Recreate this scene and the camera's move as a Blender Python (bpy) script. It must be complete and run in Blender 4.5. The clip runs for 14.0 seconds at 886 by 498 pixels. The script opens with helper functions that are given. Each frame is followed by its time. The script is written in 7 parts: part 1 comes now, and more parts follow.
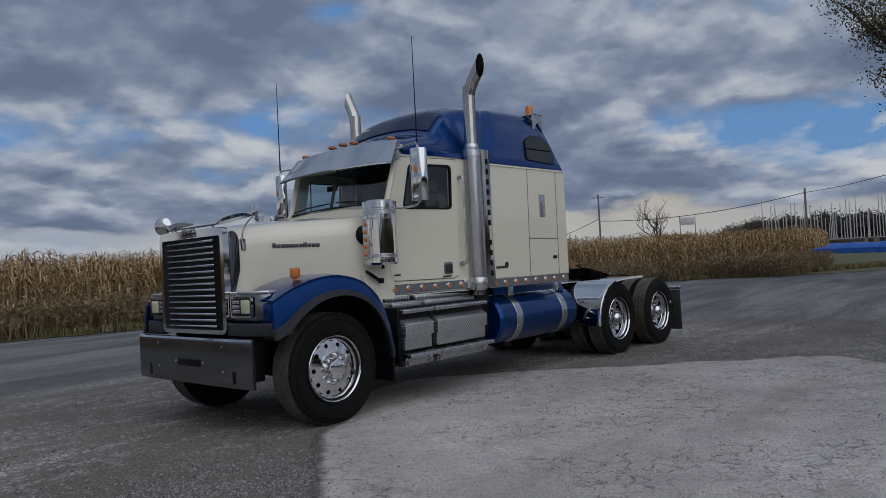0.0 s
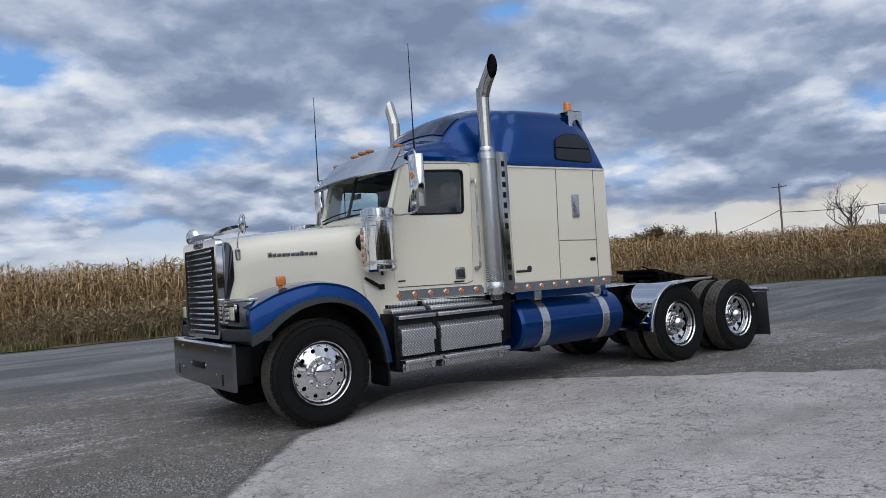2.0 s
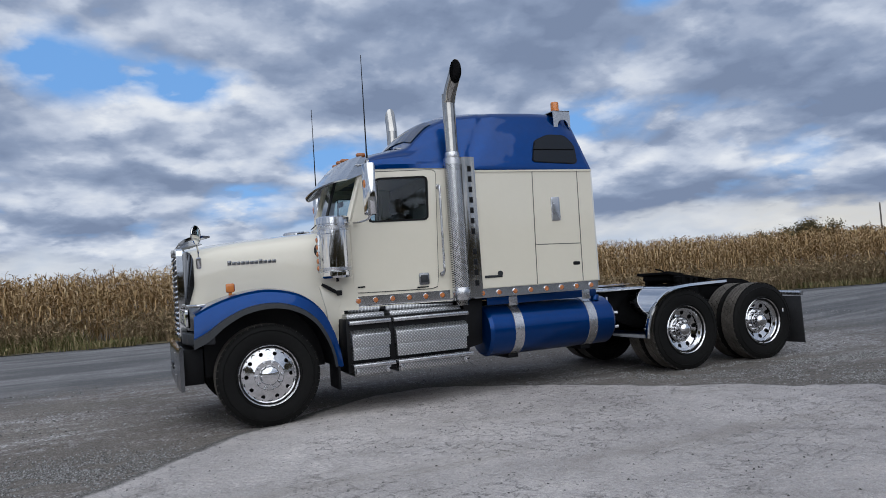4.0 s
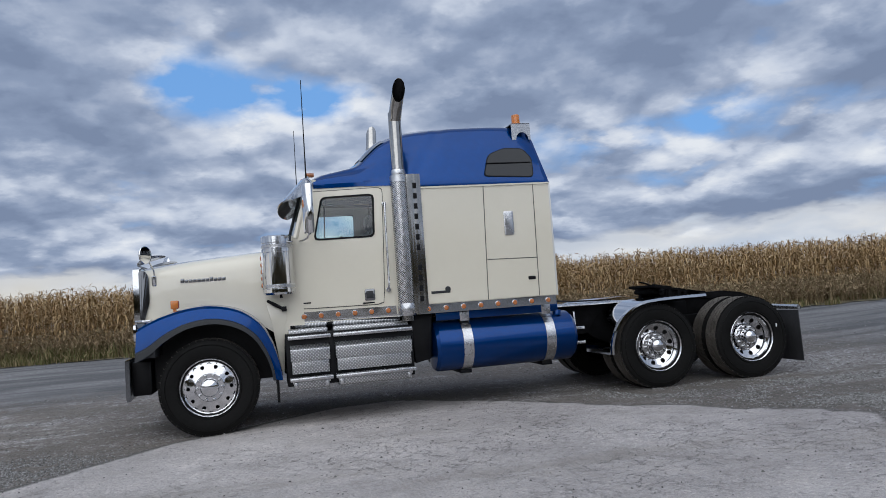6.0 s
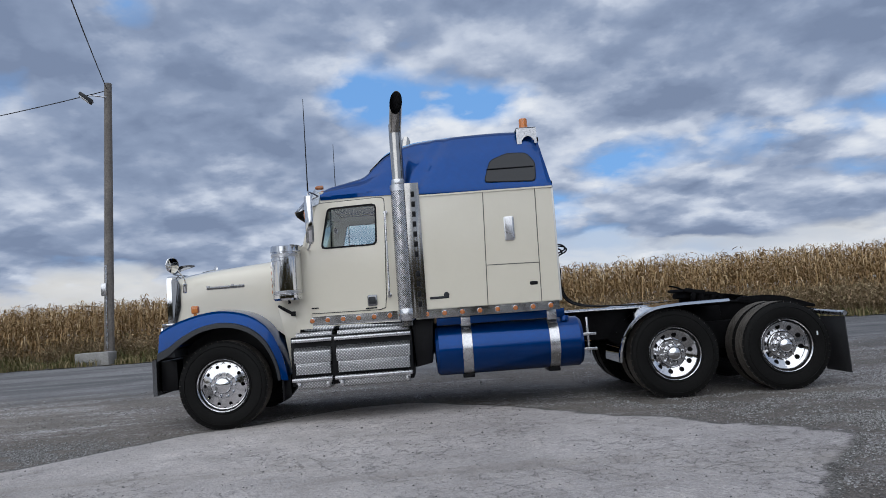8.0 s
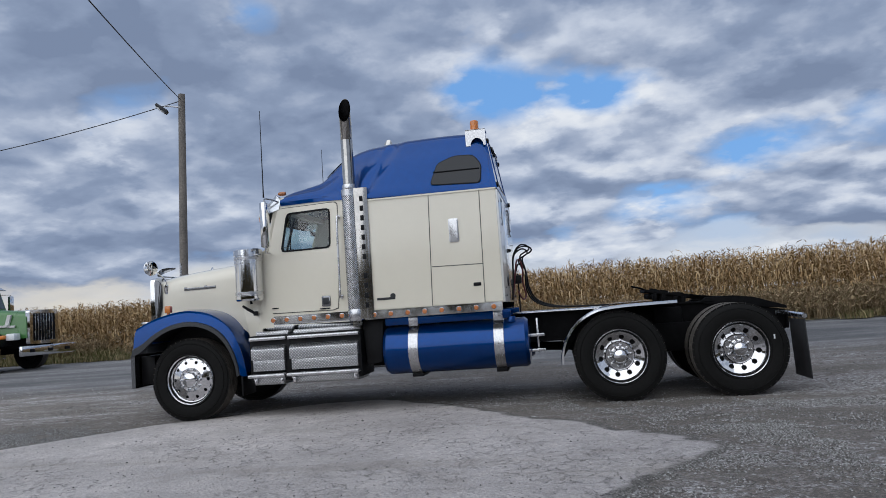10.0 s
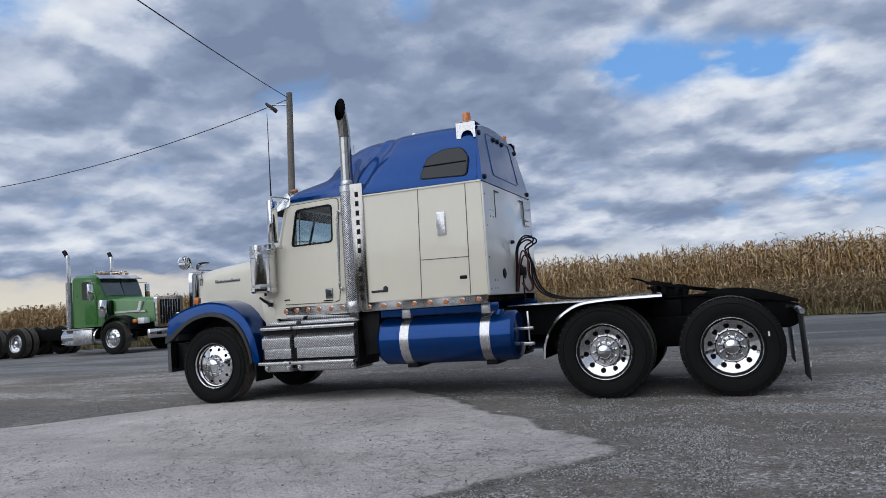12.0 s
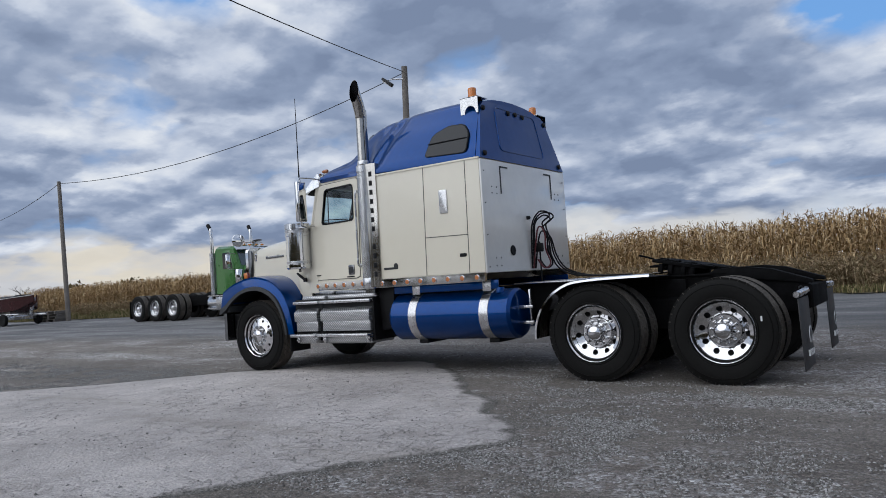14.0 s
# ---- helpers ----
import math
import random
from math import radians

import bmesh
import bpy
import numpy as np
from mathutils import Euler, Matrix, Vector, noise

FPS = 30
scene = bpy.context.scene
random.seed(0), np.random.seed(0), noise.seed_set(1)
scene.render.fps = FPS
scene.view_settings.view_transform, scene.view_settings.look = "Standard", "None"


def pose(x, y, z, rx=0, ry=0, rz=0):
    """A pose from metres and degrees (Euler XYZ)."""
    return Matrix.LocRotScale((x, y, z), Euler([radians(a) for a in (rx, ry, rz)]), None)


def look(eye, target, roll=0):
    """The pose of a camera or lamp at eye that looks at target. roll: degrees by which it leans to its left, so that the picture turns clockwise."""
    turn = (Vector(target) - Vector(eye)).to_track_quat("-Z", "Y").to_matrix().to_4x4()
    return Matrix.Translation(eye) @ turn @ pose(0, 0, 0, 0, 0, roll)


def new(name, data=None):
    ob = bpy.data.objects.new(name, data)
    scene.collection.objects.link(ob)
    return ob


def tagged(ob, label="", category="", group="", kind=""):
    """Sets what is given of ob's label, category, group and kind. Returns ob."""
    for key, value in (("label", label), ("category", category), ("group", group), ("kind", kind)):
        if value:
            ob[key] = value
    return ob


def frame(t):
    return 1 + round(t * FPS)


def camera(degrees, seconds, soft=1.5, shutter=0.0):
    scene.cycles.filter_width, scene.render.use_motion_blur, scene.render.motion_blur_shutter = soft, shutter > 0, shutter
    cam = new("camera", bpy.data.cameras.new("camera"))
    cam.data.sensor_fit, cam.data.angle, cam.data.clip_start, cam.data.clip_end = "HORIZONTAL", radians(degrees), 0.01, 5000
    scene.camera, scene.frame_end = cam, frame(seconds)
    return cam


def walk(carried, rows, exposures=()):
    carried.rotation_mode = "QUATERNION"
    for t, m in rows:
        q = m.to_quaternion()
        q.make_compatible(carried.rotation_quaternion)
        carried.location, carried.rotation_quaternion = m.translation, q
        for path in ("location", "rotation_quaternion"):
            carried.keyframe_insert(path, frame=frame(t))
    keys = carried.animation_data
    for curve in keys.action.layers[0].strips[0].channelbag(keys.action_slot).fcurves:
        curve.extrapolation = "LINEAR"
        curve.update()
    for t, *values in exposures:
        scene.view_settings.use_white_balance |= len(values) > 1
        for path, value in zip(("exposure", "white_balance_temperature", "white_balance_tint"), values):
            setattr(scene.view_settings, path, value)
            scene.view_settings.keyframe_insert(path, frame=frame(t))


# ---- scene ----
cam = camera(62.8, 14.0, soft=0.9)
METRES, EYE, TILT, LEAN, TURN = 14.706, 1.5, -2.75, 0.17, -49.214
ROWS = [
    (0.0, 0.0, 0.0, 0.0, 0.2, 3.97, 2.92),
    (0.5, 0.028, 0.0039, -0.0011, 3.3, 4.34, 3.0),
    (1.0, 0.0591, 0.0083, -0.0016, 6.71, 4.44, 3.05),
    (1.5, 0.0938, 0.0101, -0.0007, 10.84, 4.46, 2.99),
    (2.0, 0.129, 0.0179, -0.0004, 13.95, 4.48, 2.95),
    (2.5, 0.1649, 0.0249, 0.0, 16.79, 4.61, 2.88),
    (3.0, 0.1987, 0.035, -0.0013, 19.33, 4.7, 2.82),
    (5.5, 0.362, 0.1088, -0.0001, 32.81, 5.44, 2.52),
    (6.0, 0.3917, 0.126, -0.0004, 34.51, 5.79, 2.49),
    (6.5, 0.4206, 0.1429, -0.0004, 37.63, 6.11, 2.4),
    (7.0, 0.4482, 0.1628, -0.0006, 41.52, 6.32, 2.24),
    (7.5, 0.4798, 0.1835, -0.0008, 45.41, 6.35, 2.14),
    (8.0, 0.5068, 0.2102, -0.0017, 47.79, 6.3, 2.05),
    (10.5, 0.6314, 0.3451, 0.0015, 59.79, 5.84, 1.57),
    (11.0, 0.6496, 0.377, 0.0037, 62.81, 5.64, 1.48),
    (11.5, 0.6633, 0.4113, 0.0044, 65.97, 5.36, 1.41),
    (12.0, 0.678, 0.4441, 0.005, 69.27, 4.98, 1.33),
    (12.5, 0.6908, 0.4779, 0.0071, 72.7, 4.18, 1.25),
    (13.0, 0.7003, 0.5133, 0.0094, 75.96, 3.46, 1.18),
    (13.5, 0.7121, 0.5482, 0.013, 79.58, 2.87, 1.1),
    (14.0, 0.7167, 0.5844, 0.0131, 82.72, 2.48, 1.05),
]
walk(
    cam,
    [(t, pose(-4.698, -6.557, EYE, TILT, LEAN, TURN) @ pose(METRES * x, METRES * y, METRES * z, 90 + pitch, roll, yaw)) for t, x, y, z, yaw, pitch, roll in ROWS],
    [(0.0, -0.64, 5900, 10), (0.2, -0.42, 5900, 10), (0.4, 0.0, 5900, 10), (14.0, 0.0, 5900, 10)],
)

# ---- sky and sun ----
SUN_AZ, SUN_EL = radians(-112), radians(46)  # compass of the sun in the plan, from +x towards +y


def node(tree, kind, **values):
    n = tree.nodes.new(kind)
    for key, value in values.items():
        if key in n.inputs:
            n.inputs[key].default_value = value
    return n


def ramp(tree, stops, fac):
    n = tree.nodes.new("ShaderNodeValToRGB")
    while len(n.color_ramp.elements) < len(stops):
        n.color_ramp.elements.new(0.5)
    for e, (p, c) in zip(n.color_ramp.elements, stops):
        e.position = p
        e.color = (c, c, c, 1) if isinstance(c, (int, float)) else (*c, 1)
    tree.links.new(fac, n.inputs[0])
    return n.outputs[0]


def maths(tree, op, a, b=None, clamp=False):
    n = tree.nodes.new("ShaderNodeMath")
    n.operation, n.use_clamp = op, clamp
    for slot, v in zip(n.inputs, (a, b)):
        if v is None:
            continue
        if isinstance(v, (int, float)):
            slot.default_value = v
        else:
            tree.links.new(v, slot)
    return n.outputs[0]


def mixed(tree, fac, a, b, blend="MIX"):
    n = tree.nodes.new("ShaderNodeMix")
    n.data_type, n.blend_type = "RGBA", blend
    for slot, v in ((n.inputs[0], fac), (n.inputs[6], a), (n.inputs[7], b)):
        if isinstance(v, (int, float)):
            slot.default_value = v
        elif isinstance(v, tuple):
            slot.default_value = (*v, 1)
        else:
            tree.links.new(v, slot)
    return n.outputs[2]


def noise_at(tree, vector, scale, detail=4.0, rough=0.55, distort=0.0):
    n = node(tree, "ShaderNodeTexNoise", Scale=scale, Detail=detail, Roughness=rough, Distortion=distort)
    tree.links.new(vector, n.inputs["Vector"])
    return n.outputs["Fac"]


world = bpy.data.worlds.new("sky")
scene.world = world
world.use_nodes = True
wt = world.node_tree
wt.nodes.clear()
sky = wt.nodes.new("ShaderNodeTexSky")
sky.sky_type, sky.sun_disc = "NISHITA", False
sky.sun_elevation, sky.sun_rotation = SUN_EL, radians(90) - SUN_AZ
geo = wt.nodes.new("ShaderNodeTexCoord")
split = wt.nodes.new("ShaderNodeSeparateXYZ")
wt.links.new(geo.outputs["Generated"], split.inputs[0])
# the cloud deck is a broken sheet overhead, drawn together towards the horizon
over = maths(wt, "ADD", maths(wt, "MAXIMUM", split.outputs[2], 0.0), 0.29)
sheet = wt.nodes.new("ShaderNodeCombineXYZ")
wt.links.new(maths(wt, "DIVIDE", split.outputs[0], over), sheet.inputs[0])
wt.links.new(maths(wt, "DIVIDE", split.outputs[1], over), sheet.inputs[1])


def scaled(vector, factor, dx=0.0, dy=0.0, dz=0.0):
    n = wt.nodes.new("ShaderNodeVectorMath")
    n.operation = "MULTIPLY_ADD"
    n.inputs[1].default_value = (factor,) * 3
    n.inputs[2].default_value = (dx, dy, dz)
    wt.links.new(vector, n.inputs[0])
    return n.outputs[0]


def heaps(vector):
    """Heaped cloud: broad banks broken into rounded heads, and those into smaller ones."""
    nz = node(wt, "ShaderNodeTexNoise", Scale=4.5, Detail=5.0, Roughness=0.6)
    wt.links.new(vector, nz.inputs["Vector"])
    bent = wt.nodes.new("ShaderNodeVectorMath")
    bent.operation = "MULTIPLY_ADD"
    wt.links.new(nz.outputs["Color"], bent.inputs[0])
    bent.inputs[1].default_value = (0.30, 0.30, 0.0)
    wt.links.new(vector, bent.inputs[2])
    total = maths(wt, "MULTIPLY", noise_at(wt, vector, 2.0, 9.0, 0.48, 0.1), 0.56)
    for scale, weight in ((3.3, 0.26), (8.0, 0.15), (18.0, 0.06)):
        v = node(wt, "ShaderNodeTexVoronoi", Scale=scale, Smoothness=0.35)
        v.feature = "SMOOTH_F1"
        wt.links.new(bent.outputs[0], v.inputs["Vector"])
        total = maths(wt, "ADD", total, maths(wt, "MULTIPLY", maths(wt, "SUBTRACT", 0.75, v.outputs["Distance"]), weight))
    return total


deck = heaps(scaled(sheet.outputs[0], 1.0, 3.1, 1.7))
# each head is lit on its upper flank; its flat base is in shade
deck_up = heaps(scaled(sheet.outputs[0], 0.95, 3.1, 1.7))
big = noise_at(wt, scaled(sheet.outputs[0], 1.0, 7.0, 2.0), 0.75, 3.0, 0.5)
# rifts of clear sky: compass, height and reach in degrees, and how clear they are
RIFTS = [(95.5, 16.8, 9, 1.0), (104, 20, 5, 0.6), (111, 23.2, 6, 0.8), (48.5, 19.6, 4, 1.0), (84.5, 15.4, 6, 0.7), (62, 11, 7, 0.7), (73.5, 10.2, 8, 0.75), (51, 12, 7, 0.7), (38, 11, 6, 0.6), (24.7, 9.1, 8, 0.7), (13, 6.4, 9, 0.75), (141, 21.5, 6, 0.6), (40, 6.5, 9, 0.9), (58, 7.5, 5, 0.5), (80, 7, 6, 0.6), (18, 8.5, 8, 0.8)]
flat = wt.nodes.new("ShaderNodeVectorMath")
flat.operation = "MULTIPLY"
flat.inputs[1].default_value = (1.0, 1.0, 2.6)
wt.links.new(geo.outputs["Generated"], flat.inputs[0])
clear = None
for az, el, reach, amount in RIFTS:
    far = wt.nodes.new("ShaderNodeVectorMath")
    far.operation = "DISTANCE"
    wt.links.new(flat.outputs[0], far.inputs[0])
    far.inputs[1].default_value = (math.cos(radians(el)) * math.cos(radians(az)), math.cos(radians(el)) * math.sin(radians(az)), 2.6 * math.sin(radians(el)))
    near = maths(wt, "MULTIPLY", maths(wt, "SUBTRACT", 1.0, maths(wt, "DIVIDE", far.outputs["Value"], radians(reach)), True), amount)
    clear = near if clear is None else maths(wt, "MAXIMUM", clear, near)
body = maths(wt, "SUBTRACT", maths(wt, "ADD", maths(wt, "MULTIPLY", deck, 0.8), maths(wt, "MULTIPLY", big, 0.2)), maths(wt, "MULTIPLY", clear, 0.20))
cover = ramp(wt, [(0.275, 0.0), (0.31, 0.5), (0.375, 1.0)], body)
relief = maths(wt, "MULTIPLY", maths(wt, "SUBTRACT", deck, deck_up), 4.2)
thick = maths(wt, "ADD", maths(wt, "MULTIPLY", maths(wt, "SUBTRACT", 0.435, body), 1.9), 0.385)
tone = maths(wt, "ADD", maths(wt, "ADD", thick, relief), maths(wt, "MULTIPLY", maths(wt, "SUBTRACT", 0.5, big), 0.7), True)
cloud = ramp(wt, [(0.0, (1.95, 2.35, 3.2)), (0.28, (2.6, 3.05, 3.95)), (0.48, (3.7, 4.08, 4.85)), (0.66, (5.35, 5.6, 6.1)), (0.95, (7.6, 7.5, 7.3))], tone)
blue = mixed(wt, 0.8, sky.outputs[0], (1.75, 3.7, 6.9))
dome = mixed(wt, cover, blue, cloud)
# clear pale strip low over the fields, with warm light on the far cloud; cloud brighter overhead
band = ramp(wt, [(0.0, 1.0), (0.042, 0.9), (0.060, 0.0)], maths(wt, "ADD", split.outputs[2], maths(wt, "MULTIPLY", maths(wt, "SUBTRACT", deck, 0.5), 0.16)))
pale = ramp(wt, [(0.38, (5.2, 5.6, 6.1)), (0.50, (7.0, 6.8, 6.4)), (0.60, (7.6, 6.8, 5.3))], maths(wt, "ADD", maths(wt, "MULTIPLY", big, 0.6), maths(wt, "MULTIPLY", deck, 0.45)))
glow = ramp(wt, [(0.10, 1.0), (0.28, 0.6), (0.42, 0.0), (0.90, 0.0), (0.98, 0.7)], maths(wt, "ADD", maths(wt, "MULTIPLY", split.outputs[0], 0.5), 0.5))
pale = mixed(wt, maths(wt, "MULTIPLY", glow, 0.75), pale, mixed(wt, ramp(wt, [(0.36, 0.0), (0.5, 1.0)], deck), (8.0, 6.7, 4.6), (5.6, 5.3, 5.0)))
dome = mixed(wt, maths(wt, "MULTIPLY", band, 0.88), dome, pale)
high = ramp(wt, [(0.42, (1.0, 1.0, 1.0)), (0.85, (1.35, 1.33, 1.3))], split.outputs[2])
dome = mixed(wt, 1.0, dome, high, "MULTIPLY")
# the veiled sun brightens and evens out the cloud around it
toward = wt.nodes.new("ShaderNodeVectorMath")
toward.operation = "DOT_PRODUCT"
toward.inputs[1].default_value = (math.cos(SUN_EL) * math.cos(SUN_AZ), math.cos(SUN_EL) * math.sin(SUN_AZ), math.sin(SUN_EL))
wt.links.new(geo.outputs["Generated"], toward.inputs[0])
veil = ramp(wt, [(0.55, 0.0), (0.80, 0.22), (0.96, 0.8)], maths(wt, "ADD", maths(wt, "MULTIPLY", toward.outputs["Value"], 0.5), 0.5))
dome = mixed(wt, veil, dome, (7.6, 7.7, 7.7))
back = node(wt, "ShaderNodeBackground", Strength=0.107)
wt.links.new(dome, back.inputs[0])
wt.links.new(back.outputs[0], wt.nodes.new("ShaderNodeOutputWorld").inputs[0])

sun = new("sun", bpy.data.lights.new("sun", "SUN"))
sun.data.energy, sun.data.angle, sun.data.color = 1.4, radians(84), (1.0, 0.96, 0.90)
sun.matrix_world = look((math.cos(SUN_EL) * math.cos(SUN_AZ) * 50, math.cos(SUN_EL) * math.sin(SUN_AZ) * 50, math.sin(SUN_EL) * 50), (0, 0, 0))

# ---- materials ----
def material(name, colour, rough=0.5, metal=0.0, coat=0.0, grain=0.0, grain_scale=40.0, stain=0.0, stain_scale=2.0, bump=0.0, bump_scale=80.0, spec=0.5):
    """A surface with fine grain and broad stains in its colour, and fine relief."""
    m = bpy.data.materials.new(name)
    m.use_nodes = True
    t = m.node_tree
    b = t.nodes["Principled BSDF"]
    b.inputs["Metallic"].default_value = metal
    b.inputs["Coat Weight"].default_value = coat
    b.inputs["Coat Roughness"].default_value = 0.06
    b.inputs["Specular IOR Level"].default_value = spec
    place = t.nodes.new("ShaderNodeTexCoord").outputs["Object"]
    value = (*colour, 1)
    b.inputs["Base Color"].default_value = value
    if grain or stain:
        fine = noise_at(t, place, grain_scale, 5.0, 0.6)
        broad = noise_at(t, place, stain_scale, 4.0, 0.6, 0.3)
        low = tuple(max(0.0, c * (1 - stain)) for c in colour)
        high = tuple(min(1.0, c * (1 + stain * 0.6)) for c in colour)
        base = mixed(t, ramp(t, [(0.3, 0.0), (0.7, 1.0)], broad), low, high)
        g = 1 - grain
        base = mixed(t, 1.0, base, ramp(t, [(0.3, (g, g, g)), (0.7, (1 + grain * 0.5,) * 3)], fine), "MULTIPLY")
        t.links.new(base, b.inputs["Base Color"])
        swing = min(0.28, stain * 2.0)
        r = ramp(t, [(0.2, max(0.02, rough * (1 - swing))), (0.8, min(1.0, rough * (1 + swing)))], broad)
        t.links.new(r, b.inputs["Roughness"])
    else:
        b.inputs["Roughness"].default_value = rough
    if bump:
        h = noise_at(t, place, bump_scale, 4.0, 0.6)
        n = node(t, "ShaderNodeBump", Strength=1.0, Distance=bump)
        t.links.new(h, n.inputs["Height"])
        t.links.new(n.outputs[0], b.inputs["Normal"])
        if coat:
            t.links.new(n.outputs[0], b.inputs["Coat Normal"])
    return m


CREAM = material("cream_paint", (0.70, 0.655, 0.54), 0.30, coat=1.0, grain=0.012, grain_scale=9, stain=0.012, stain_scale=0.9, bump=0.004, bump_scale=2.2)
CHROME = material("chrome", (0.67, 0.675, 0.685), 0.055, metal=1.0, grain=0.05, grain_scale=25, stain=0.06, stain_scale=3, bump=0.00015, bump_scale=2)
SMOKED = material("smoked_chrome", (0.13, 0.135, 0.145), 0.12, metal=1.0, grain=0.08, grain_scale=30, stain=0.15, stain_scale=4)
STEEL = material("brushed_steel", (0.60, 0.60, 0.61), 0.26, metal=1.0, grain=0.12, grain_scale=40, stain=0.15, stain_scale=5)
DULL_STEEL = material("dull_bumper_steel", (0.23, 0.235, 0.245), 0.20, metal=1.0, grain=0.12, grain_scale=60, stain=0.15, stain_scale=3)
RUBBER = material("tyre_rubber", (0.0080, 0.0078, 0.0074), 0.65, spec=0.14, grain=0.25, grain_scale=30, stain=0.35, stain_scale=3, bump=0.001, bump_scale=120)
BLACK = material("black_paint", (0.005, 0.005, 0.006), 0.5, spec=0.2, grain=0.3, grain_scale=20, stain=0.4, stain_scale=3)
GREASE = material("frame_paint", (0.005, 0.005, 0.0055), 0.8, spec=0.08, grain=0.4, grain_scale=14, stain=0.5, stain_scale=2.5, bump=0.002, bump_scale=40)
GREY_TRIM = material("grey_plastic_trim", (0.026, 0.028, 0.031), 0.5, spec=0.35, grain=0.15, grain_scale=30, stain=0.2, stain_scale=3)
SEAM = material("seam_rubber", (0.10, 0.095, 0.085), 0.8)
AMBER = material("amber_lens", (0.58, 0.18, 0.025), 0.25, coat=0.5, grain=0.15, grain_scale=60)
RED_LENS = material("red_lens", (0.22, 0.025, 0.02), 0.3, coat=0.4, grain=0.15, grain_scale=60)
PALE_AMBER = material("pale_amber_lens", (0.50, 0.17, 0.05), 0.2, coat=0.7, grain=0.2, grain_scale=70)
WHITE_PANEL = material("white_panel", (0.66, 0.652, 0.625), 0.25, metal=0.0, coat=0.8, grain=0.03, grain_scale=8, stain=0.06, stain_scale=1.2, bump=0.003, bump_scale=1.5)
LENS = material("lamp_lens", (0.75, 0.77, 0.78), 0.1, coat=0.8, grain=0.15, grain_scale=40)
SEAT = material("grey_cloth", (0.10, 0.10, 0.11), 0.9, grain=0.2, grain_scale=60, stain=0.2)


def glass(name, colour, dark):
    m = bpy.data.materials.new(name)
    m.use_nodes = True
    t = m.node_tree
    t.nodes.clear()
    see = node(t, "ShaderNodeBsdfTransparent", Color=(*colour, 1))
    shine = node(t, "ShaderNodeBsdfGlossy", Roughness=0.02)
    graze = node(t, "ShaderNodeLayerWeight", Blend=0.5)
    mix = t.nodes.new("ShaderNodeMixShader")
    t.links.new(maths(t, "ADD", maths(t, "MULTIPLY", maths(t, "POWER", graze.outputs["Facing"], 4.0), 0.85), 0.04 + dark, True), mix.inputs[0])
    t.links.new(see.outputs[0], mix.inputs[1])
    t.links.new(shine.outputs[0], mix.inputs[2])
    t.links.new(mix.outputs[0], t.nodes.new("ShaderNodeOutputMaterial").inputs[0])
    return m


def lacquer(name, colour, metal, rough):
    """Pearl colour under a clear lacquer, with the slight waviness of pressed sheet."""
    m = bpy.data.materials.new(name)
    m.use_nodes = True
    t = m.node_tree
    b = t.nodes["Principled BSDF"]
    place = t.nodes.new("ShaderNodeTexCoord").outputs["Object"]
    broad = noise_at(t, place, 1.2, 4.0, 0.6, 0.3)
    flake = noise_at(t, place, 14.0, 4.0, 0.6)
    tint = mixed(t, ramp(t, [(0.3, 0.0), (0.7, 1.0)], broad), tuple(0.9 * c for c in colour), tuple(1.08 * c for c in colour))
    tint = mixed(t, 1.0, tint, ramp(t, [(0.3, (0.94,) * 3), (0.7, (1.04,) * 3)], flake), "MULTIPLY")
    t.links.new(tint, b.inputs["Base Color"])
    wave = node(t, "ShaderNodeBump", Strength=1.0, Distance=0.004)
    t.links.new(noise_at(t, place, 2.4, 2.0, 0.5), wave.inputs["Height"])
    t.links.new(wave.outputs[0], b.inputs["Normal"])
    t.links.new(wave.outputs[0], b.inputs["Coat Normal"])
    b.inputs["Metallic"].default_value = metal
    b.inputs["Roughness"].default_value = rough
    b.inputs["Coat Weight"].default_value = 1.0
    b.inputs["Coat Roughness"].default_value = 0.03
    b.inputs["Coat IOR"].default_value = 1.33
    b.inputs["Specular IOR Level"].default_value = 0.0
    return m


BLUE = lacquer("blue_paint", (0.0008, 0.037, 0.172), 0.72, 0.30)
GLASS = glass("window_glass", (0.76, 0.87, 0.86), 0.05)
DARK_GLASS = glass("tinted_glass", (0.05, 0.055, 0.06), 0.04)
MIRROR = material("mirror_glass", (0.9, 0.9, 0.9), 0.02, metal=1.0)


# ---- mesh tools ----
def finish(bm, mat, name, angle=35):
    if len(bm.verts) < 60000:
        bmesh.ops.remove_doubles(bm, verts=bm.verts, dist=1e-5)
    bmesh.ops.recalc_face_normals(bm, faces=bm.faces)
    me = bpy.data.meshes.new(name)
    bm.to_mesh(me)
    bm.free()
    for m in mat if isinstance(mat, (list, tuple)) else [mat]:
        me.materials.append(m)
    me.shade_smooth()
    me.set_sharp_from_angle(angle=radians(angle))
    return me


def part(name, bm, mat, parent, label="", angle=35):
    """Links bm as one mesh object under a thing or a part."""
    ob = new(name, finish(bm, mat, name, angle))
    ob.parent = parent
    if label:
        ob["label"] = label
    return ob


def thing(name, label, category, group="", kind="", at=None):
    ob = new(name)
    ob.empty_display_size = 0.2
    if at is not None:
        ob.matrix_basis = at
    return tagged(ob, label, category, group, kind)


def solid(name, bm, mat, label, category, group="", kind="", angle=35, at=None):
    ob = new(name, finish(bm, mat, name, angle))
    if at is not None:
        ob.matrix_basis = at
    return tagged(ob, label, category, group, kind)


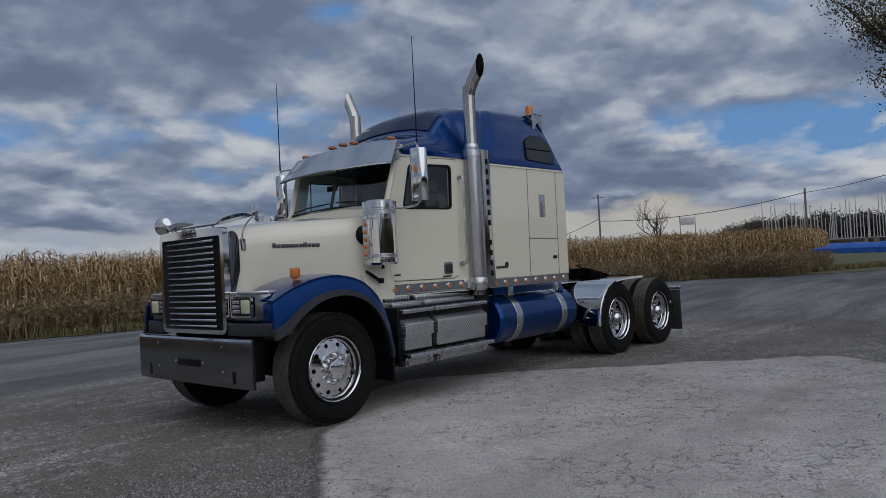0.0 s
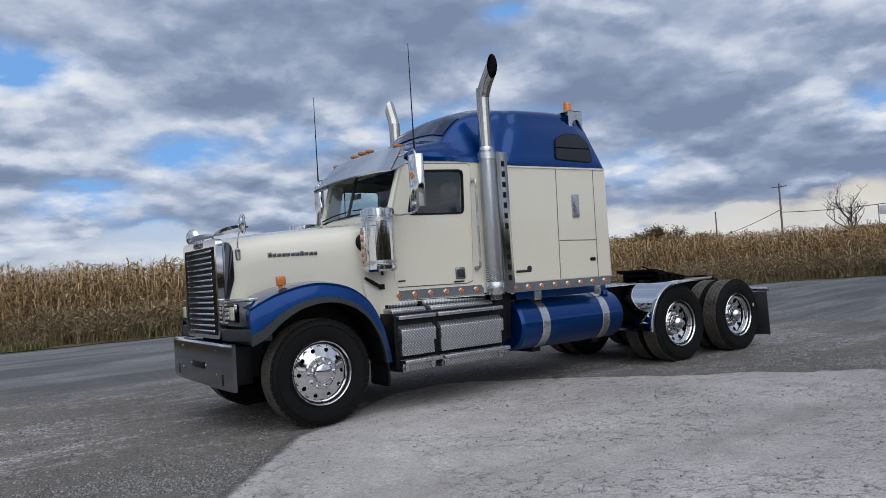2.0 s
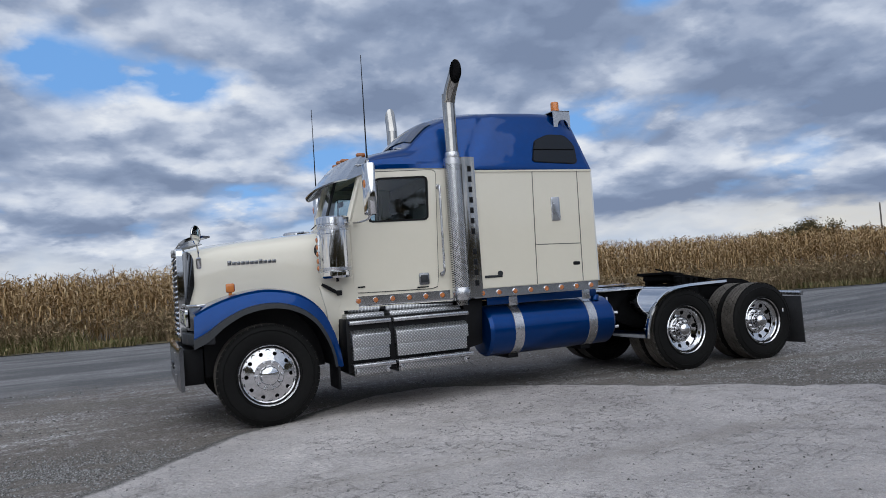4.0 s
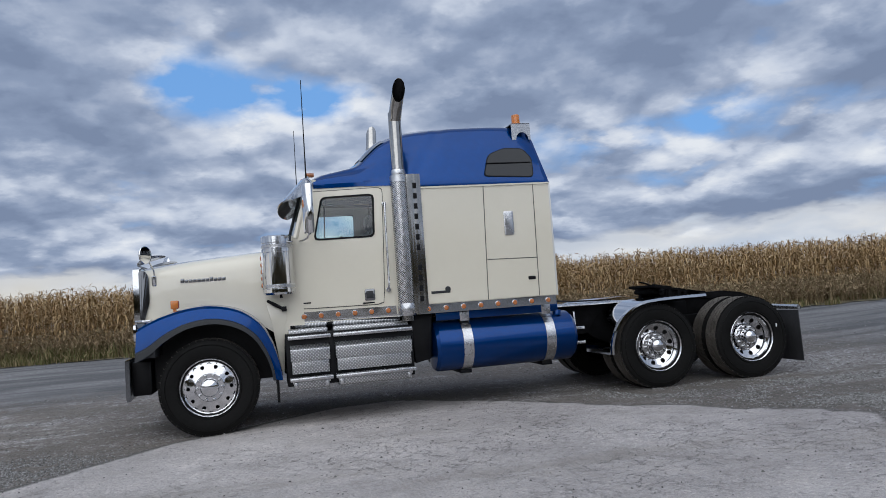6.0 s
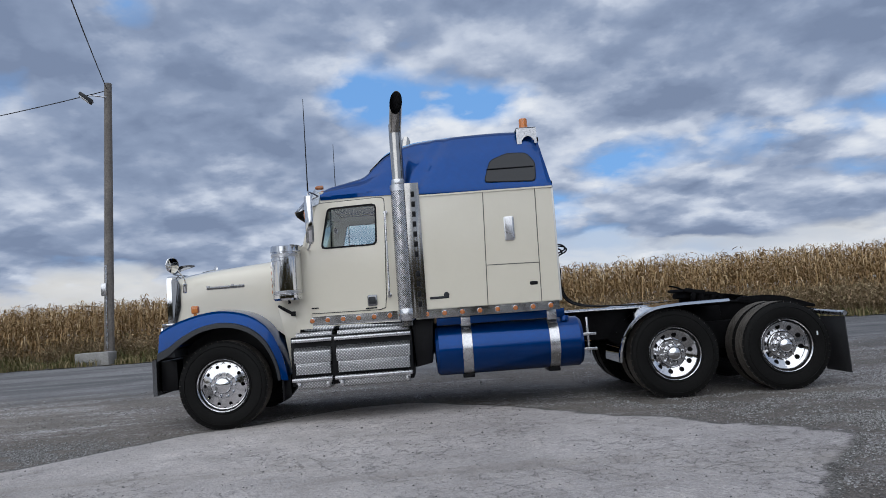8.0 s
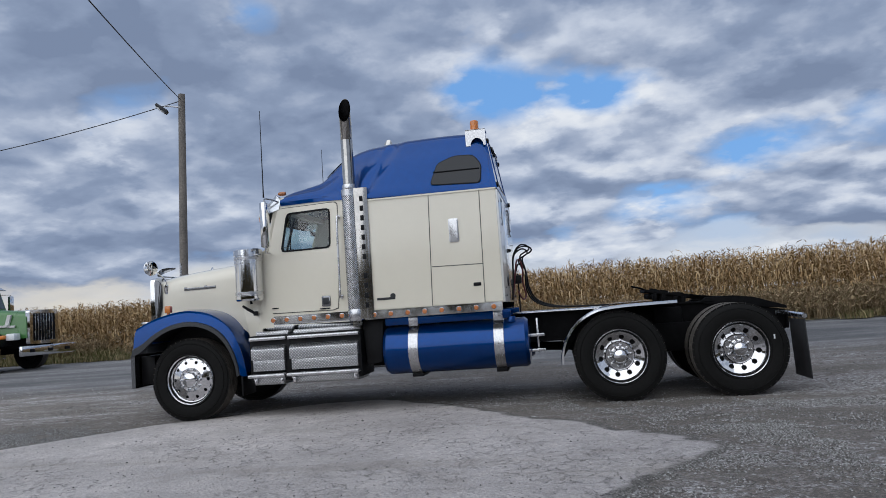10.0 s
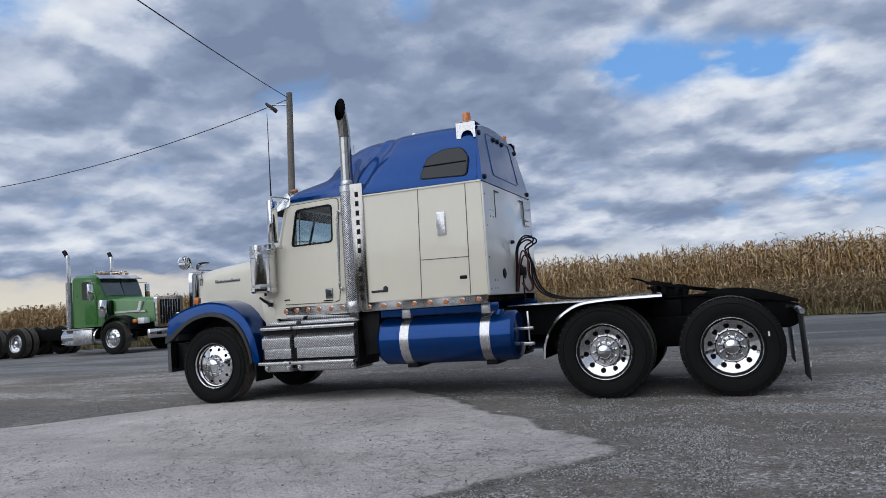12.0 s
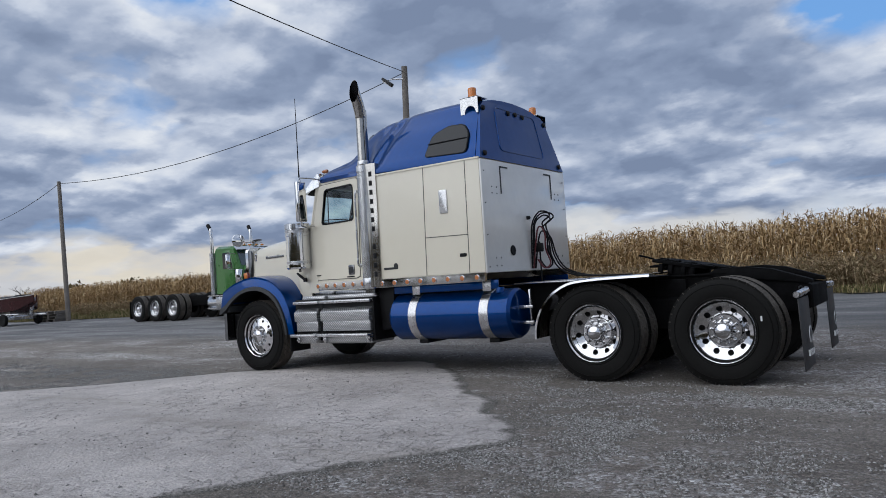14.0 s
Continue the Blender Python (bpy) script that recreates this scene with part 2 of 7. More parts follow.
def box(bm, x0, x1, y0, y1, z0, z1, bevel=0.0, seg=2):
    b = bmesh.new()
    v = [b.verts.new((x, y, z)) for x in (x0, x1) for y in (y0, y1) for z in (z0, z1)]
    for f in ((0, 1, 3, 2), (4, 6, 7, 5), (0, 4, 5, 1), (2, 3, 7, 6), (0, 2, 6, 4), (1, 5, 7, 3)):
        b.faces.new([v[i] for i in f])
    if bevel:
        bmesh.ops.bevel(b, geom=b.edges[:], offset=bevel, segments=seg, affect="EDGES", profile=0.5)
    merge(bm, b)
    return bm


def merge(bm, other, m=None):
    """Adds the bmesh other, moved by m, to bm."""
    made = {}
    for v in other.verts:
        made[v] = bm.verts.new(m @ v.co if m is not None else v.co)
    for f in other.faces:
        try:
            g = bm.faces.new([made[v] for v in f.verts])
            g.material_index = f.material_index
        except ValueError:
            pass
    other.free()


def loft(bm, rings, caps=True, closed=True):
    rows = [[bm.verts.new(p) for p in ring] for ring in rings]
    n = len(rows[0])
    for a, b in zip(rows, rows[1:]):
        for i in range(n if closed else n - 1):
            j = (i + 1) % n
            bm.faces.new((a[i], a[j], b[j], b[i]))
    if caps and closed:
        bm.faces.new(rows[0][::-1])
        bm.faces.new(rows[-1])
    return bm


def lathe(bm, profile, centre=(0, 0, 0), axis="y", seg=32, sweep=360.0, start=0.0):
    """Turns (radius, height) pairs round an axis; y heights run along the axis."""
    c = Vector(centre)
    full = abs(sweep - 360) < 1e-6
    rings = []
    for k in range(seg if full else seg + 1):
        a = radians(start + sweep * k / seg)
        ring = []
        for r, h in profile:
            u, w = r * math.cos(a), r * math.sin(a)
            p = {"x": (h, u, w), "y": (u, h, w), "z": (u, w, h)}[axis]
            ring.append(c + Vector(p))
        rings.append(ring)
    if full:
        rings.append(None)
    rows = [[bm.verts.new(p) for p in ring] for ring in rings if ring]
    if full:
        rows.append(rows[0])
    for a, b in zip(rows, rows[1:]):
        for i in range(len(profile) - 1):
            if profile[i][0] < 1e-6 and profile[i + 1][0] < 1e-6:
                continue
            f = [a[i], a[i + 1], b[i + 1], b[i]]
            bm.faces.new(f)
    return bm


def tube(bm, points, r, seg=8, caps=True):
    pts = [Vector(p) for p in points]
    radii = r if isinstance(r, (list, tuple)) else [r] * len(pts)
    rings, side = [], None
    for i, p in enumerate(pts):
        d = (pts[min(i + 1, len(pts) - 1)] - pts[max(i - 1, 0)]).normalized()
        if side is None:
            side = d.orthogonal().normalized()
        side = (side - d * side.dot(d)).normalized()
        up = d.cross(side)
        rings.append([p + (side * math.cos(2 * math.pi * k / seg) + up * math.sin(2 * math.pi * k / seg)) * radii[i] for k in range(seg)])
    return loft(bm, rings, caps)


def curve(points, n=8):
    """Points on a smooth line through the given ones."""
    p = [Vector(q) for q in points]
    out = []
    for i in range(len(p) - 1):
        a, b, c, d = p[max(i - 1, 0)], p[i], p[i + 1], p[min(i + 2, len(p) - 1)]
        for k in range(n):
            t = k / n
            out.append(0.5 * ((2 * b) + (c - a) * t + (2 * a - 5 * b + 4 * c - d) * t * t + (3 * b - a - 3 * c + d) * t ** 3))
    return out + [p[-1]]


def prism(bm, poly, axis, a, b, bevel=0.0):
    """A flat outline, in the two other axes' order, given thickness along an axis."""
    def place(u, v, w):
        return {"x": (w, u, v), "y": (u, w, v), "z": (u, v, w)}[axis]

    o = bmesh.new()
    lo = [o.verts.new(place(u, v, a)) for u, v in poly]
    hi = [o.verts.new(place(u, v, b)) for u, v in poly]
    o.faces.new(lo[::-1])
    o.faces.new(hi)
    n = len(poly)
    for i in range(n):
        o.faces.new((lo[i], lo[(i + 1) % n], hi[(i + 1) % n], hi[i]))
    if bevel:
        bmesh.ops.bevel(o, geom=o.edges[:], offset=bevel, segments=2, affect="EDGES", profile=0.5)
    merge(bm, o)
    return bm


def rounded(points, r, n=4):
    """An outline with its corners rounded."""
    out, k = [], len(points)
    for i, p in enumerate(points):
        p, a, b = Vector(p), Vector(points[i - 1]), Vector(points[(i + 1) % k])
        ra = min(r, (a - p).length * 0.45)
        rb = min(r, (b - p).length * 0.45)
        s, e = p + (a - p).normalized() * ra, p + (b - p).normalized() * rb
        for j in range(n + 1):
            t = j / n
            out.append(tuple(s * (1 - t) ** 2 + p * 2 * t * (1 - t) + e * t * t))
    return out


def panel_with_hole(bm, outer, inner, place, depth):
    """A wall between two outlines of the same count, with thickness depth along the normal that place(u, v, w) adds."""
    rings = [[place(*p, 0) for p in outer], [place(*p, 0) for p in inner], [place(*p, depth) for p in inner], [place(*p, depth) for p in outer]]
    rings.append(rings[0])
    rows = [[bm.verts.new(p) for p in r] for r in rings[:-1]]
    rows.append(rows[0])
    n = len(outer)
    for a, b in zip(rows, rows[1:]):
        for i in range(n):
            j = (i + 1) % n
            bm.faces.new((a[i], a[j], b[j], b[i]))
    return bm


def disc_bolts(bm, centre, radius, count, r, h, axis_y, seg=6, phase=0.0):
    for k in range(count):
        a = 2 * math.pi * k / count + phase
        lathe(bm, [(0, 0), (r, 0), (r, axis_y * h * 0.7), (r * 0.6, axis_y * h), (0, axis_y * h)], (centre[0] + radius * math.cos(a), centre[1], centre[2] + radius * math.sin(a)), "y", seg)

# ---- ground ----
def smooth(t):
    t = min(1.0, max(0.0, t))
    return t * t * (3 - 2 * t)


def rise(x, y):
    """The yard lies level round the truck and climbs a little towards the fields."""
    worn = 0.02 * smooth((x - 3.0) / 2.0) * (1 - smooth((x - 8.0) / 2.0)) * (1 - smooth((abs(y) - 1.5) / 2.0))
    return 0.26 * max(smooth((y - 2.0) / 9.0), smooth((x - 10.0) / 10.0)) - worn


def gravel(name, dark, light, patchy, fines=0.5, cracks=0.0, clear=(0.40, 0.62), tracked=0.55):
    """Packed stone chips: bed, pale chips, broad worn tracks, and cracks where the surface is bound."""
    m = bpy.data.materials.new(name)
    m.use_nodes = True
    t = m.node_tree
    b = t.nodes["Principled BSDF"]
    b.inputs["Specular IOR Level"].default_value = 0.25
    place = t.nodes.new("ShaderNodeTexCoord").outputs["Object"]
    chips = node(t, "ShaderNodeTexVoronoi", Scale=38.0)
    t.links.new(place, chips.inputs["Vector"])
    fine = noise_at(t, place, 110.0, 4.0, 0.7)
    mid = noise_at(t, place, 5.0, 6.0, 0.68, 0.4)
    long = t.nodes.new("ShaderNodeMapping")
    long.inputs["Scale"].default_value = (0.16, 1.0, 1.0)
    t.links.new(place, long.inputs[0])
    tracks = noise_at(t, long.outputs[0], 1.1, 5.0, 0.62, 0.6)
    wide = noise_at(t, place, 0.35, 3.0, 0.6, 0.5)
    grey = node(t, "ShaderNodeSeparateColor")
    t.links.new(chips.outputs["Color"], grey.inputs[0])
    tiny = node(t, "ShaderNodeTexVoronoi", Scale=95.0)
    t.links.new(place, tiny.inputs["Vector"])
    grit = node(t, "ShaderNodeSeparateColor")
    t.links.new(tiny.outputs["Color"], grit.inputs[0])
    middle = tuple((a * 1.5 + c * 0.5) / 2 for a, c in zip(dark, light))
    stone = ramp(t, [(0.0, tuple(0.7 * c for c in dark)), (fines, middle), (0.9, light)], grey.outputs[0])
    dusty = ramp(t, [(0.0, dark), (0.6, middle), (1.0, light)], grit.outputs[1])
    stone = mixed(t, 0.3, stone, dusty)
    # loose chips lie in drifts between the wheel tracks
    loose = maths(t, "ADD", maths(t, "MULTIPLY", mid, 0.45), maths(t, "ADD", maths(t, "MULTIPLY", wide, 0.25), maths(t, "MULTIPLY", tracks, 0.30)))
    bed = mixed(t, ramp(t, [(clear[0], 0.0), (clear[1], 1.0)], loose), dark, stone)
    base = mixed(t, maths(t, "MULTIPLY", ramp(t, [(0.42, 0.0), (0.56, 1.0)], tracks), tracked), patchy, bed)
    base = mixed(t, 1.0, base, ramp(t, [(0.25, (0.72 if cracks else 0.52,) * 3), (0.75, (1.26 if cracks else 1.5,) * 3)], fine), "MULTIPLY")
    base = mixed(t, 1.0, base, ramp(t, [(0.3, (0.80,) * 3), (0.7, (1.18,) * 3)], wide), "MULTIPLY")
    base = mixed(t, 1.0, base, ramp(t, [(0.0, (0.92 if cracks else 0.72,) * 3), (0.6, (1.0,) * 3), (1.0, (1.08 if cracks else 1.45,) * 3)], grit.outputs[0]), "MULTIPLY")
    base = mixed(t, 1.0, base, ramp(t, [(0.0, (0.95 if cracks else 0.82,) * 3), (0.7, (1.0,) * 3), (1.0, (1.05 if cracks else 1.28,) * 3)], grey.outputs[1]), "MULTIPLY")
    # brightness ramp put into the base colour, paler at low x, darker at high x
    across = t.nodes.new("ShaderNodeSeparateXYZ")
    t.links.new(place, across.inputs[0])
    graded = maths(t, "ADD", maths(t, "MULTIPLY", across.outputs[0], 0.05), 0.4, True)
    base = mixed(t, 1.0, base, ramp(t, [(0.1, (1.22, 1.21, 1.19)), (0.7, (0.86, 0.86, 0.87))], graded), "MULTIPLY")
    if not cracks:
        # towards the verge a worn asphalt lane shows, smooth and blue-grey
        edge = maths(t, "ADD", maths(t, "MAXIMUM", maths(t, "MULTIPLY", across.outputs[1], 0.1), maths(t, "SUBTRACT", maths(t, "MULTIPLY", across.outputs[0], 0.06), 0.26)), maths(t, "MULTIPLY", maths(t, "SUBTRACT", mid, 0.5), 0.5))
        lane = maths(t, "MULTIPLY", ramp(t, [(0.30, 0.0), (0.52, 1.0)], edge), 0.72)
        tar = mixed(t, ramp(t, [(0.40, 0.0), (0.60, 1.0)], tracks), (0.095, 0.101, 0.112), (0.205, 0.207, 0.212))
        tar = mixed(t, 1.0, tar, ramp(t, [(0.25, (0.75,) * 3), (0.75, (1.25,) * 3)], fine), "MULTIPLY")
        base = mixed(t, lane, base, tar)
    high = maths(t, "ADD", maths(t, "MULTIPLY", chips.outputs["Distance"], -0.8), maths(t, "ADD", maths(t, "MULTIPLY", fine, 0.5), mid))
    if cracks:
        warp = t.nodes.new("ShaderNodeVectorMath")
        warp.operation = "MULTIPLY_ADD"
        nz = node(t, "ShaderNodeTexNoise", Scale=3.0, Detail=6.0, Roughness=0.7)
        t.links.new(place, nz.inputs["Vector"])
        t.links.new(nz.outputs["Color"], warp.inputs[0])
        warp.inputs[1].default_value = (0.5, 0.5, 0.0)
        t.links.new(place, warp.inputs[2])
        v = node(t, "ShaderNodeTexVoronoi", Scale=5.2)
        v.feature = "DISTANCE_TO_EDGE"
        t.links.new(warp.outputs[0], v.inputs["Vector"])
        worn = ramp(t, [(0.42, 0.0), (0.56, 1.0)], noise_at(t, place, 0.8, 3.0, 0.6))
        rim = t.nodes.new("ShaderNodeAttribute")
        rim.attribute_name = "wear"
        broken = maths(t, "MAXIMUM", maths(t, "MULTIPLY", worn, cracks), ramp(t, [(0.35, 0.9), (0.90, 0.0)], rim.outputs["Fac"]))
        gap = maths(t, "MULTIPLY", ramp(t, [(0.004, 1.0), (0.022, 0.0)], v.outputs["Distance"]), broken)
        base = mixed(t, gap, base, (0.075, 0.072, 0.068))
        high = maths(t, "SUBTRACT", high, gap)
        spots = node(t, "ShaderNodeTexVoronoi", Scale=9.0)
        t.links.new(place, spots.inputs["Vector"])
        base = mixed(t, maths(t, "MULTIPLY", ramp(t, [(0.06, 1.0), (0.11, 0.0)], spots.outputs["Distance"]), 0.7), base, (0.06, 0.06, 0.06))
        mottle = noise_at(t, place, 2.2, 8.0, 0.66, 0.5)
        base = mixed(t, 1.0, base, ramp(t, [(0.3, (0.80, 0.79, 0.77)), (0.5, (1.0,) * 3), (0.7, (1.13, 1.12, 1.10))], mottle), "MULTIPLY")
        pits = ramp(t, [(0.60, 0.0), (0.68, 0.6)], noise_at(t, place, 26.0, 3.0, 0.6))
        base = mixed(t, maths(t, "MULTIPLY", pits, ramp(t, [(0.40, 0.0), (0.6, 1.0)], mottle)), base, (0.17, 0.16, 0.15))
        high = maths(t, "SUBTRACT", high, maths(t, "MULTIPLY", pits, 0.5))
        dust = ramp(t, [(0.55, 0.0), (0.72, 0.55)], noise_at(t, long.outputs[0], 0.9, 4.0, 0.6, 0.3))
        base = mixed(t, dust, base, (0.24, 0.215, 0.18))
    if cracks:
        # towards its rim the paving is broken up and overlain with dark grit
        worn_edge = t.nodes.new("ShaderNodeAttribute")
        worn_edge.attribute_name = "wear"
        ragged = maths(t, "ADD", maths(t, "MULTIPLY", noise_at(t, place, 3.0, 7.0, 0.72), 0.9), maths(t, "MULTIPLY", fine, 0.35))
        over = ramp(t, [(0.0, 0.0), (0.26, 1.0)], maths(t, "SUBTRACT", ragged, maths(t, "ADD", worn_edge.outputs["Fac"], 0.20)))
        base = mixed(t, over, base, mixed(t, ramp(t, [(0.35, 0.0), (0.75, 1.0)], grit.outputs[1]), (0.085, 0.078, 0.070), (0.20, 0.19, 0.175)))
    t.links.new(base, b.inputs["Base Color"])
    t.links.new(ramp(t, [(0.3, 0.75), (0.7, 0.95)], mid), b.inputs["Roughness"])
    n = node(t, "ShaderNodeBump", Strength=1.0, Distance=0.016)
    t.links.new(high, n.inputs["Height"])
    t.links.new(n.outputs[0], b.inputs["Normal"])
    return m


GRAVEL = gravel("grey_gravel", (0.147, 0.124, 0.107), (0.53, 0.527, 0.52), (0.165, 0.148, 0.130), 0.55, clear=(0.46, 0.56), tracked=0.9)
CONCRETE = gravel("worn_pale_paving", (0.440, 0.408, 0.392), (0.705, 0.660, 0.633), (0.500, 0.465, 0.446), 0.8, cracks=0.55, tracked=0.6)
SOIL = material("field_soil", (0.10, 0.075, 0.045), 0.95, grain=0.4, grain_scale=8, stain=0.4, stain_scale=0.6)
TURF = material("verge_turf", (0.135, 0.115, 0.060), 0.95, grain=0.5, grain_scale=20, stain=0.5, stain_scale=1.0, bump=0.03, bump_scale=14)

xs = [-2500, -900, -300, -130, -80] + list(range(-60, 61)) + [75, 100, 140, 300, 900, 2500]
ys = [-2500, -900, -300, -100, -50] + list(range(-30, 41)) + [55, 80, 140, 300, 900, 2500]
bm = bmesh.new()
grid = [[bm.verts.new((x, y, rise(x, y))) for x in xs] for y in ys]
for j in range(len(ys) - 1):
    for i in range(len(xs) - 1):
        bm.faces.new((grid[j][i], grid[j][i + 1], grid[j + 1][i + 1], grid[j + 1][i]))
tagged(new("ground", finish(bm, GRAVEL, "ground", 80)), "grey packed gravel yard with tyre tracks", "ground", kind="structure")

# the pale worn paving that tapers to a tongue
EDGE = [(-30.0, -24.0), (-9.0, -8.6), (-4.6, -5.2), (-2.8, -3.6), (-1.65, -2.72), (-1.0, -2.0), (-0.45, -1.35), (0.15, -1.0), (0.8, -0.45), (1.45, 0.0), (2.1, 0.08), (2.8, -0.30), (3.5, -1.02), (4.12, -1.8), (5.15, -3.0), (5.85, -3.75), (6.0, -4.1), (5.75, -4.5), (5.25, -5.1), (4.95, -5.6), (4.6, -6.2), (4.3, -8.0), (5.0, -12.0), (8.0, -24.0)]
rng = random.Random(11)
line = []
for p in curve([(x, y, 0) for x, y in EDGE], 14):
    k = 0.09 * noise.noise(p * 1.6) + 0.07 * noise.noise(p * 5.0) + 0.03 * noise.noise(p * 14.0)
    line.append((p.x + k, p.y + k * 0.9))
smooth_line = curve([(x, y, 0) for x, y in EDGE], 14)
inward = []
for i, p in enumerate(smooth_line):
    d = (smooth_line[min(i + 4, len(smooth_line) - 1)] - smooth_line[max(i - 4, 0)]).normalized()
    n = Vector((d.y, -d.x, 0))
    if (p - Vector((6.0, -4.1, 0))).length < 1.3:
        n = (Vector((4.2, -4.1, 0)) - p).normalized()
    inward.append(n)
bm = bmesh.new()
wear = bm.verts.layers.float.new("wear")
rows = []
for inset, z, w in ((-0.10, 0.001, 0.02), (0.0, 0.007, 0.26), (0.07, 0.010, 0.50), (0.25, 0.011, 0.66), (0.8, 0.012, 0.92)):
    row = []
    for (x, y), d in zip(line, inward):
        v = bm.verts.new((x + d.x * inset, y + d.y * inset, z))
        v[wear] = w
        row.append(v)
    rows.append(row)
for a, b in zip(rows, rows[1:]):
    for i in range(len(a) - 1):
        bm.faces.new((a[i], a[i + 1], b[i + 1], b[i]))
bm.faces.new(rows[-1])
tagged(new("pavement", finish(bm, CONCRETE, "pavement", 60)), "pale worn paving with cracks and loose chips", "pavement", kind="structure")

# verge and field behind the yard
SIDE = [(-160, 32), (-90, 24), (-50, 16.5), (-38, 14.2), (-26, 14.4), (-15, 13.7), (-11, 13.2), (-7, 12.9), (-3.6, 12.6), (0, 11.8), (3, 11.8), (7.4, 10.6), (10.5, 10.1), (13, 9.5), (17, 8.9), (20, 8.5), (23, 7.4), (26, 5.2), (27.8, 1.4), (30, -0.3), (38, -4), (60, -12), (140, -36)]


def strip_mesh(name, mat, near, far, z, label, category):
    a = curve([(x, y, z) for x, y in near], 14)
    b = curve([(x, y, z) for x, y in far], 14)
    bm = bmesh.new()
    va = [bm.verts.new((p.x + 0.25 * noise.noise(p * 0.9), p.y + 0.65 * noise.noise(p * 1.3) + 0.38 * noise.noise(p * 5), rise(p.x, p.y) + p.z)) for p in a]
    vb = [bm.verts.new((p.x, p.y, rise(p.x, p.y) + p.z)) for p in b]
    for i in range(len(va) - 1):
        bm.faces.new((va[i], va[i + 1], vb[i + 1], vb[i]))
    return tagged(new(name, finish(bm, mat, name)), label, category, kind="structure")


def behind(line, d):
    out = []
    for i, (x, y) in enumerate(line):
        a, b = Vector(line[max(i - 1, 0)]), Vector(line[min(i + 1, len(line) - 1)])
        t = (b - a).normalized()
        out.append((x - t.y * d, y + t.x * d))
    return out


strip_mesh("verge", TURF, SIDE, behind(SIDE, 3.4), 0.02, "rough grass verge along the yard", "grass verge")
FIELD = [(-160, 35), (-90, 27), (-50, 19.0), (-38, 16.8), (-26, 16.6), (-15, 15.8), (-11, 15.2), (-7, 14.8), (-3.6, 14.4), (0, 13.4), (3, 13.3), (7.4, 12.3), (10.5, 11.9), (13, 11.5), (17, 11.0), (20, 10.6), (23, 9.6), (26, 7.2), (29.5, 4.2), (33, 2.9), (41.6, 4.4), (60, 8.5), (110, 19.5)]
strip_mesh("field", SOIL, FIELD, [(x * 3.0, 420) for x, y in FIELD], 0.03, "brown soil under the ripe maize", "field")
LAWN = material("meadow_grass", (0.095, 0.098, 0.042), 0.95, grain=0.4, grain_scale=6, stain=0.4, stain_scale=0.3)
strip_mesh("meadow", LAWN, [(28.5, 2.6), (33, -0.2), (40, -3.4), (60, -11), (140, -34), (400, -90)], [(31, 4.2), (34, 4.4), (45, 7.0), (70, 13.0), (160, 35), (400, 100)], 0.025, "green grass beyond the maize", "meadow")

# ---- the cream and blue tractor ----
TREAD = material("diamond_plate", (0.5, 0.5, 0.51), 0.34, metal=1.0, grain=0.2, grain_scale=30, stain=0.25, stain_scale=5)
PERF = material("perforated_steel", (0.66, 0.66, 0.67), 0.18, metal=1.0)


def lattice(m, cell, dark, depth, fill):
    """Adds a lattice of small round marks to a metal: sunk holes (dark) or raised studs."""
    t = m.node_tree
    b = t.nodes["Principled BSDF"]
    place = t.nodes.new("ShaderNodeTexCoord").outputs["Object"]
    turned = t.nodes.new("ShaderNodeMapping")
    turned.inputs["Rotation"].default_value = (0, radians(45), 0)
    t.links.new(place, turned.inputs[0])
    v = node(t, "ShaderNodeTexVoronoi", Scale=1.0 / cell, Randomness=0.0)
    v.voronoi_dimensions = "3D"
    flat3 = t.nodes.new("ShaderNodeVectorMath")
    flat3.operation = "MULTIPLY"
    flat3.inputs[1].default_value = (1, 0, 1)
    t.links.new(turned.outputs[0], flat3.inputs[0])
    t.links.new(flat3.outputs[0], v.inputs["Vector"])
    mark = ramp(t, [(fill - 0.06, 1.0), (fill + 0.06, 0.0)], v.outputs["Distance"])
    n = node(t, "ShaderNodeBump", Strength=1.0, Distance=depth)
    t.links.new(mark, n.inputs["Height"])
    t.links.new(n.outputs[0], b.inputs["Normal"])
    if not dark:
        t.links.new(mixed(t, mark, (0.42, 0.42, 0.425), (0.78, 0.78, 0.79)), b.inputs["Base Color"])
    if dark:
        t.links.new(mixed(t, mark, (0.66, 0.66, 0.67), (0.015, 0.015, 0.015)), b.inputs["Base Color"])
        t.links.new(maths(t, "SUBTRACT", 1.0, mark), b.inputs["Metallic"])


lattice(TREAD, 0.027, False, 0.006, 0.3)
lattice(PERF, 0.019, True, -0.002, 0.34)

truck = thing("semi_truck", "cream and blue conventional semi truck with chrome stacks, parked on gravel", "truck")


def star(poly, n, centre):
    """The outline met by n rays from a centre inside it."""
    out = []
    c = Vector(centre)
    for k in range(n):
        a = 2 * math.pi * k / n
        d = Vector((math.cos(a), math.sin(a)))
        best = None
        for i in range(len(poly)):
            p, q = Vector(poly[i - 1]) - c, Vector(poly[i]) - c
            e = q - p
            den = d.x * e.y - d.y * e.x
            if abs(den) < 1e-12:
                continue
            t = (p.x * e.y - p.y * e.x) / den
            u = (p.x * d.y - p.y * d.x) / den
            if t > 0 and -1e-9 <= u <= 1 + 1e-9 and (best is None or t > best):
                best = t
        out.append(tuple(c + d * best))
    return out


HEAD_LENS = material("headlamp_lens", (0.60, 0.60, 0.40), 0.08, coat=0.8, grain=0.2, grain_scale=50)


def cab_y(x):
    """Half width of the cab's side, which tapers to the front."""
    return 0.80 + (x - 0.95) * 0.155


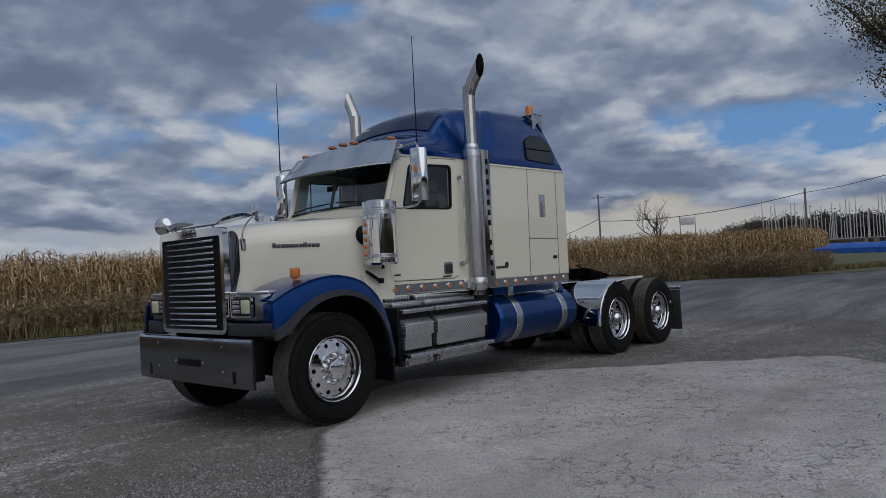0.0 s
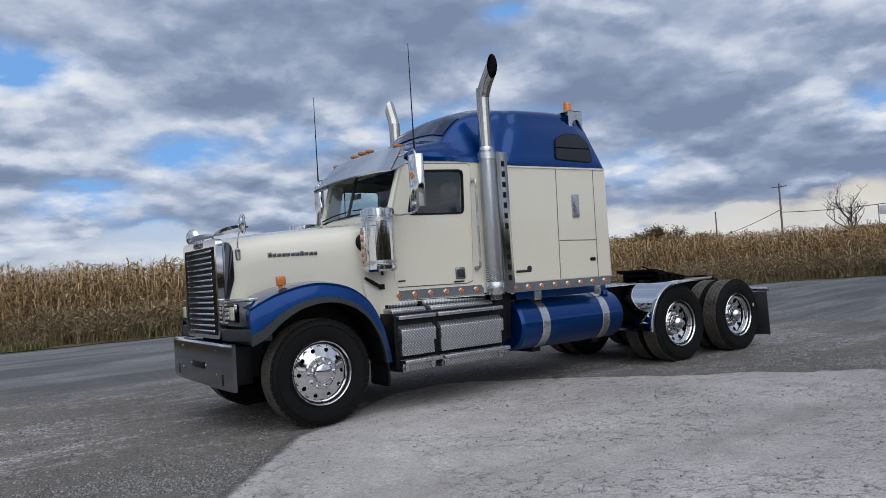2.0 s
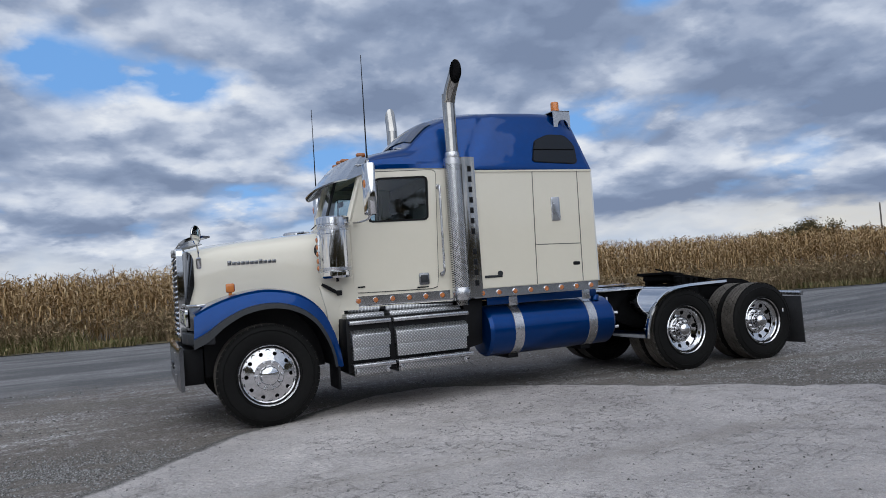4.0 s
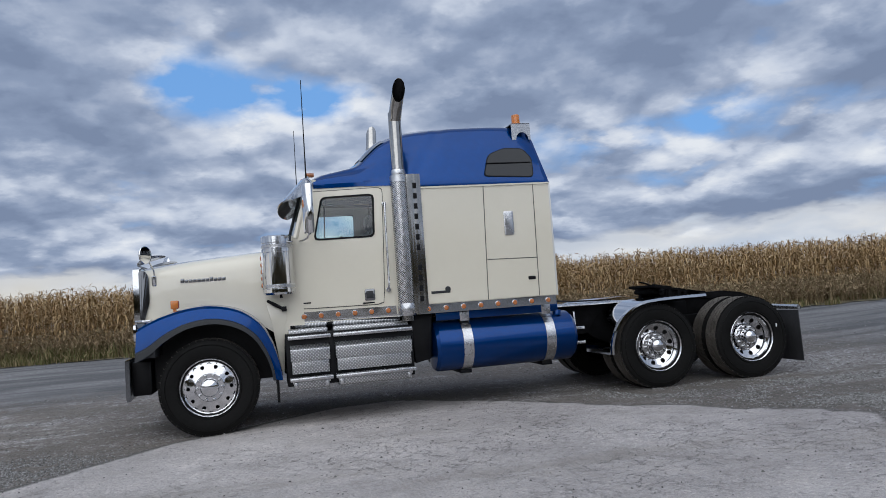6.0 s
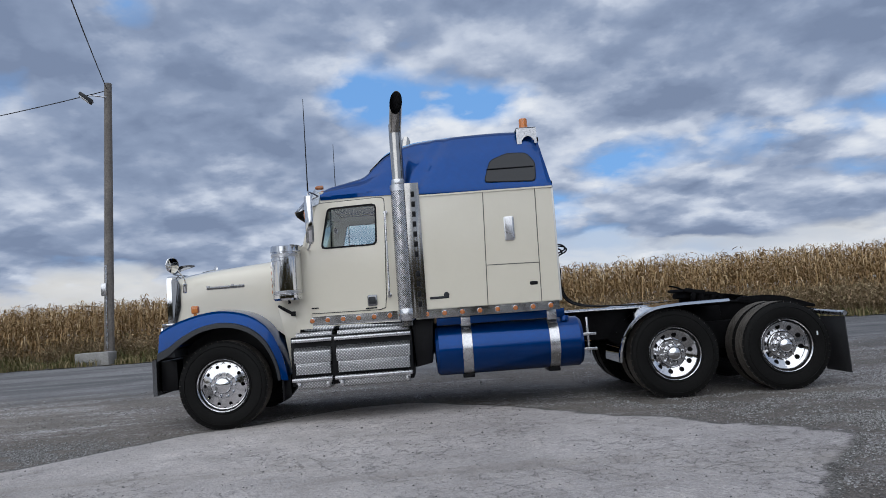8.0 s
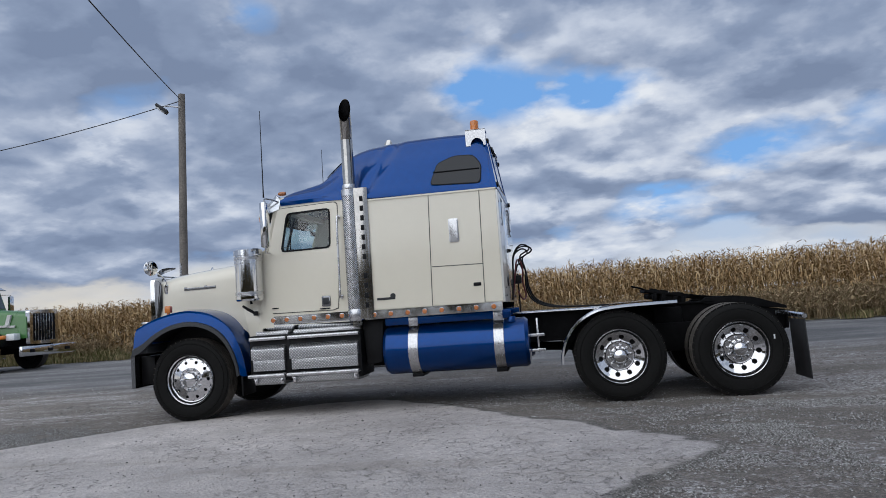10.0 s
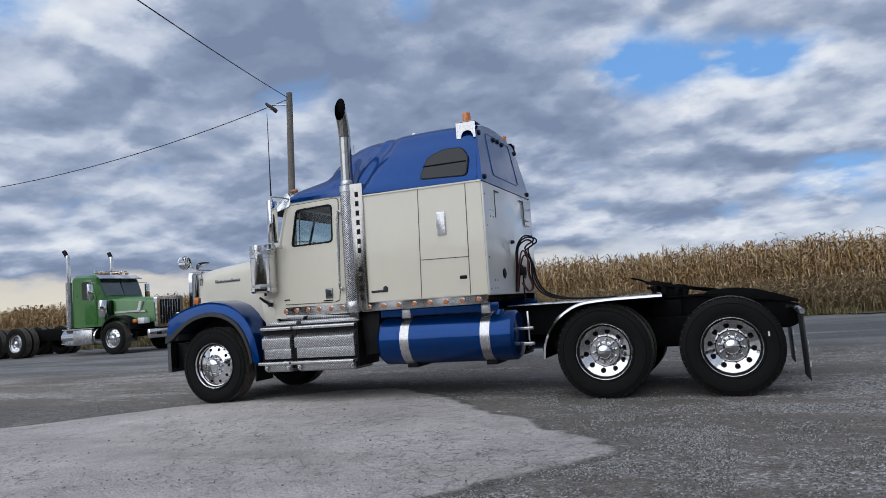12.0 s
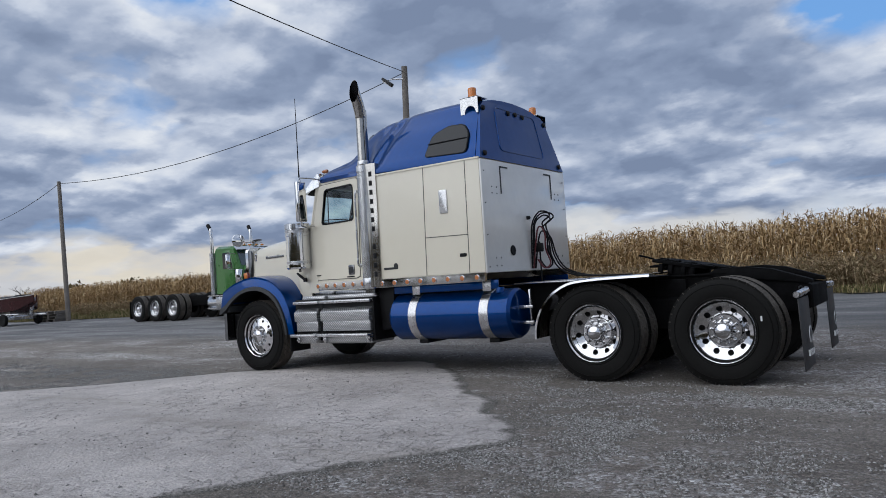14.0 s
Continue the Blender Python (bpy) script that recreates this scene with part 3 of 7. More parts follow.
def sleeper_y(x):
    return 1.125 + (x - 2.45) * 0.036


# hood
def hood_ring(x, half, top, bottom, r=0.2):
    pts = []
    for k in range(7):
        a = radians(90 * k / 6)
        pts.append((half - r + r * math.cos(a), top - 0.03 - r + r * math.sin(a)))
    left = [(x, -y, z) for y, z in [(half, bottom), (half + 0.006, (bottom + top) / 2)] + pts]
    right = [(x, -p[1], p[2]) for p in left[::-1]]
    return left + [(x, -half * 0.4, top - 0.005), (x, 0, top), (x, half * 0.4, top - 0.005)] + right


HOOD = [(-0.80, 0.46, 1.955, 1.15), (-0.72, 0.475, 1.985, 1.15), (-0.45, 0.505, 2.02, 1.30), (-0.15, 0.56, 2.05, 1.42), (0.28, 0.65, 2.08, 1.39), (0.6, 0.735, 2.10, 1.19), (0.86, 0.795, 2.125, 1.0), (0.93, 0.80, 2.13, 1.0)]
part("hood", loft(bmesh.new(), [hood_ring(x, h, t, b) for x, h, t, b in HOOD]), CREAM, truck, angle=50)
for s in (-1, 1):
    # skirt of the hood behind each front wheel
    bm = prism(bmesh.new(), [(0.66, 1.44), (0.95, 1.44), (0.95, 1.30), (0.86, 1.18), (0.84, 0.62), (0.80, 0.62), (0.72, 1.2)], "y", s * 0.80, s * 0.74, 0.006)
    part("hood_skirt", bm, CREAM, truck)
    # rubber hood latch
    bm = tube(bmesh.new(), [(0.68, s * 0.83, 1.47), (0.76, s * 0.845, 1.42), (0.86, s * 0.85, 1.36)], [0.016, 0.022, 0.018], 8)
    box(bm, 0.84, 0.90, s * 0.86 - 0.02, s * 0.86 + 0.02, 1.33, 1.39, 0.008)
    part("hood_latch", bm, BLACK, truck, "black rubber hood latch")
    # badge on the hood's side: plain chrome bars
    bm = bmesh.new()
    for k in range(11):
        x = -0.31 + k * 0.048
        y = s * (0.538 + (x + 0.31) * 0.205)
        box(bm, x, x + 0.042, y - 0.009, y + 0.009, 1.755, 1.755 + (0.05 if k in (0, 7) else 0.038), 0.003)
    part("hood_badge", bm, DULL_STEEL, truck, "chrome badge of plain bars")

# grille
grille = part("grille_surround", bmesh.new(), CHROME, truck, "chrome grille surround")
bm = bmesh.new()
outer = rounded([(-0.50, 0.945), (0.50, 0.945), (0.50, 1.975), (-0.50, 1.975)], 0.09, 5)
inner = rounded([(-0.445, 0.985), (0.445, 0.985), (0.445, 1.895), (-0.445, 1.895)], 0.03, 5)
panel_with_hole(bm, outer, inner, lambda u, v, w: (-0.845 + w, u, v), 0.07)
bmesh.ops.bevel(bm, geom=[e for e in bm.edges if e.calc_face_angle(0) > 0.8], offset=0.012, segments=2, affect="EDGES")
grille.data = finish(bm, CHROME, "grille_surround")
bm = box(bmesh.new(), -0.815, -0.803, -0.455, 0.455, 0.975, 1.905)
part("grille_back", bm, BLACK, grille)
SLAT = finish(box(bmesh.new(), -0.014, 0.014, -0.449, 0.449, -0.0085, 0.0085, 0.005), CHROME, "grille_slat")
for k in range(15):
    ob = new("grille_slat", SLAT)
    ob.parent = grille
    ob.matrix_basis = pose(-0.842, 0, 1.025 + k * (0.83 / 14), 0, -38, 0)
for s in (-1, 1):
    # chrome louvres down the hood's front edge
    bm = prism(bmesh.new(), rounded([(-0.78, 1.25), (-0.74, 1.32), (-0.67, 1.55), (-0.67, 1.86), (-0.71, 1.93), (-0.78, 1.93)], 0.03, 3), "y", s * 0.485, s * 0.505, 0.004)
    part("hood_trim", bm, SMOKED, truck, "bright trim plate beside the grille")
bm = box(bmesh.new(), -0.865, -0.84, -0.09, 0.09, 1.905, 1.925, 0.004)
for y in (-0.07, -0.03, 0.03, 0.07):
    box(bm, -0.868, -0.84, y - 0.012, y + 0.012, 1.915, 1.985, 0.004)
part("grille_emblem", bm, DULL_STEEL, truck, "dark emblem of plain bars")

# bug deflector: a thin bar along the hood's front edge with a raised wing at each end
bm = bmesh.new()
rows = []
for k in range(41):
    u = -1 + k / 20
    a = abs(u)
    e = max(0.0, (a - 0.5) / 0.5)
    s = 1 if u > 0 else -1
    lift = 0.018 + 0.05 * math.sin(math.pi * min(1.0, e * 1.02)) ** 0.7 if e > 0 else 0.018
    p = Vector((-0.815 + 0.33 * e ** 1.2, s * (min(a, 0.5) * 0.72 + 0.10 * smooth(e * 1.6)), 1.995 + 0.085 * e ** 1.3))
    out = Vector((-0.25, 0.30 * s * min(1, e * 3), 1.0)).normalized() * lift
    mid = p + out * 0.5 + Vector((0.006, -s * 0.02 * math.sin(math.pi * e), 0))
    th = Vector((0.010, -s * 0.006, 0.001))
    rows.append([p, mid, p + out, p + out + th, mid + th, p + th])
loft(bm, rows)
for y in (-0.28, 0.0, 0.28):
    tube(bm, [(-0.80, y, 2.0), (-0.74, y, 1.95)], 0.008, 6)
part("bug_deflector", bm, DULL_STEEL, truck, "chrome bug deflector with raised wing ends", 40)

# bumper
bm = bmesh.new()
half = [(-0.90, 0.0), (-0.90, 0.5), (-0.895, 0.76), (-0.885, 0.90), (-0.88, 0.97)]
line = [(x, -y) for x, y in half[::-1]] + half[1:]
rings = []
for x, y in line:
    d = 0.035
    rings.append([(x, y, 0.46), (x - 0.008, y, 0.50), (x - 0.008, y, 0.87), (x, y, 0.905), (x + d, y * 0.98, 0.91), (x + d, y * 0.98, 0.46)])
loft(bm, rings)
bumper = part("bumper", bm, DULL_STEEL, truck, "dull chrome steel bumper", 30)
edge = [[(x - 0.012, y, 0.893), (x - 0.004, y, 0.914), (x + 0.03, y * 0.99, 0.919), (x + 0.03, y * 0.99, 0.912), (x, y, 0.906)] for x, y in line]
part("bumper_edge", loft(bmesh.new(), edge), CHROME, bumper, "bright rolled top edge", 30)
bm = bmesh.new()
box(bm, -0.92, -0.895, -0.16, 0.16, 0.63, 0.70, 0.006)
part("tow_slot", bm, BLACK, bumper)
for s in (-1, 1):
    bm = box(bmesh.new(), -0.905, -0.875, s * 0.66 - 0.06, s * 0.66 + 0.06, 0.50, 0.62, 0.004)
    part("step_hole", bm, BLACK, bumper)
BOLT = finish(lathe(bmesh.new(), [(0, -0.012), (0.012, -0.008), (0.014, 0.02)], (0, 0, 0), "x", 10), CHROME, "bumper_bolt")
for y, z in ((-0.20, 0.67), (0.20, 0.67), (-0.50, 0.60), (0.50, 0.60), (-0.50, 0.84), (0.50, 0.84)):
    ob = new("bumper_bolt", BOLT)
    ob.parent, ob.location = bumper, (-0.905, y, z)
bm = box(bmesh.new(), -0.845, -0.64, -0.80, 0.80, 0.50, 0.88, 0.01)
part("bumper_mount", bm, BLACK, truck)


def arch(points, y0, y1, mat, name, parent, label="", thick=0.02, crown=0.03):
    """A curved wing over a wheel: outline in x and z, from y0 in to y1 out, with a slightly drooping outer edge."""
    pts = curve([(x, 0, z) for x, z in points], 5)
    rings = []
    for i, p in enumerate(pts):
        d = (pts[min(i + 1, len(pts) - 1)] - pts[max(i - 1, 0)]).normalized()
        n = Vector((-d.z, 0, d.x))
        a, b = Vector((p.x, y0, p.z)), Vector((p.x, y1, p.z))
        mid = a.lerp(b, 0.8)
        lip = b - n * crown
        rings.append([a, mid, b.lerp(lip, 0.35) , lip, lip - n * thick, mid - n * thick, a - n * thick])
    return part(name, loft(bmesh.new(), rings), mat, parent, label, 40)


for s in (-1, 1):
    wing = [(-0.735, 1.265), (-0.63, 1.32), (-0.46, 1.39), (-0.2, 1.455), (0.06, 1.47), (0.36, 1.40), (0.58, 1.24), (0.71, 1.02), (0.78, 0.78), (0.81, 0.60)]
    arch(wing, s * 0.56, s * 1.10, BLUE, "front_fender", truck, "glossy blue front fender", crown=0.05)
    # blue face down to the grey lip
    lipline = [(-0.75, 0.895), (-0.60, 0.965), (-0.43, 1.10), (-0.2, 1.215), (0.08, 1.25), (0.32, 1.19), (0.50, 1.06), (0.615, 0.88), (0.68, 0.70), (0.70, 0.56)]
    wc, lc = curve([(x, 0, z) for x, z in wing], 5), curve([(x, 0, z) for x, z in lipline], 5)
    mid = [a.lerp(b, 0.73) for a, b in zip(wc, lc)]
    rings = [[Vector((a.x, s * 1.10, a.z - 0.045)), Vector((a.x, s * 1.118, a.z - 0.07)).lerp(Vector((m.x, s * 1.135, m.z)), 0.5), Vector((m.x, s * 1.135, m.z)), Vector((m.x, s * 1.10, m.z)), Vector((a.x, s * 1.075, a.z - 0.055))] for a, m in zip(wc, mid)]
    part("fender_face", loft(bmesh.new(), rings), BLUE, truck, angle=40)
    rings = [[Vector((m.x, s * 1.13, m.z + 0.004)), Vector((m.x, s * 1.165, m.z - 0.01)), Vector((l.x, s * 1.175, l.z)), Vector((l.x, s * 1.13, l.z + 0.004)), Vector((l.x, s * 1.13, l.z + 0.02)), Vector((m.x, s * 1.09, m.z))] for m, l in zip(mid, lc)]
    liner = [[Vector((l.x, s * 1.135, l.z + 0.012)), Vector((l.x, s * 0.62, l.z + 0.012)), Vector((l.x, s * 0.62, l.z + 0.03)), Vector((l.x, s * 1.12, l.z + 0.03))] for l in lc]
    part("wheel_liner", loft(bmesh.new(), liner), BLACK, truck, "black wheel arch liner", 45)
    part("fender_lip", loft(bmesh.new(), rings), GREY_TRIM, truck, "dark grey fender flare", 45)
    bm = box(bmesh.new(), -0.62, 0.70, min(s * 0.62, s * 0.66), max(s * 0.62, s * 0.66), 0.55, 1.33)
    part("wheel_well_wall", bm, BLACK, truck)
    # grey valance under the headlamps
    bm = prism(bmesh.new(), [(-0.83, s * 0.48), (-0.82, s * 0.62), (-0.79, s * 0.92), (-0.73, s * 1.08), (-0.54, s * 1.15), (-0.54, s * 0.62), (-0.65, s * 0.48)], "z", 0.93, 1.05, 0.012)
    part("fender_valance", bm, GREY_TRIM, truck, "grey lower fender corner")
    bm = prism(bmesh.new(), [(-0.75, s * 0.50), (-0.71, s * 1.02), (-0.64, s * 1.09), (-0.48, s * 1.10), (-0.48, s * 0.50)], "z", 1.05, 1.235, 0.02)
    part("fender_nose", bm, BLUE, truck)
    # headlamp
    lamp = part("headlamp", prism(bmesh.new(), [(-0.785, s * 0.50), (-0.765, s * 0.87), (-0.66, s * 0.99), (-0.62, s * 0.50)], "z", 1.07, 1.335, 0.02), DULL_STEEL, truck, "chrome headlamp surround")
    bm = box(bmesh.new(), -0.795, -0.77, s * 0.685 - 0.165, s * 0.685 + 0.165, 1.115, 1.290, 0.008)
    part("lamp_recess", bm, BLACK, lamp)
    bm = bmesh.new()
    panel_with_hole(bm, rounded([(-0.175, 1.105), (0.175, 1.105), (0.175, 1.30), (-0.175, 1.30)], 0.02, 3), rounded([(-0.158, 1.122), (0.158, 1.122), (0.158, 1.283), (-0.158, 1.283)], 0.015, 3), lambda u, v, w: (-0.802 + w, s * 0.685 + u, v), 0.025)
    part("lamp_bezel", bm, CHROME, lamp, "chrome lamp bezel")
    bm = box(bmesh.new(), -0.808, -0.785, s * 0.76 - 0.07, s * 0.76 + 0.07, 1.14, 1.272, 0.012)
    part("lamp_lens", bm, HEAD_LENS, lamp, "clear headlamp lens")
    bm = bmesh.new()
    for k in range(3):
        box(bm, -0.807, -0.785, s * 0.605 - 0.06, s * 0.605 + 0.06, 1.145 + k * 0.044, 1.178 + k * 0.044, 0.006)
    part("lamp_louvre", bm, CHROME, lamp)
    bm = prism(bmesh.new(), [(-0.80, s * 0.505), (-0.785, s * 0.87), (-0.69, s * 0.985), (-0.60, s * 0.985), (-0.60, s * 0.505)], "z", 1.318, 1.348, 0.008)
    part("lamp_brow", bm, CHROME, lamp, "chrome brow over the lamp")
    # marker lamp on the fender
    bm = box(bmesh.new(), -0.385, -0.30, s * 0.93 - 0.03, s * 0.93 + 0.03, 1.45, 1.545, 0.012)
    box(bm, -0.36, -0.325, s * 0.93 - 0.014, s * 0.93 + 0.014, 1.415, 1.46)
    marker = part("marker_lamp", bm, AMBER, truck, "amber marker lamp")
    part("rear_lens", box(bmesh.new(), -0.312, -0.294, s * 0.93 - 0.026, s * 0.93 + 0.026, 1.458, 1.538, 0.006), RED_LENS, marker, "dull red lens on the back")
    # mud guard behind the wheel, inner arch
    bm = box(bmesh.new(), 0.735, 0.765, s * 0.72 - 0.0, s * 1.12, 0.30, 0.66, 0.01) if s > 0 else box(bmesh.new(), 0.735, 0.765, -1.12, -0.72, 0.30, 0.66, 0.01)
    part("mud_guard", bm, BLACK, truck)
    # round convex mirror on a bent rod
    bm = bmesh.new()
    tube(bm, curve([(-0.61, s * 0.475, 1.82), (-0.61, s * 0.485, 1.92), (-0.63, s * 0.60, 2.00), (-0.635, s * 0.775, 2.085)], 5), 0.009, 8)
    lathe(bm, [(0, -0.06), (0.026, -0.06), (0.032, -0.045), (0.032, 0.05), (0.012, 0.065)], (-0.61, s * 0.475, 1.80), "z", 14)
    stalk = part("fender_mirror", bm, CHROME, truck, "round convex mirror on a chrome rod")
    bm = bmesh.new()
    lathe(bm, [(0, -0.045), (0.05, -0.04), (0.095, -0.015), (0.105, 0.0), (0.10, 0.008)], (0, 0, 0), "x", 24)
    back = part("mirror_shell", bm, CHROME, stalk)
    back.location = (-0.65, s * 0.80, 2.09)
    back.rotation_euler = (0, 0, radians(30 * s))
    bm = lathe(bmesh.new(), [(0, 0.012), (0.06, 0.010), (0.10, 0.004)], (0, 0, 0), "x", 24)
    face = part("mirror_face", bm, MIRROR, stalk)
    face.location, face.rotation_euler = back.location, back.rotation_euler

# cab
CAB_OUT = [(0.87, 1.17), (2.30, 1.17), (2.30, 2.80), (1.24, 2.80), (1.06, 2.24), (0.93, 2.15), (0.87, 2.10)]
DOOR = rounded([(1.06, 1.345), (2.06, 1.335), (2.12, 2.755), (1.235, 2.745), (1.09, 2.22), (1.06, 2.05)], 0.06, 3)
WIN = rounded([(1.275, 2.165), (1.985, 2.165), (2.005, 2.675), (1.385, 2.665)], 0.05, 4)
CENTRE = (1.62, 2.4)
for s in (-1, 1):
    def side(u, v, w, s=s):
        return (u, s * (cab_y(u) - w), v)

    bm = bmesh.new()
    panel_with_hole(bm, star(CAB_OUT, 96, CENTRE), star(rounded([(1.08, 1.36), (2.05, 1.35), (2.10, 2.74), (1.25, 2.73), (1.105, 2.22), (1.08, 2.05)], 0.06, 3), 96, CENTRE), side, 0.05)
    part("cab_side", bm, CREAM, truck)
    bm = bmesh.new()
    panel_with_hole(bm, star(DOOR, 96, CENTRE), star(WIN, 96, CENTRE), lambda u, v, w, s=s: side(u, v, w - 0.012, s), 0.045)
    bmesh.ops.bevel(bm, geom=[e for e in bm.edges if e.calc_face_angle(0) > 0.8], offset=0.006, segments=2, affect="EDGES")
    door = part("cab_door", bm, CREAM, truck)
    bm = bmesh.new()
    panel_with_hole(bm, star(rounded([(1.262, 2.152), (1.998, 2.152), (2.018, 2.688), (1.376, 2.678)], 0.06, 4), 72, CENTRE), star(rounded([(1.287, 2.174), (1.976, 2.174), (1.996, 2.666), (1.392, 2.656)], 0.045, 4), 72, CENTRE), lambda u, v, w, s=s: side(u, v, w - 0.018, s), 0.03)
    part("window_seal", bm, BLACK, door)
    bm = bmesh.new()
    bm.faces.new([bm.verts.new(side(u, v, 0.004)) for u, v in (WIN if s > 0 else WIN[::-1])])
    pane = part("side_window", bm, GLASS, door, "clear side window")
    pane.visible_shadow = False
    bm = tube(bmesh.new(), [side(1.42, 2.655, 0.02), side(1.40, 2.18, 0.02)], 0.008, 6)
    part("vent_post", bm, BLACK, door)
    # seam round the door
    bm = bmesh.new()
    panel_with_hole(bm, star(rounded([(1.05, 1.335), (2.07, 1.325), (2.13, 2.765), (1.228, 2.755), (1.08, 2.22), (1.05, 2.05)], 0.06, 3), 96, CENTRE), star(DOOR, 96, CENTRE), lambda u, v, w, s=s: side(u, v, w - 0.002, s), 0.01)
    part("door_seal", bm, SEAM, door)
    # paddle handle in a chrome plate
    bm = prism(bmesh.new(), rounded([(-0.062, -0.07), (0.062, -0.07), (0.062, 0.07), (-0.062, 0.07)], 0.02, 3), "y", -0.008, 0.008, 0.003)
    plate = part("door_handle", bm, DULL_STEEL, truck, "square paddle handle on a dull chrome plate")
    plate.matrix_basis = Matrix.Translation((1.892, s * (cab_y(1.892) + 0.018), 1.455)) @ Matrix.Rotation(s * math.atan(0.13), 4, "Z")
    bm = box(bmesh.new(), -0.042, 0.043, -0.018, 0.018, -0.045, 0.045, 0.008)
    p2 = part("paddle", bm, GREY_TRIM, plate)
    bm = box(bmesh.new(), 1.80, 1.95, s * (cab_y(1.88) + 0.014) - 0.008, s * (cab_y(1.88) + 0.014) + 0.008, 1.35, 1.366, 0.003)
    part("handle_badge", bm, BLACK, door)
    bm = box(bmesh.new(), 1.10, 1.19, s * (cab_y(1.15) + 0.014) - 0.008, s * (cab_y(1.15) + 0.014) + 0.008, 1.40, 1.416, 0.003)
    part("door_badge", bm, BLACK, door, "small dark badge bar")
    # lamp strip below the cab and below the sleeper
    for x0, x1, z0, z1, n, y_of in ((1.0, 2.2, 1.195, 1.30, 6, cab_y), (2.46, 4.22, 1.175, 1.285, 8, sleeper_y)):
        ring = []
        for x in (x0, x1):
            y = y_of(x) + 0.006
            ring.append([(x, s * (y - 0.05), z0), (x, s * y, z0), (x, s * y, z1), (x, s * (y - 0.05), z1)])
        strip = part("lamp_strip", loft(bmesh.new(), ring), CHROME, truck, "bright lamp strip with round amber lamps")
        for k in range(n):
            x = x0 + (x1 - x0) * (k + 0.5) / n
            bm = bmesh.new()
            lathe(bm, [(0.034, 0.0), (0.034, -0.010), (0.031, -0.012), (0.029, -0.008), (0.029, 0.0)], (0, 0, 0), "y", 16)
            n0 = len(bm.faces)
            lathe(bm, [(0.030, -0.006), (0.026, -0.014), (0.016, -0.018), (0.012, -0.013), (0, -0.012)], (0, 0, 0), "y", 16)
            for f in list(bm.faces)[n0:]:
                f.material_index = 1
            lamp = part("strip_lamp", bm, [CHROME, PALE_AMBER], strip, "round amber lamp in a chrome bezel")
            lamp.matrix_basis = Matrix.Translation((x, s * (y_of(x) + 0.006), (z0 + z1) / 2)) @ Matrix.Rotation(0 if s < 0 else math.pi, 4, "Z")
# lower cab sill, floor, rear wall, cowl and roof header
for s in (-1, 1):
    bm = loft(bmesh.new(), [[(x, s * (cab_y(x) - 0.06), 1.20), (x, s * (cab_y(x) + 0.004), 1.20), (x, s * (cab_y(x) - 0.004), 1.155), (x, s * (cab_y(x) - 0.045), 1.115), (x, s * (cab_y(x) - 0.10), 1.10)] for x in (0.98, 1.4, 1.8, 2.24)])
    part("cab_rocker", bm, CHROME, truck, "curved chrome rocker below the door", 50)
bm = box(bmesh.new(), 0.92, 2.30, -0.78, 0.78, 1.12, 1.20, 0.02)
part("cab_floor", bm, BLACK, truck)
bm = box(bmesh.new(), 2.27, 2.50, -0.98, 0.98, 1.17, 2.79, 0.01)
part("cab_back", bm, CREAM, truck)
bm = box(bmesh.new(), 2.235, 2.262, -0.93, 0.93, 1.2, 2.84)
box(bm, 1.34, 2.24, -0.83, 0.83, 2.80, 2.83)
part("cab_lining", bm, GREY_TRIM, truck, "dark cab lining")
bm = loft(bmesh.new(), [[(0.90, -0.80, 1.15), (0.90, 0.80, 1.15), (0.90, 0.80, 2.14), (0.90, 0.3, 2.19), (0.90, -0.3, 2.19), (0.90, -0.80, 2.14)], [(1.10, -0.83, 1.15), (1.10, 0.83, 1.15), (1.10, 0.83, 2.22), (1.02, 0.3, 2.235), (1.02, -0.3, 2.235), (1.10, -0.83, 2.22)]])
part("cowl", bm, CREAM, truck)
bm = loft(bmesh.new(), [[(1.20, y * 0.84, 2.72), (1.30, y * 0.84, 2.72), (1.34, y * 0.84, 2.90), (1.24, y * 0.84, 2.90)] for y in (-1, -0.5, 0, 0.5, 1)])
part("roof_header", bm, CREAM, truck)
for s in (-1, 1):
    bm = tube(bmesh.new(), [(1.055, s * 0.81, 2.20), (1.235, s * 0.835, 2.80)], 0.035, 8)
    part("windshield_pillar", bm, CREAM, truck)
    quad = [(0.985, 0.0, 2.22), (1.06, s * 0.80, 2.20), (1.235, s * 0.83, 2.80), (1.17, 0.0, 2.82)]
    bm = bmesh.new()
    bm.faces.new([bm.verts.new(p) for p in (quad if s > 0 else quad[::-1])])
    pane = part("windshield_pane", bm, GLASS, truck, "flat windshield pane")
    pane.visible_shadow = False
    bm = tube(bmesh.new(), [(0.99, s * 0.02, 2.235), (1.05, s * 0.79, 2.215)], 0.014, 6)
    part("windshield_seal", bm, BLACK, truck)
    bm = tube(bmesh.new(), [(0.965, s * 0.62, 2.235), (1.0, s * 0.40, 2.28), (1.02, s * 0.06, 2.30)], 0.008, 6)
    part("wiper", bm, BLACK, truck)
bm = tube(bmesh.new(), [(0.98, 0, 2.21), (1.17, 0, 2.83)], 0.018, 8)
part("windshield_divider", bm, GREY_TRIM, truck)
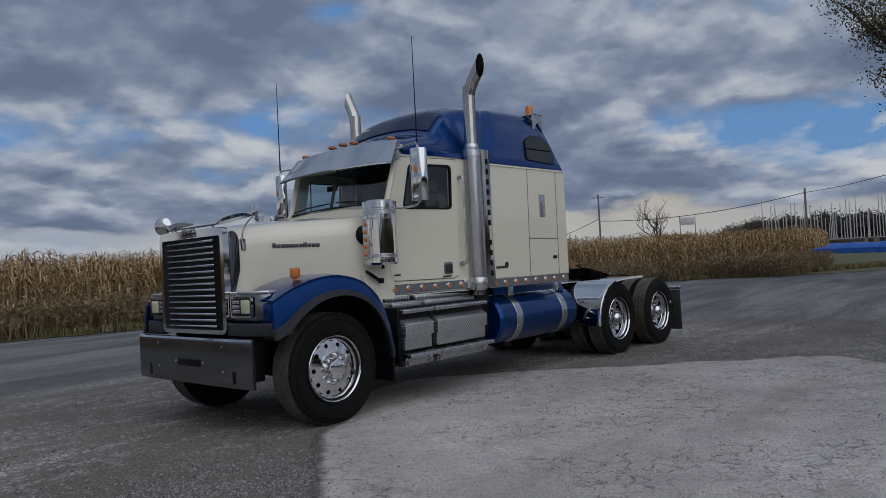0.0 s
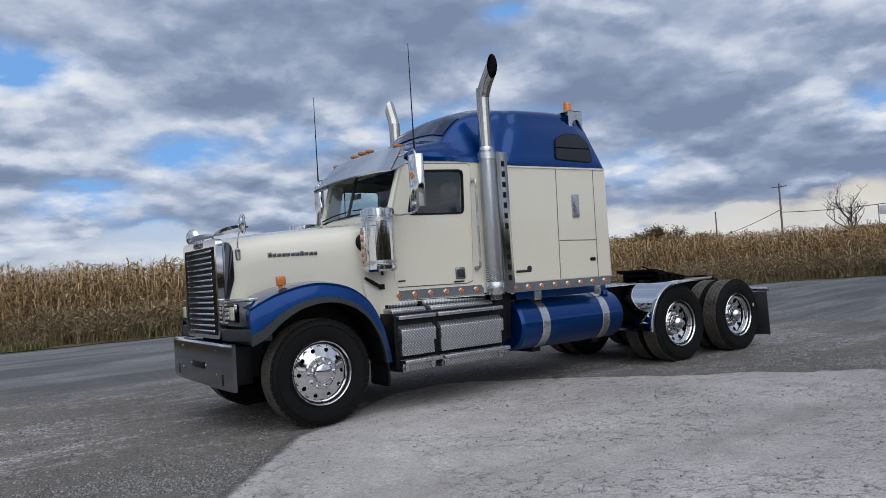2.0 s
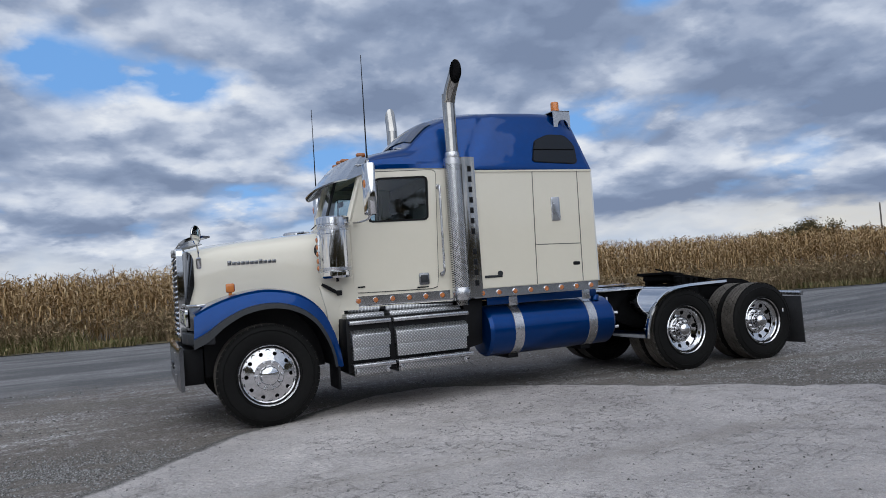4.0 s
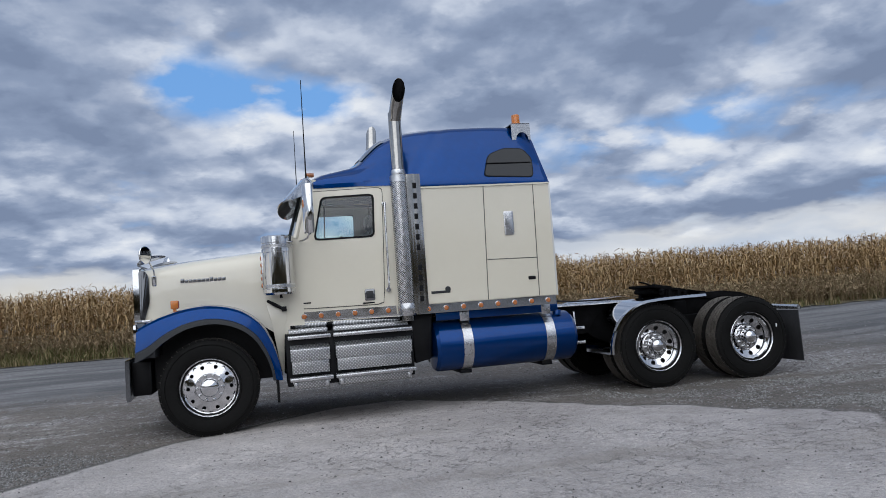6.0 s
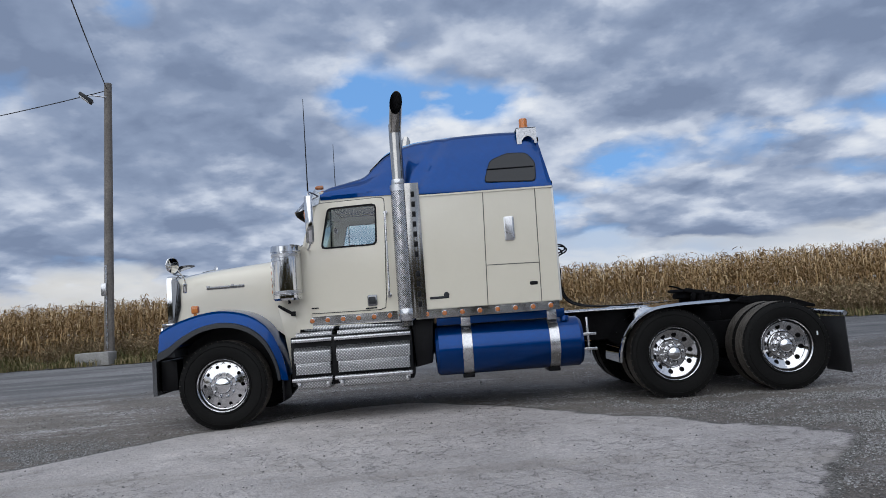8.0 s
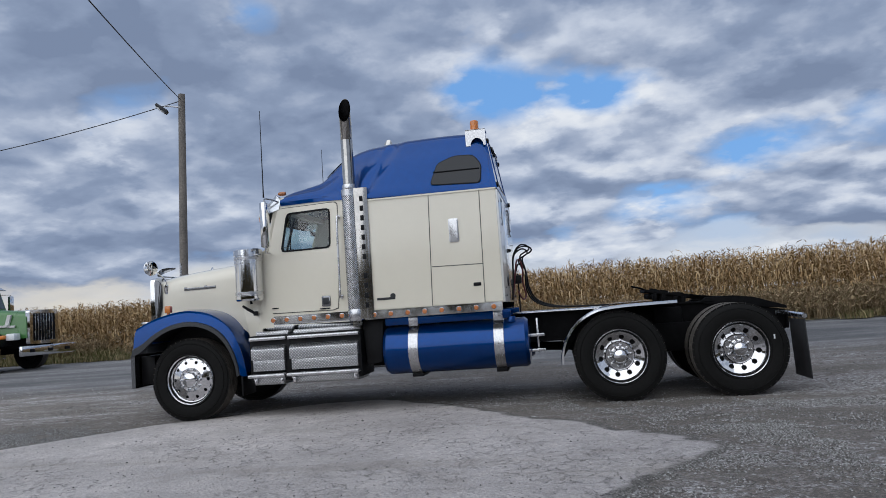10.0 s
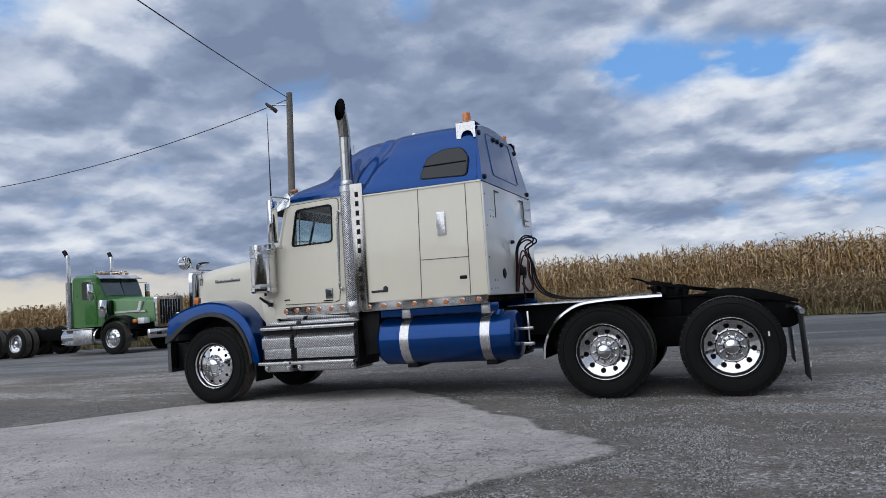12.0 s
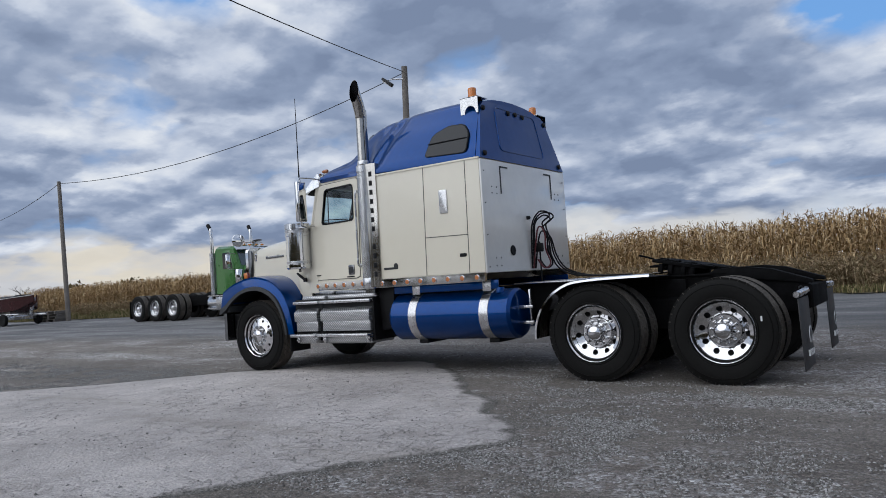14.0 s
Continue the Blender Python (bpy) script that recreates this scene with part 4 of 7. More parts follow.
# cab inside
bm = box(bmesh.new(), 1.0, 2.27, -0.80, 0.80, 1.20, 1.24)
box(bm, 1.0, 1.22, -0.80, 0.80, 1.24, 2.17, 0.05)
part("dashboard", bm, GREY_TRIM, truck)
for s in (-1, 1):
    bm = box(bmesh.new(), 1.72, 2.18, s * 0.5 - 0.25, s * 0.5 + 0.25, 1.55, 1.72, 0.06, 3)
    box(bm, 2.06, 2.22, s * 0.5 - 0.25, s * 0.5 + 0.25, 1.68, 2.38, 0.07, 3)
    box(bm, 2.08, 2.20, s * 0.5 - 0.14, s * 0.5 + 0.14, 2.40, 2.60, 0.05, 3)
    box(bm, 1.80, 2.10, s * 0.5 - 0.18, s * 0.5 + 0.18, 1.24, 1.55)
    part("cab_seat", bm, SEAT, truck, "grey cloth cab seat")
bm = bmesh.new()
ring = [(0.22 * math.cos(a), 0.22 * math.sin(a), 0) for a in [2 * math.pi * k / 24 for k in range(25)]]
tube(bm, ring, 0.014, 6, False)
tube(bm, [(-0.22, 0, 0), (0.22, 0, 0)], 0.012, 6)
tube(bm, [(0, 0, 0), (0, 0, -0.35)], 0.03, 8)
wheel = part("steering_wheel", bm, BLACK, truck)
wheel.matrix_basis = pose(1.46, -0.45, 2.10, 0, -32, 0)
bm = box(bmesh.new(), -0.012, 0.012, -0.10, 0.10, -0.035, 0.035, 0.01)
p2 = part("rear_view_mirror", bm, BLACK, truck)
p2.matrix_basis = pose(1.30, 0.28, 2.52, 0, 0, 0)

# sun visor
DIM_AMBER = material("weathered_amber_lens", (0.33, 0.11, 0.03), 0.3, coat=0.4, grain=0.2, grain_scale=60)
VISOR = material("visor_steel", (0.58, 0.60, 0.63), 0.16, metal=1.0, grain=0.06, grain_scale=30, stain=0.1, stain_scale=3)
bm = bmesh.new()
rows = []
for k in range(13):
    u = -1 + k / 6
    a = abs(u)
    bulge = 0.10 * (1 - a * a)
    xt, zt = 1.24 - bulge, 2.965 - 0.02 * a * a
    xb, zb = 0.97 - bulge + 0.05 * max(0, a - 0.8) / 0.2, 2.675 - 0.015 * a
    rows.append([(xt, u * 0.86, zt), (xb, u * 0.96, zb), (xb + 0.01, u * 0.955, zb - 0.015), (xt + 0.02, u * 0.855, zt - 0.03)])
loft(bm, rows)
for s in (-1, 1):
    tri = [(1.24, s * 0.858, 2.945), (1.015, s * 0.958, 2.665), (1.03, s * 0.955, 2.645), (1.27, s * 0.87, 2.74), (1.30, s * 0.865, 2.86)]
    loft(bm, [tri, [(x, y - s * 0.012, z) for x, y, z in tri]])
visor = part("sun_visor", bm, VISOR, truck, "polished steel sun visor over the windshield", 30)
lining = [[Vector(q) + Vector((0.012, 0, -0.012)) for q in (r[0], r[1])] + [Vector(q) + Vector((0.020, 0, -0.018)) for q in (r[1], r[0])] for r in rows[1:-1]]
part("visor_lining", loft(bmesh.new(), lining), BLACK, visor, "dark underside of the visor")
bm = bmesh.new()
for u in (-0.76, -0.16, 0.02, 0.20, 0.76):
    x = 1.30 - 0.05 * (1 - u * u)
    b = lathe(bmesh.new(), [(0, -0.05), (0.024, -0.045), (0.029, -0.02), (0.027, 0.035), (0.016, 0.06), (0, 0.065)], (0, 0, 0), "x", 12)
    lamp = part("cab_lamp", b, DIM_AMBER, truck, "amber cab roof lamp")
    lamp.matrix_basis = pose(x, u * 0.95, 2.962 + 0.065 * (1 - abs(u)), 0, 0, 180)
bm.free()

# blue roof cap over cab and sleeper
CAP = [
    (1.30, 2.785, 0.869, 2.90, 0.83, 2.985),
    (1.42, 2.785, 0.888, 2.955, 0.82, 3.045),
    (1.65, 2.785, 0.923, 3.00, 0.81, 3.10),
    (1.86, 2.785, 0.956, 3.04, 0.81, 3.16),
    (2.00, 2.78, 0.978, 3.13, 0.80, 3.27),
    (2.16, 2.775, 1.003, 3.25, 0.80, 3.39),
    (2.34, 2.765, 1.035, 3.34, 0.81, 3.47),
    (2.46, 2.745, 1.125, 3.375, 0.82, 3.505),
    (2.60, 2.735, 1.14, 3.40, 0.83, 3.53),
    (3.00, 2.725, 1.155, 3.43, 0.86, 3.56),
    (3.60, 2.715, 1.17, 3.44, 0.885, 3.575),
    (4.02, 2.71, 1.18, 3.43, 0.89, 3.565),
    (4.20, 2.71, 1.185, 3.40, 0.88, 3.545),
]
dense = []
for i in range(len(CAP) - 1):
    for k in range(10):
        t = k / 10
        a, b, c, d = [np.array(CAP[min(max(j, 0), len(CAP) - 1)]) for j in (i - 1, i, i + 1, i + 2)]
        v = 0.5 * ((2 * b) + (c - a) * t + (2 * a - 5 * b + 4 * c - d) * t * t + (3 * b - a - 3 * c + d) * t ** 3)
        dense.append(v)
dense.append(np.array(CAP[-1]))
rows = []


def crease(x, z):
    """The flank is drawn in ahead of a slanting shoulder line, with a bead along it."""
    line = 2.56 + (z - 2.74) * 0.62
    u = (line - x) / 0.07
    inside = 0.0 if u < 0 else 0.035 * smooth(u)
    fade = smooth((z - 2.76) / 0.12) * smooth((x - 1.7) / 0.5)
    bead = 0.022 * math.exp(-((line - 0.20 - x) / 0.045) ** 2)
    return (inside - bead) * fade


for x, zb, yb, zs, ys, zt in dense:
    zt += 0.05 * smooth((x - 1.8) / 0.4)
    left = [(yb, zb), (yb + 0.004, zb + 0.05)]
    for t in (0.2, 0.35, 0.5, 0.65, 0.8):
        left.append((yb + (ys + 0.03 - yb) * t + 0.02 * math.sin(math.pi * t), zb + (zs - 0.02 - zb) * t))
    for k in range(5):
        a = radians(10 + 75 * k / 4)
        left.append((ys - 0.12 + 0.14 * math.cos(a), zs - 0.06 + (zt - zs) * 0.85 * math.sin(a)))
    left = [(y - crease(x, z), z) for y, z in left]
    left += [(ys * 0.62, zt - 0.035), (ys * 0.3, zt - 0.008)]
    lean = lambda z, x=x: -0.10 * max(0.0, (z - 2.71)) * max(0.0, (x - 3.4) / 0.8)
    pts = [(x + lean(z), -y, z) for y, z in left] + [(x + lean(zt), 0, zt)] + [(x + lean(z), y, z) for y, z in left[::-1]]
    rows.append(pts)
cap = part("roof_cap", loft(bmesh.new(), rows), BLUE, truck, "glossy blue raised roof cap", 60)
# tinted window across the cap's slanting front
picked = [r for r in rows if 1.93 < r[0][0] < 2.24]
mid_n = len(rows[0]) // 2
strip = [[Vector(p) + Vector((-0.008, 0, 0.008)) for p in r[mid_n - 4:mid_n + 5]] for r in picked]
bm = loft(bmesh.new(), strip, False, False)
part("front_skylight", bm, lacquer("skylight_glass", (0.001, 0.010, 0.05), 0.3, 0.1), cap, "dark skylight in the roof cap's front", 60)
for s in (-1, 1):
    # dark window let into the cap's flank
    out = rounded([(3.40, 2.83), (4.06, 2.80), (4.08, 3.06), (3.98, 3.20), (3.72, 3.21), (3.50, 3.12)], 0.06, 4)

    def flank(x, z, w):
        t = (z - 2.71) / 0.72
        return (x, s * (1.172 + (x - 3.6) * 0.025 + (0.915 - 1.172) * t + 0.022 * math.sin(math.pi * t) + w), z)

    bm = bmesh.new()
    lo, hi = [bm.verts.new(flank(*p, -0.03)) for p in out], [bm.verts.new(flank(*p, 0.016)) for p in out]
    for i in range(len(out)):
        bm.faces.new((lo[i], lo[i - 1], hi[i - 1], hi[i]))
    bm.faces.new(hi)
    w = part("roof_window", bm, BLACK, truck, "dark oval roof window")
    small = [(3.74 + (x - 3.74) * 0.965, 3.01 + (z - 3.01) * 0.95) for x, z in out]
    bm = bmesh.new()
    bm.faces.new([bm.verts.new(flank(*p, 0.019)) for p in small])
    part("pane", bm, material("smoked_glass", (0.003, 0.005, 0.009), 0.04, spec=0.42), w)
    bm = tube(bmesh.new(), [flank(3.45, 3.0, 0.022), flank(4.05, 3.0, 0.022)], 0.008, 6)
    part("window_bar", bm, BLACK, w)

# sleeper
bm = bmesh.new()
rings = []
for x in (2.45, 3.0, 3.6, 4.235):
    y = sleeper_y(x)
    rings.append([(x, -y + 0.02, 1.275), (x, -y, 1.295), (x, -y, 2.72), (x, y, 2.72), (x, y, 1.295), (x, y - 0.02, 1.275)])
loft(bm, rings)
sleeper = part("sleeper", bm, CREAM, truck, "tall cream sleeper box")
for s in (-1, 1):
    def wall(x, z, w, s=s):
        return (x, s * (sleeper_y(x) + w), z)

    # drip rail between paint colours
    bm = loft(bmesh.new(), [[wall(x, 2.70, -0.01), wall(x, 2.705, 0.014), wall(x, 2.725, 0.014), wall(x, 2.73, -0.01)] for x in (2.45, 3.3, 4.245)])
    part("drip_rail", bm, CREAM, sleeper)
    for (x0, z0), (x1, z1) in (((3.375, 2.70), (3.335, 1.295)), ((4.03, 2.70), (4.005, 1.295)), ((3.36, 1.785), (4.012, 1.775))):
        d = 0.005
        bm = bmesh.new()
        if abs(x1 - x0) < 0.2:
            q = [(x0 - d, z0), (x0 + d, z0), (x1 + d, z1), (x1 - d, z1)]
        else:
            q = [(x0, z0 - d), (x1, z1 - d), (x1, z1 + d), (x0, z0 + d)]
        loft(bm, [[wall(x, z, -0.01) for x, z in q], [wall(x, z, 0.0025) for x, z in q]])
        part("panel_seam", bm, SEAM, sleeper)
    bm = bmesh.new()
    q = rounded([(3.61, 2.075), (3.735, 2.075), (3.735, 2.375), (3.61, 2.375)], 0.02, 3)
    loft(bm, [[wall(x, z, -0.01) for x, z in q], [wall(x, z, 0.012) for x, z in q], [wall(3.672 + (x - 3.672) * 0.8, 2.225 + (z - 2.225) * 0.9, 0.016) for x, z in q]])
    part("vent_plate", bm, STEEL, sleeper, "small polished vent plate", 20)
    bm = bmesh.new()
    box(bm, 3.875, 3.975, s * sleeper_y(3.92) - 0.012, s * sleeper_y(3.92) + 0.012, 1.50, 1.545, 0.012)
    part("hatch_latch", bm, BLACK, sleeper, "black hatch latch")
    bm = bmesh.new()
    box(bm, 2.62, 2.86, s * sleeper_y(2.74) - 0.008, s * sleeper_y(2.74) + 0.008, 1.41, 1.44, 0.004)
    lathe(bm, [(0, 0.012), (0.035, 0.010), (0.035, -0.01)], (2.83, s * (sleeper_y(2.83)), 1.455), "y", 14)
    lathe(bm, [(0, -0.012), (0.035, -0.010), (0.035, 0.01)], (2.83, s * (sleeper_y(2.83)), 1.455), "y", 14)
    part("sleeper_badge", bm, GREY_TRIM, sleeper, "dark badge of plain bars")

# rear wall of the sleeper: white below, blue above
bm = box(bmesh.new(), 4.235, 4.262, -1.185, 1.185, 1.28, 2.70, 0.006)
rear = part("sleeper_rear", bm, WHITE_PANEL, truck, "riveted white rear panel")
bm = loft(bmesh.new(), [[(4.20, -1.185, 2.715), (4.20, 1.185, 2.715), (4.115, 0.90, 3.43), (4.11, 0.80, 3.515), (4.10, 0.0, 3.545), (4.11, -0.80, 3.515), (4.115, -0.90, 3.43)], [(4.262, -1.18, 2.715), (4.262, 1.18, 2.715), (4.145, 0.89, 3.43), (4.135, 0.79, 3.505), (4.13, 0.0, 3.535), (4.135, -0.79, 3.505), (4.145, -0.89, 3.43)]])
upper = part("cap_rear", bm, BLUE, truck, "blue upper rear panel")
bm = bmesh.new()
q = rounded([(-0.55, 3.46), (0.55, 3.46), (0.62, 2.86), (-0.62, 2.86)], 0.08, 4)
rim = tube(bm, [(4.262 - (z - 2.715) * 0.163 + 0.002, y, z) for y, z in q + q[:1]], 0.008, 6, False)
part("panel_rib", bm, BLUE, upper)
GROMMET = finish(lathe(bmesh.new(), [(0, 0.03), (0.03, 0.025), (0.04, -0.02)], (0, 0, 0), "x", 10), BLACK, "grommet")
for y, z in [(-0.85, 3.40), (0.85, 3.40), (-0.2, 3.42), (0, 3.43), (0.2, 3.42), (-1.05, 2.78), (1.05, 2.78)]:
    ob = new("grommet", GROMMET)
    ob.parent, ob.location = upper, (4.262 - (z - 2.715) * 0.163, y, z)
RIVET = finish(lathe(bmesh.new(), [(0, 0.006), (0.009, 0.005), (0.011, 0)], (0, 0, 0), "x", 8), GREY_TRIM, "rivet")
holes = []
for s in (-1, 1):
    for y in (0.95, 0.83):
        for z in (2.28, 2.36, 1.36, 1.46):
            holes.append((s * y, z))
    for z in (1.35, 1.75, 2.15, 2.55):
        holes.append((s * 1.12, z))
for y, z in holes:
    ob = new("rivet", RIVET)
    ob.parent, ob.location = rear, (4.262, y, z)
for s in (-1, 1):
    bm = box(bmesh.new(), 4.258, 4.268, s * 0.72 - 0.012, s * 0.72 + 0.012, 2.28, 2.64)
    box(bm, 4.258, 4.268, s * 0.72 - (0 if s < 0 else 0.2), s * 0.72 + (0.2 if s < 0 else 0), 2.62, 2.64)
    part("rear_bracket", bm, GREY_TRIM, rear)
    bm = lathe(bmesh.new(), [(0.06, 0), (0.07, 0.012), (0.05, 0.02), (0, 0.008)], (4.26, s * 0.52, 1.55), "x", 14)
    part("rear_port", bm, BLACK, rear)

# ---- the tractor: stacks, mirrors, tanks, wheels, frame ----
STACK = material("heat_dulled_chrome", (0.48, 0.465, 0.44), 0.09, metal=1.0, grain=0.08, grain_scale=25, stain=0.2, stain_scale=2)
for s in (-1, 1):
    # exhaust stack with its curved tip, heat shield and steel backing panel
    y = -1.07 if s < 0 else 0.95
    def pipe(r, z0):
        """A pipe that bends outwards and is cut off upright, so that its mouth faces out."""
        line = curve([(2.325, y, z0), (2.325, y, z0 + 0.1), (2.325, y, 3.48), (2.327, y + s * 0.006, 3.56), (2.335, y + s * 0.03, 3.65), (2.345, y + s * 0.065, 3.73)], 6)
        rings = []
        for i, p in enumerate(line):
            d = (line[min(i + 1, len(line) - 1)] - line[max(i - 1, 0)]).normalized()
            u = Vector((1, 0, 0)) - d * d.x
            u.normalize()
            w = d.cross(u)
            rings.append([p + (u * math.cos(2 * math.pi * k / 28) + w * math.sin(2 * math.pi * k / 28)) * r for k in range(28)])
        d = Vector((0.12, s * 0.52, 0.85)).normalized()
        end = y + s * 0.17
        rings.append([p + d * ((end - p.y) / d.y) for p in rings[-1]])
        return loft(bmesh.new(), rings, False)

    stack = part("exhaust_pipe", pipe(0.079, 1.20), STACK, truck, "tall steel exhaust pipe with angled mouth")
    part("pipe_bore", pipe(0.074, 3.35), BLACK, stack)
    bm = lathe(bmesh.new(), [(0.085, 2.86), (0.092, 2.88), (0.092, 2.93), (0.085, 2.95)], (2.325, y, 0), "z", 24)
    part("stack_clamp", bm, STEEL, stack)
    bm = bmesh.new()
    lathe(bm, [(0.108, 1.30), (0.108, 2.87)], (2.325, y, 0), "z", 24)
    part("heat_shield", bm, PERF, stack, "perforated steel heat shield")
    bm = lathe(bmesh.new(), [(0, 1.17), (0.10, 1.17), (0.115, 1.20), (0.115, 1.31), (0.108, 1.32)], (2.325, y, 0), "z", 24)
    part("shield_foot", bm, STEEL, stack)
    bm = lathe(bmesh.new(), [(0.108, 2.80), (0.113, 2.80), (0.113, 2.88), (0.08, 2.885)], (2.325, y, 0), "z", 24)
    part("shield_collar", bm, STEEL, stack)
    def bow(x):
        return y + s * (0.092 - 0.014 * ((x - 2.455) / 0.12) ** 2)

    sheet_x = [2.40 + 0.0175 * k for k in range(11)]
    bm = loft(bmesh.new(), [[(x, bow(x), 1.19), (x, bow(x), 2.885), (x, bow(x) - s * 0.012, 2.885), (x, bow(x) - s * 0.012, 1.19)] for x in sheet_x])
    box(bm, 2.545, 2.572, min(y - s * 0.075, bow(2.57)), max(y - s * 0.075, bow(2.57)), 1.19, 2.885, 0.004)
    guard = part("stack_panel", bm, STACK, truck, "polished stack panel with cut-out marks", 25)
    # the panel's cut lettering stands as plain dark bars
    mark = finish(box(bmesh.new(), -0.023, 0.023, -0.0045, 0.0045, -0.034, 0.034, 0.002), BLACK, "panel_mark")
    for z in [2.74 - 0.126 * i for i in range(7)] + [1.74 - 0.126 * i for i in range(4)]:
        ob = new("panel_mark", mark)
        ob.parent, ob.matrix_basis = guard, Matrix.Translation((2.495, bow(2.495) + s * 0.003, z)) @ Matrix.Rotation(-s * 0.08, 4, "Z")
    # grab rail beside the door
    bm = tube(bmesh.new(), curve([(2.13, s * 1.01, 2.55), (2.13, s * 1.06, 2.54), (2.125, s * 1.07, 2.3), (2.12, s * 1.07, 1.7), (2.115, s * 1.07, 1.52), (2.115, s * 1.01, 1.50)], 6), 0.014, 8)
    lathe(bm, [(0, -0.02), (0.028, -0.015), (0.028, 0.02)], (2.13, s * 1.005, 2.55), "y", 12)
    lathe(bm, [(0, -0.02), (0.028, -0.015), (0.028, 0.02)], (2.115, s * 1.005, 1.50), "y", 12)
    part("grab_rail", bm, STEEL, truck, "steel grab rail")
    # air cleaner
    c = (0.83, s * 0.93, 0)
    bm = lathe(bmesh.new(), [(0, 2.225), (0.169, 2.225), (0.190, 2.21), (0.190, 2.14), (0.179, 2.135), (0.179, 2.07), (0.186, 2.065), (0.186, 2.03), (0.179, 2.025), (0.179, 1.60), (0.188, 1.595), (0.188, 1.555), (0.169, 1.53), (0, 1.525)], c, "z", 36)
    cleaner = part("air_cleaner", bm, CHROME, truck, "chrome air cleaner canister")
    for z in (2.10, 1.63):
        bm = lathe(bmesh.new(), [(0.181, z - 0.02), (0.186, z - 0.015), (0.186, z + 0.015), (0.181, z + 0.02)], c, "z", 36)
        box(bm, 0.80, 0.86, s * 0.79 - 0.03, s * 0.79 + 0.03, z - 0.02, z + 0.03)
        part("cleaner_strap", bm, STEEL, cleaner)
    bm = box(bmesh.new(), 0.640, 0.672, s * 0.895 - 0.045, s * 0.895 + 0.045, 1.60, 2.02, 0.006)
    bar = part("cleaner_lamp_bar", bm, STEEL, truck, "lamp bar on the air cleaner")
    for k in range(5):
        b = lathe(bmesh.new(), [(0, -0.018), (0.016, -0.015), (0.027, -0.008), (0.030, 0.01)], (0.640, s * 0.895, 1.65 + 0.08 * k), "x", 14)
        part("bar_lamp", b, PALE_AMBER, bar)
    bm = tube(bmesh.new(), [(0.80, s * 0.86, 1.86), (0.74, s * 0.70, 1.86)], 0.115, 20)
    part("intake_duct", bm, BLACK, cleaner)
    bm = tube(bmesh.new(), [(0.84, s * 0.93, 1.54), (0.845, s * 0.93, 1.49)], [0.012, 0.02], 8)
    part("drain_valve", bm, BLACK, cleaner)
    # tall cab mirror on its arms
    my = s * 1.20
    bm = tube(bmesh.new(), [(1.27, s * 0.85, 2.845), (1.24, (s * 0.86 + my) / 2, 2.855), (1.205, my - s * 0.03, 2.855), (1.20, my, 2.83), (1.20, my, 2.78)], 0.011, 8)
    tube(bm, curve([(1.10, s * 0.84, 2.16), (1.13, (s * 0.84 + my) / 2, 2.15), (1.18, my - s * 0.03, 2.17), (1.20, my, 2.24)], 6), 0.012, 8)
    tube(bm, [(1.21, my, 2.2), (1.21, my, 2.82)], 0.012, 8)
    arm = part("mirror_arm", bm, STEEL, truck)
    q = rounded([(-0.105, 0.042), (0.105, 0.042), (0.10, -0.01), (0.06, -0.055), (-0.06, -0.055), (-0.10, -0.01)], 0.03, 4)
    rings = [[(v * (0.9 if z in (2.21, 2.79) else 1), u * (0.93 if z in (2.21, 2.79) else 1), z) for u, v in q] for z in (2.21, 2.225, 2.775, 2.79)]
    m = part("cab_mirror", loft(bmesh.new(), rings), CHROME, truck, "tall chrome cab mirror")
    m.matrix_basis = Matrix.Translation((1.20, my, 0)) @ Matrix.Rotation(radians(-10 * s), 4, "Z")
    bm = box(bmesh.new(), 0.036, 0.046, -0.085, 0.085, 2.235, 2.765, 0.004)
    f = part("mirror_face", bm, MIRROR, m)
    bm = lathe(bmesh.new(), [(0, -0.014), (0.024, -0.008), (0.026, 0.0)], (-0.054, 0, 0), "x", 12)
    for v in bm.verts:
        v.co.z = v.co.z * 1.8 + 2.56
    f = part("mirror_lamp", bm, AMBER, m)
    # whip antenna
    bm = tube(bmesh.new(), [(1.20, my, 2.86), (1.20, my, 2.98), (1.205, my, 4.03)], [0.012, 0.008, 0.004], 6)
    part("whip_antenna", bm, BLACK, truck, "thin black whip antenna")
    # beacon on a cut steel bracket at the cap's rear corners
    o = s * 0.80
    bm = bmesh.new()
    hole = [(4.03 + 0.085 * math.cos(radians(a)), 3.33 + 0.10 * math.sin(radians(a))) for a in range(0, 181, 15)]
    poly = [(4.145, 3.33), (4.145, 3.545), (3.885, 3.545), (3.885, 3.33)] + hole[::-1]
    prism(bm, poly, "y", s * 0.955, s * 0.945)
    box(bm, 3.885, 4.145, min(s * 0.70, s * 0.955), max(s * 0.70, s * 0.955), 3.537, 3.547)
    bracket = part("beacon_bracket", bm, STEEL, truck, "cut steel beacon bracket")
    bm = lathe(bmesh.new(), [(0, 0.0), (0.062, 0.0), (0.062, 0.03), (0.055, 0.035), (0.055, 0.125), (0.048, 0.14), (0, 0.14)], (4.0, s * 0.83, 3.547), "z", 20)
    part("beacon", bm, AMBER, bracket, "amber rotating beacon")

    # round fuel tank with straps
    ty, tz, tr = s * 0.84, 0.755, 0.315
    bm = lathe(bmesh.new(), [(0, 2.63), (tr * 0.6, 2.635), (tr - 0.03, 2.65), (tr, 2.69), (tr, 4.46), (tr - 0.03, 4.50), (tr * 0.6, 4.515), (0, 4.52)], (0, ty, tz), "x", 48)
    tank = part("fuel_tank", bm, BLUE, truck, "blue round fuel tank", 30)
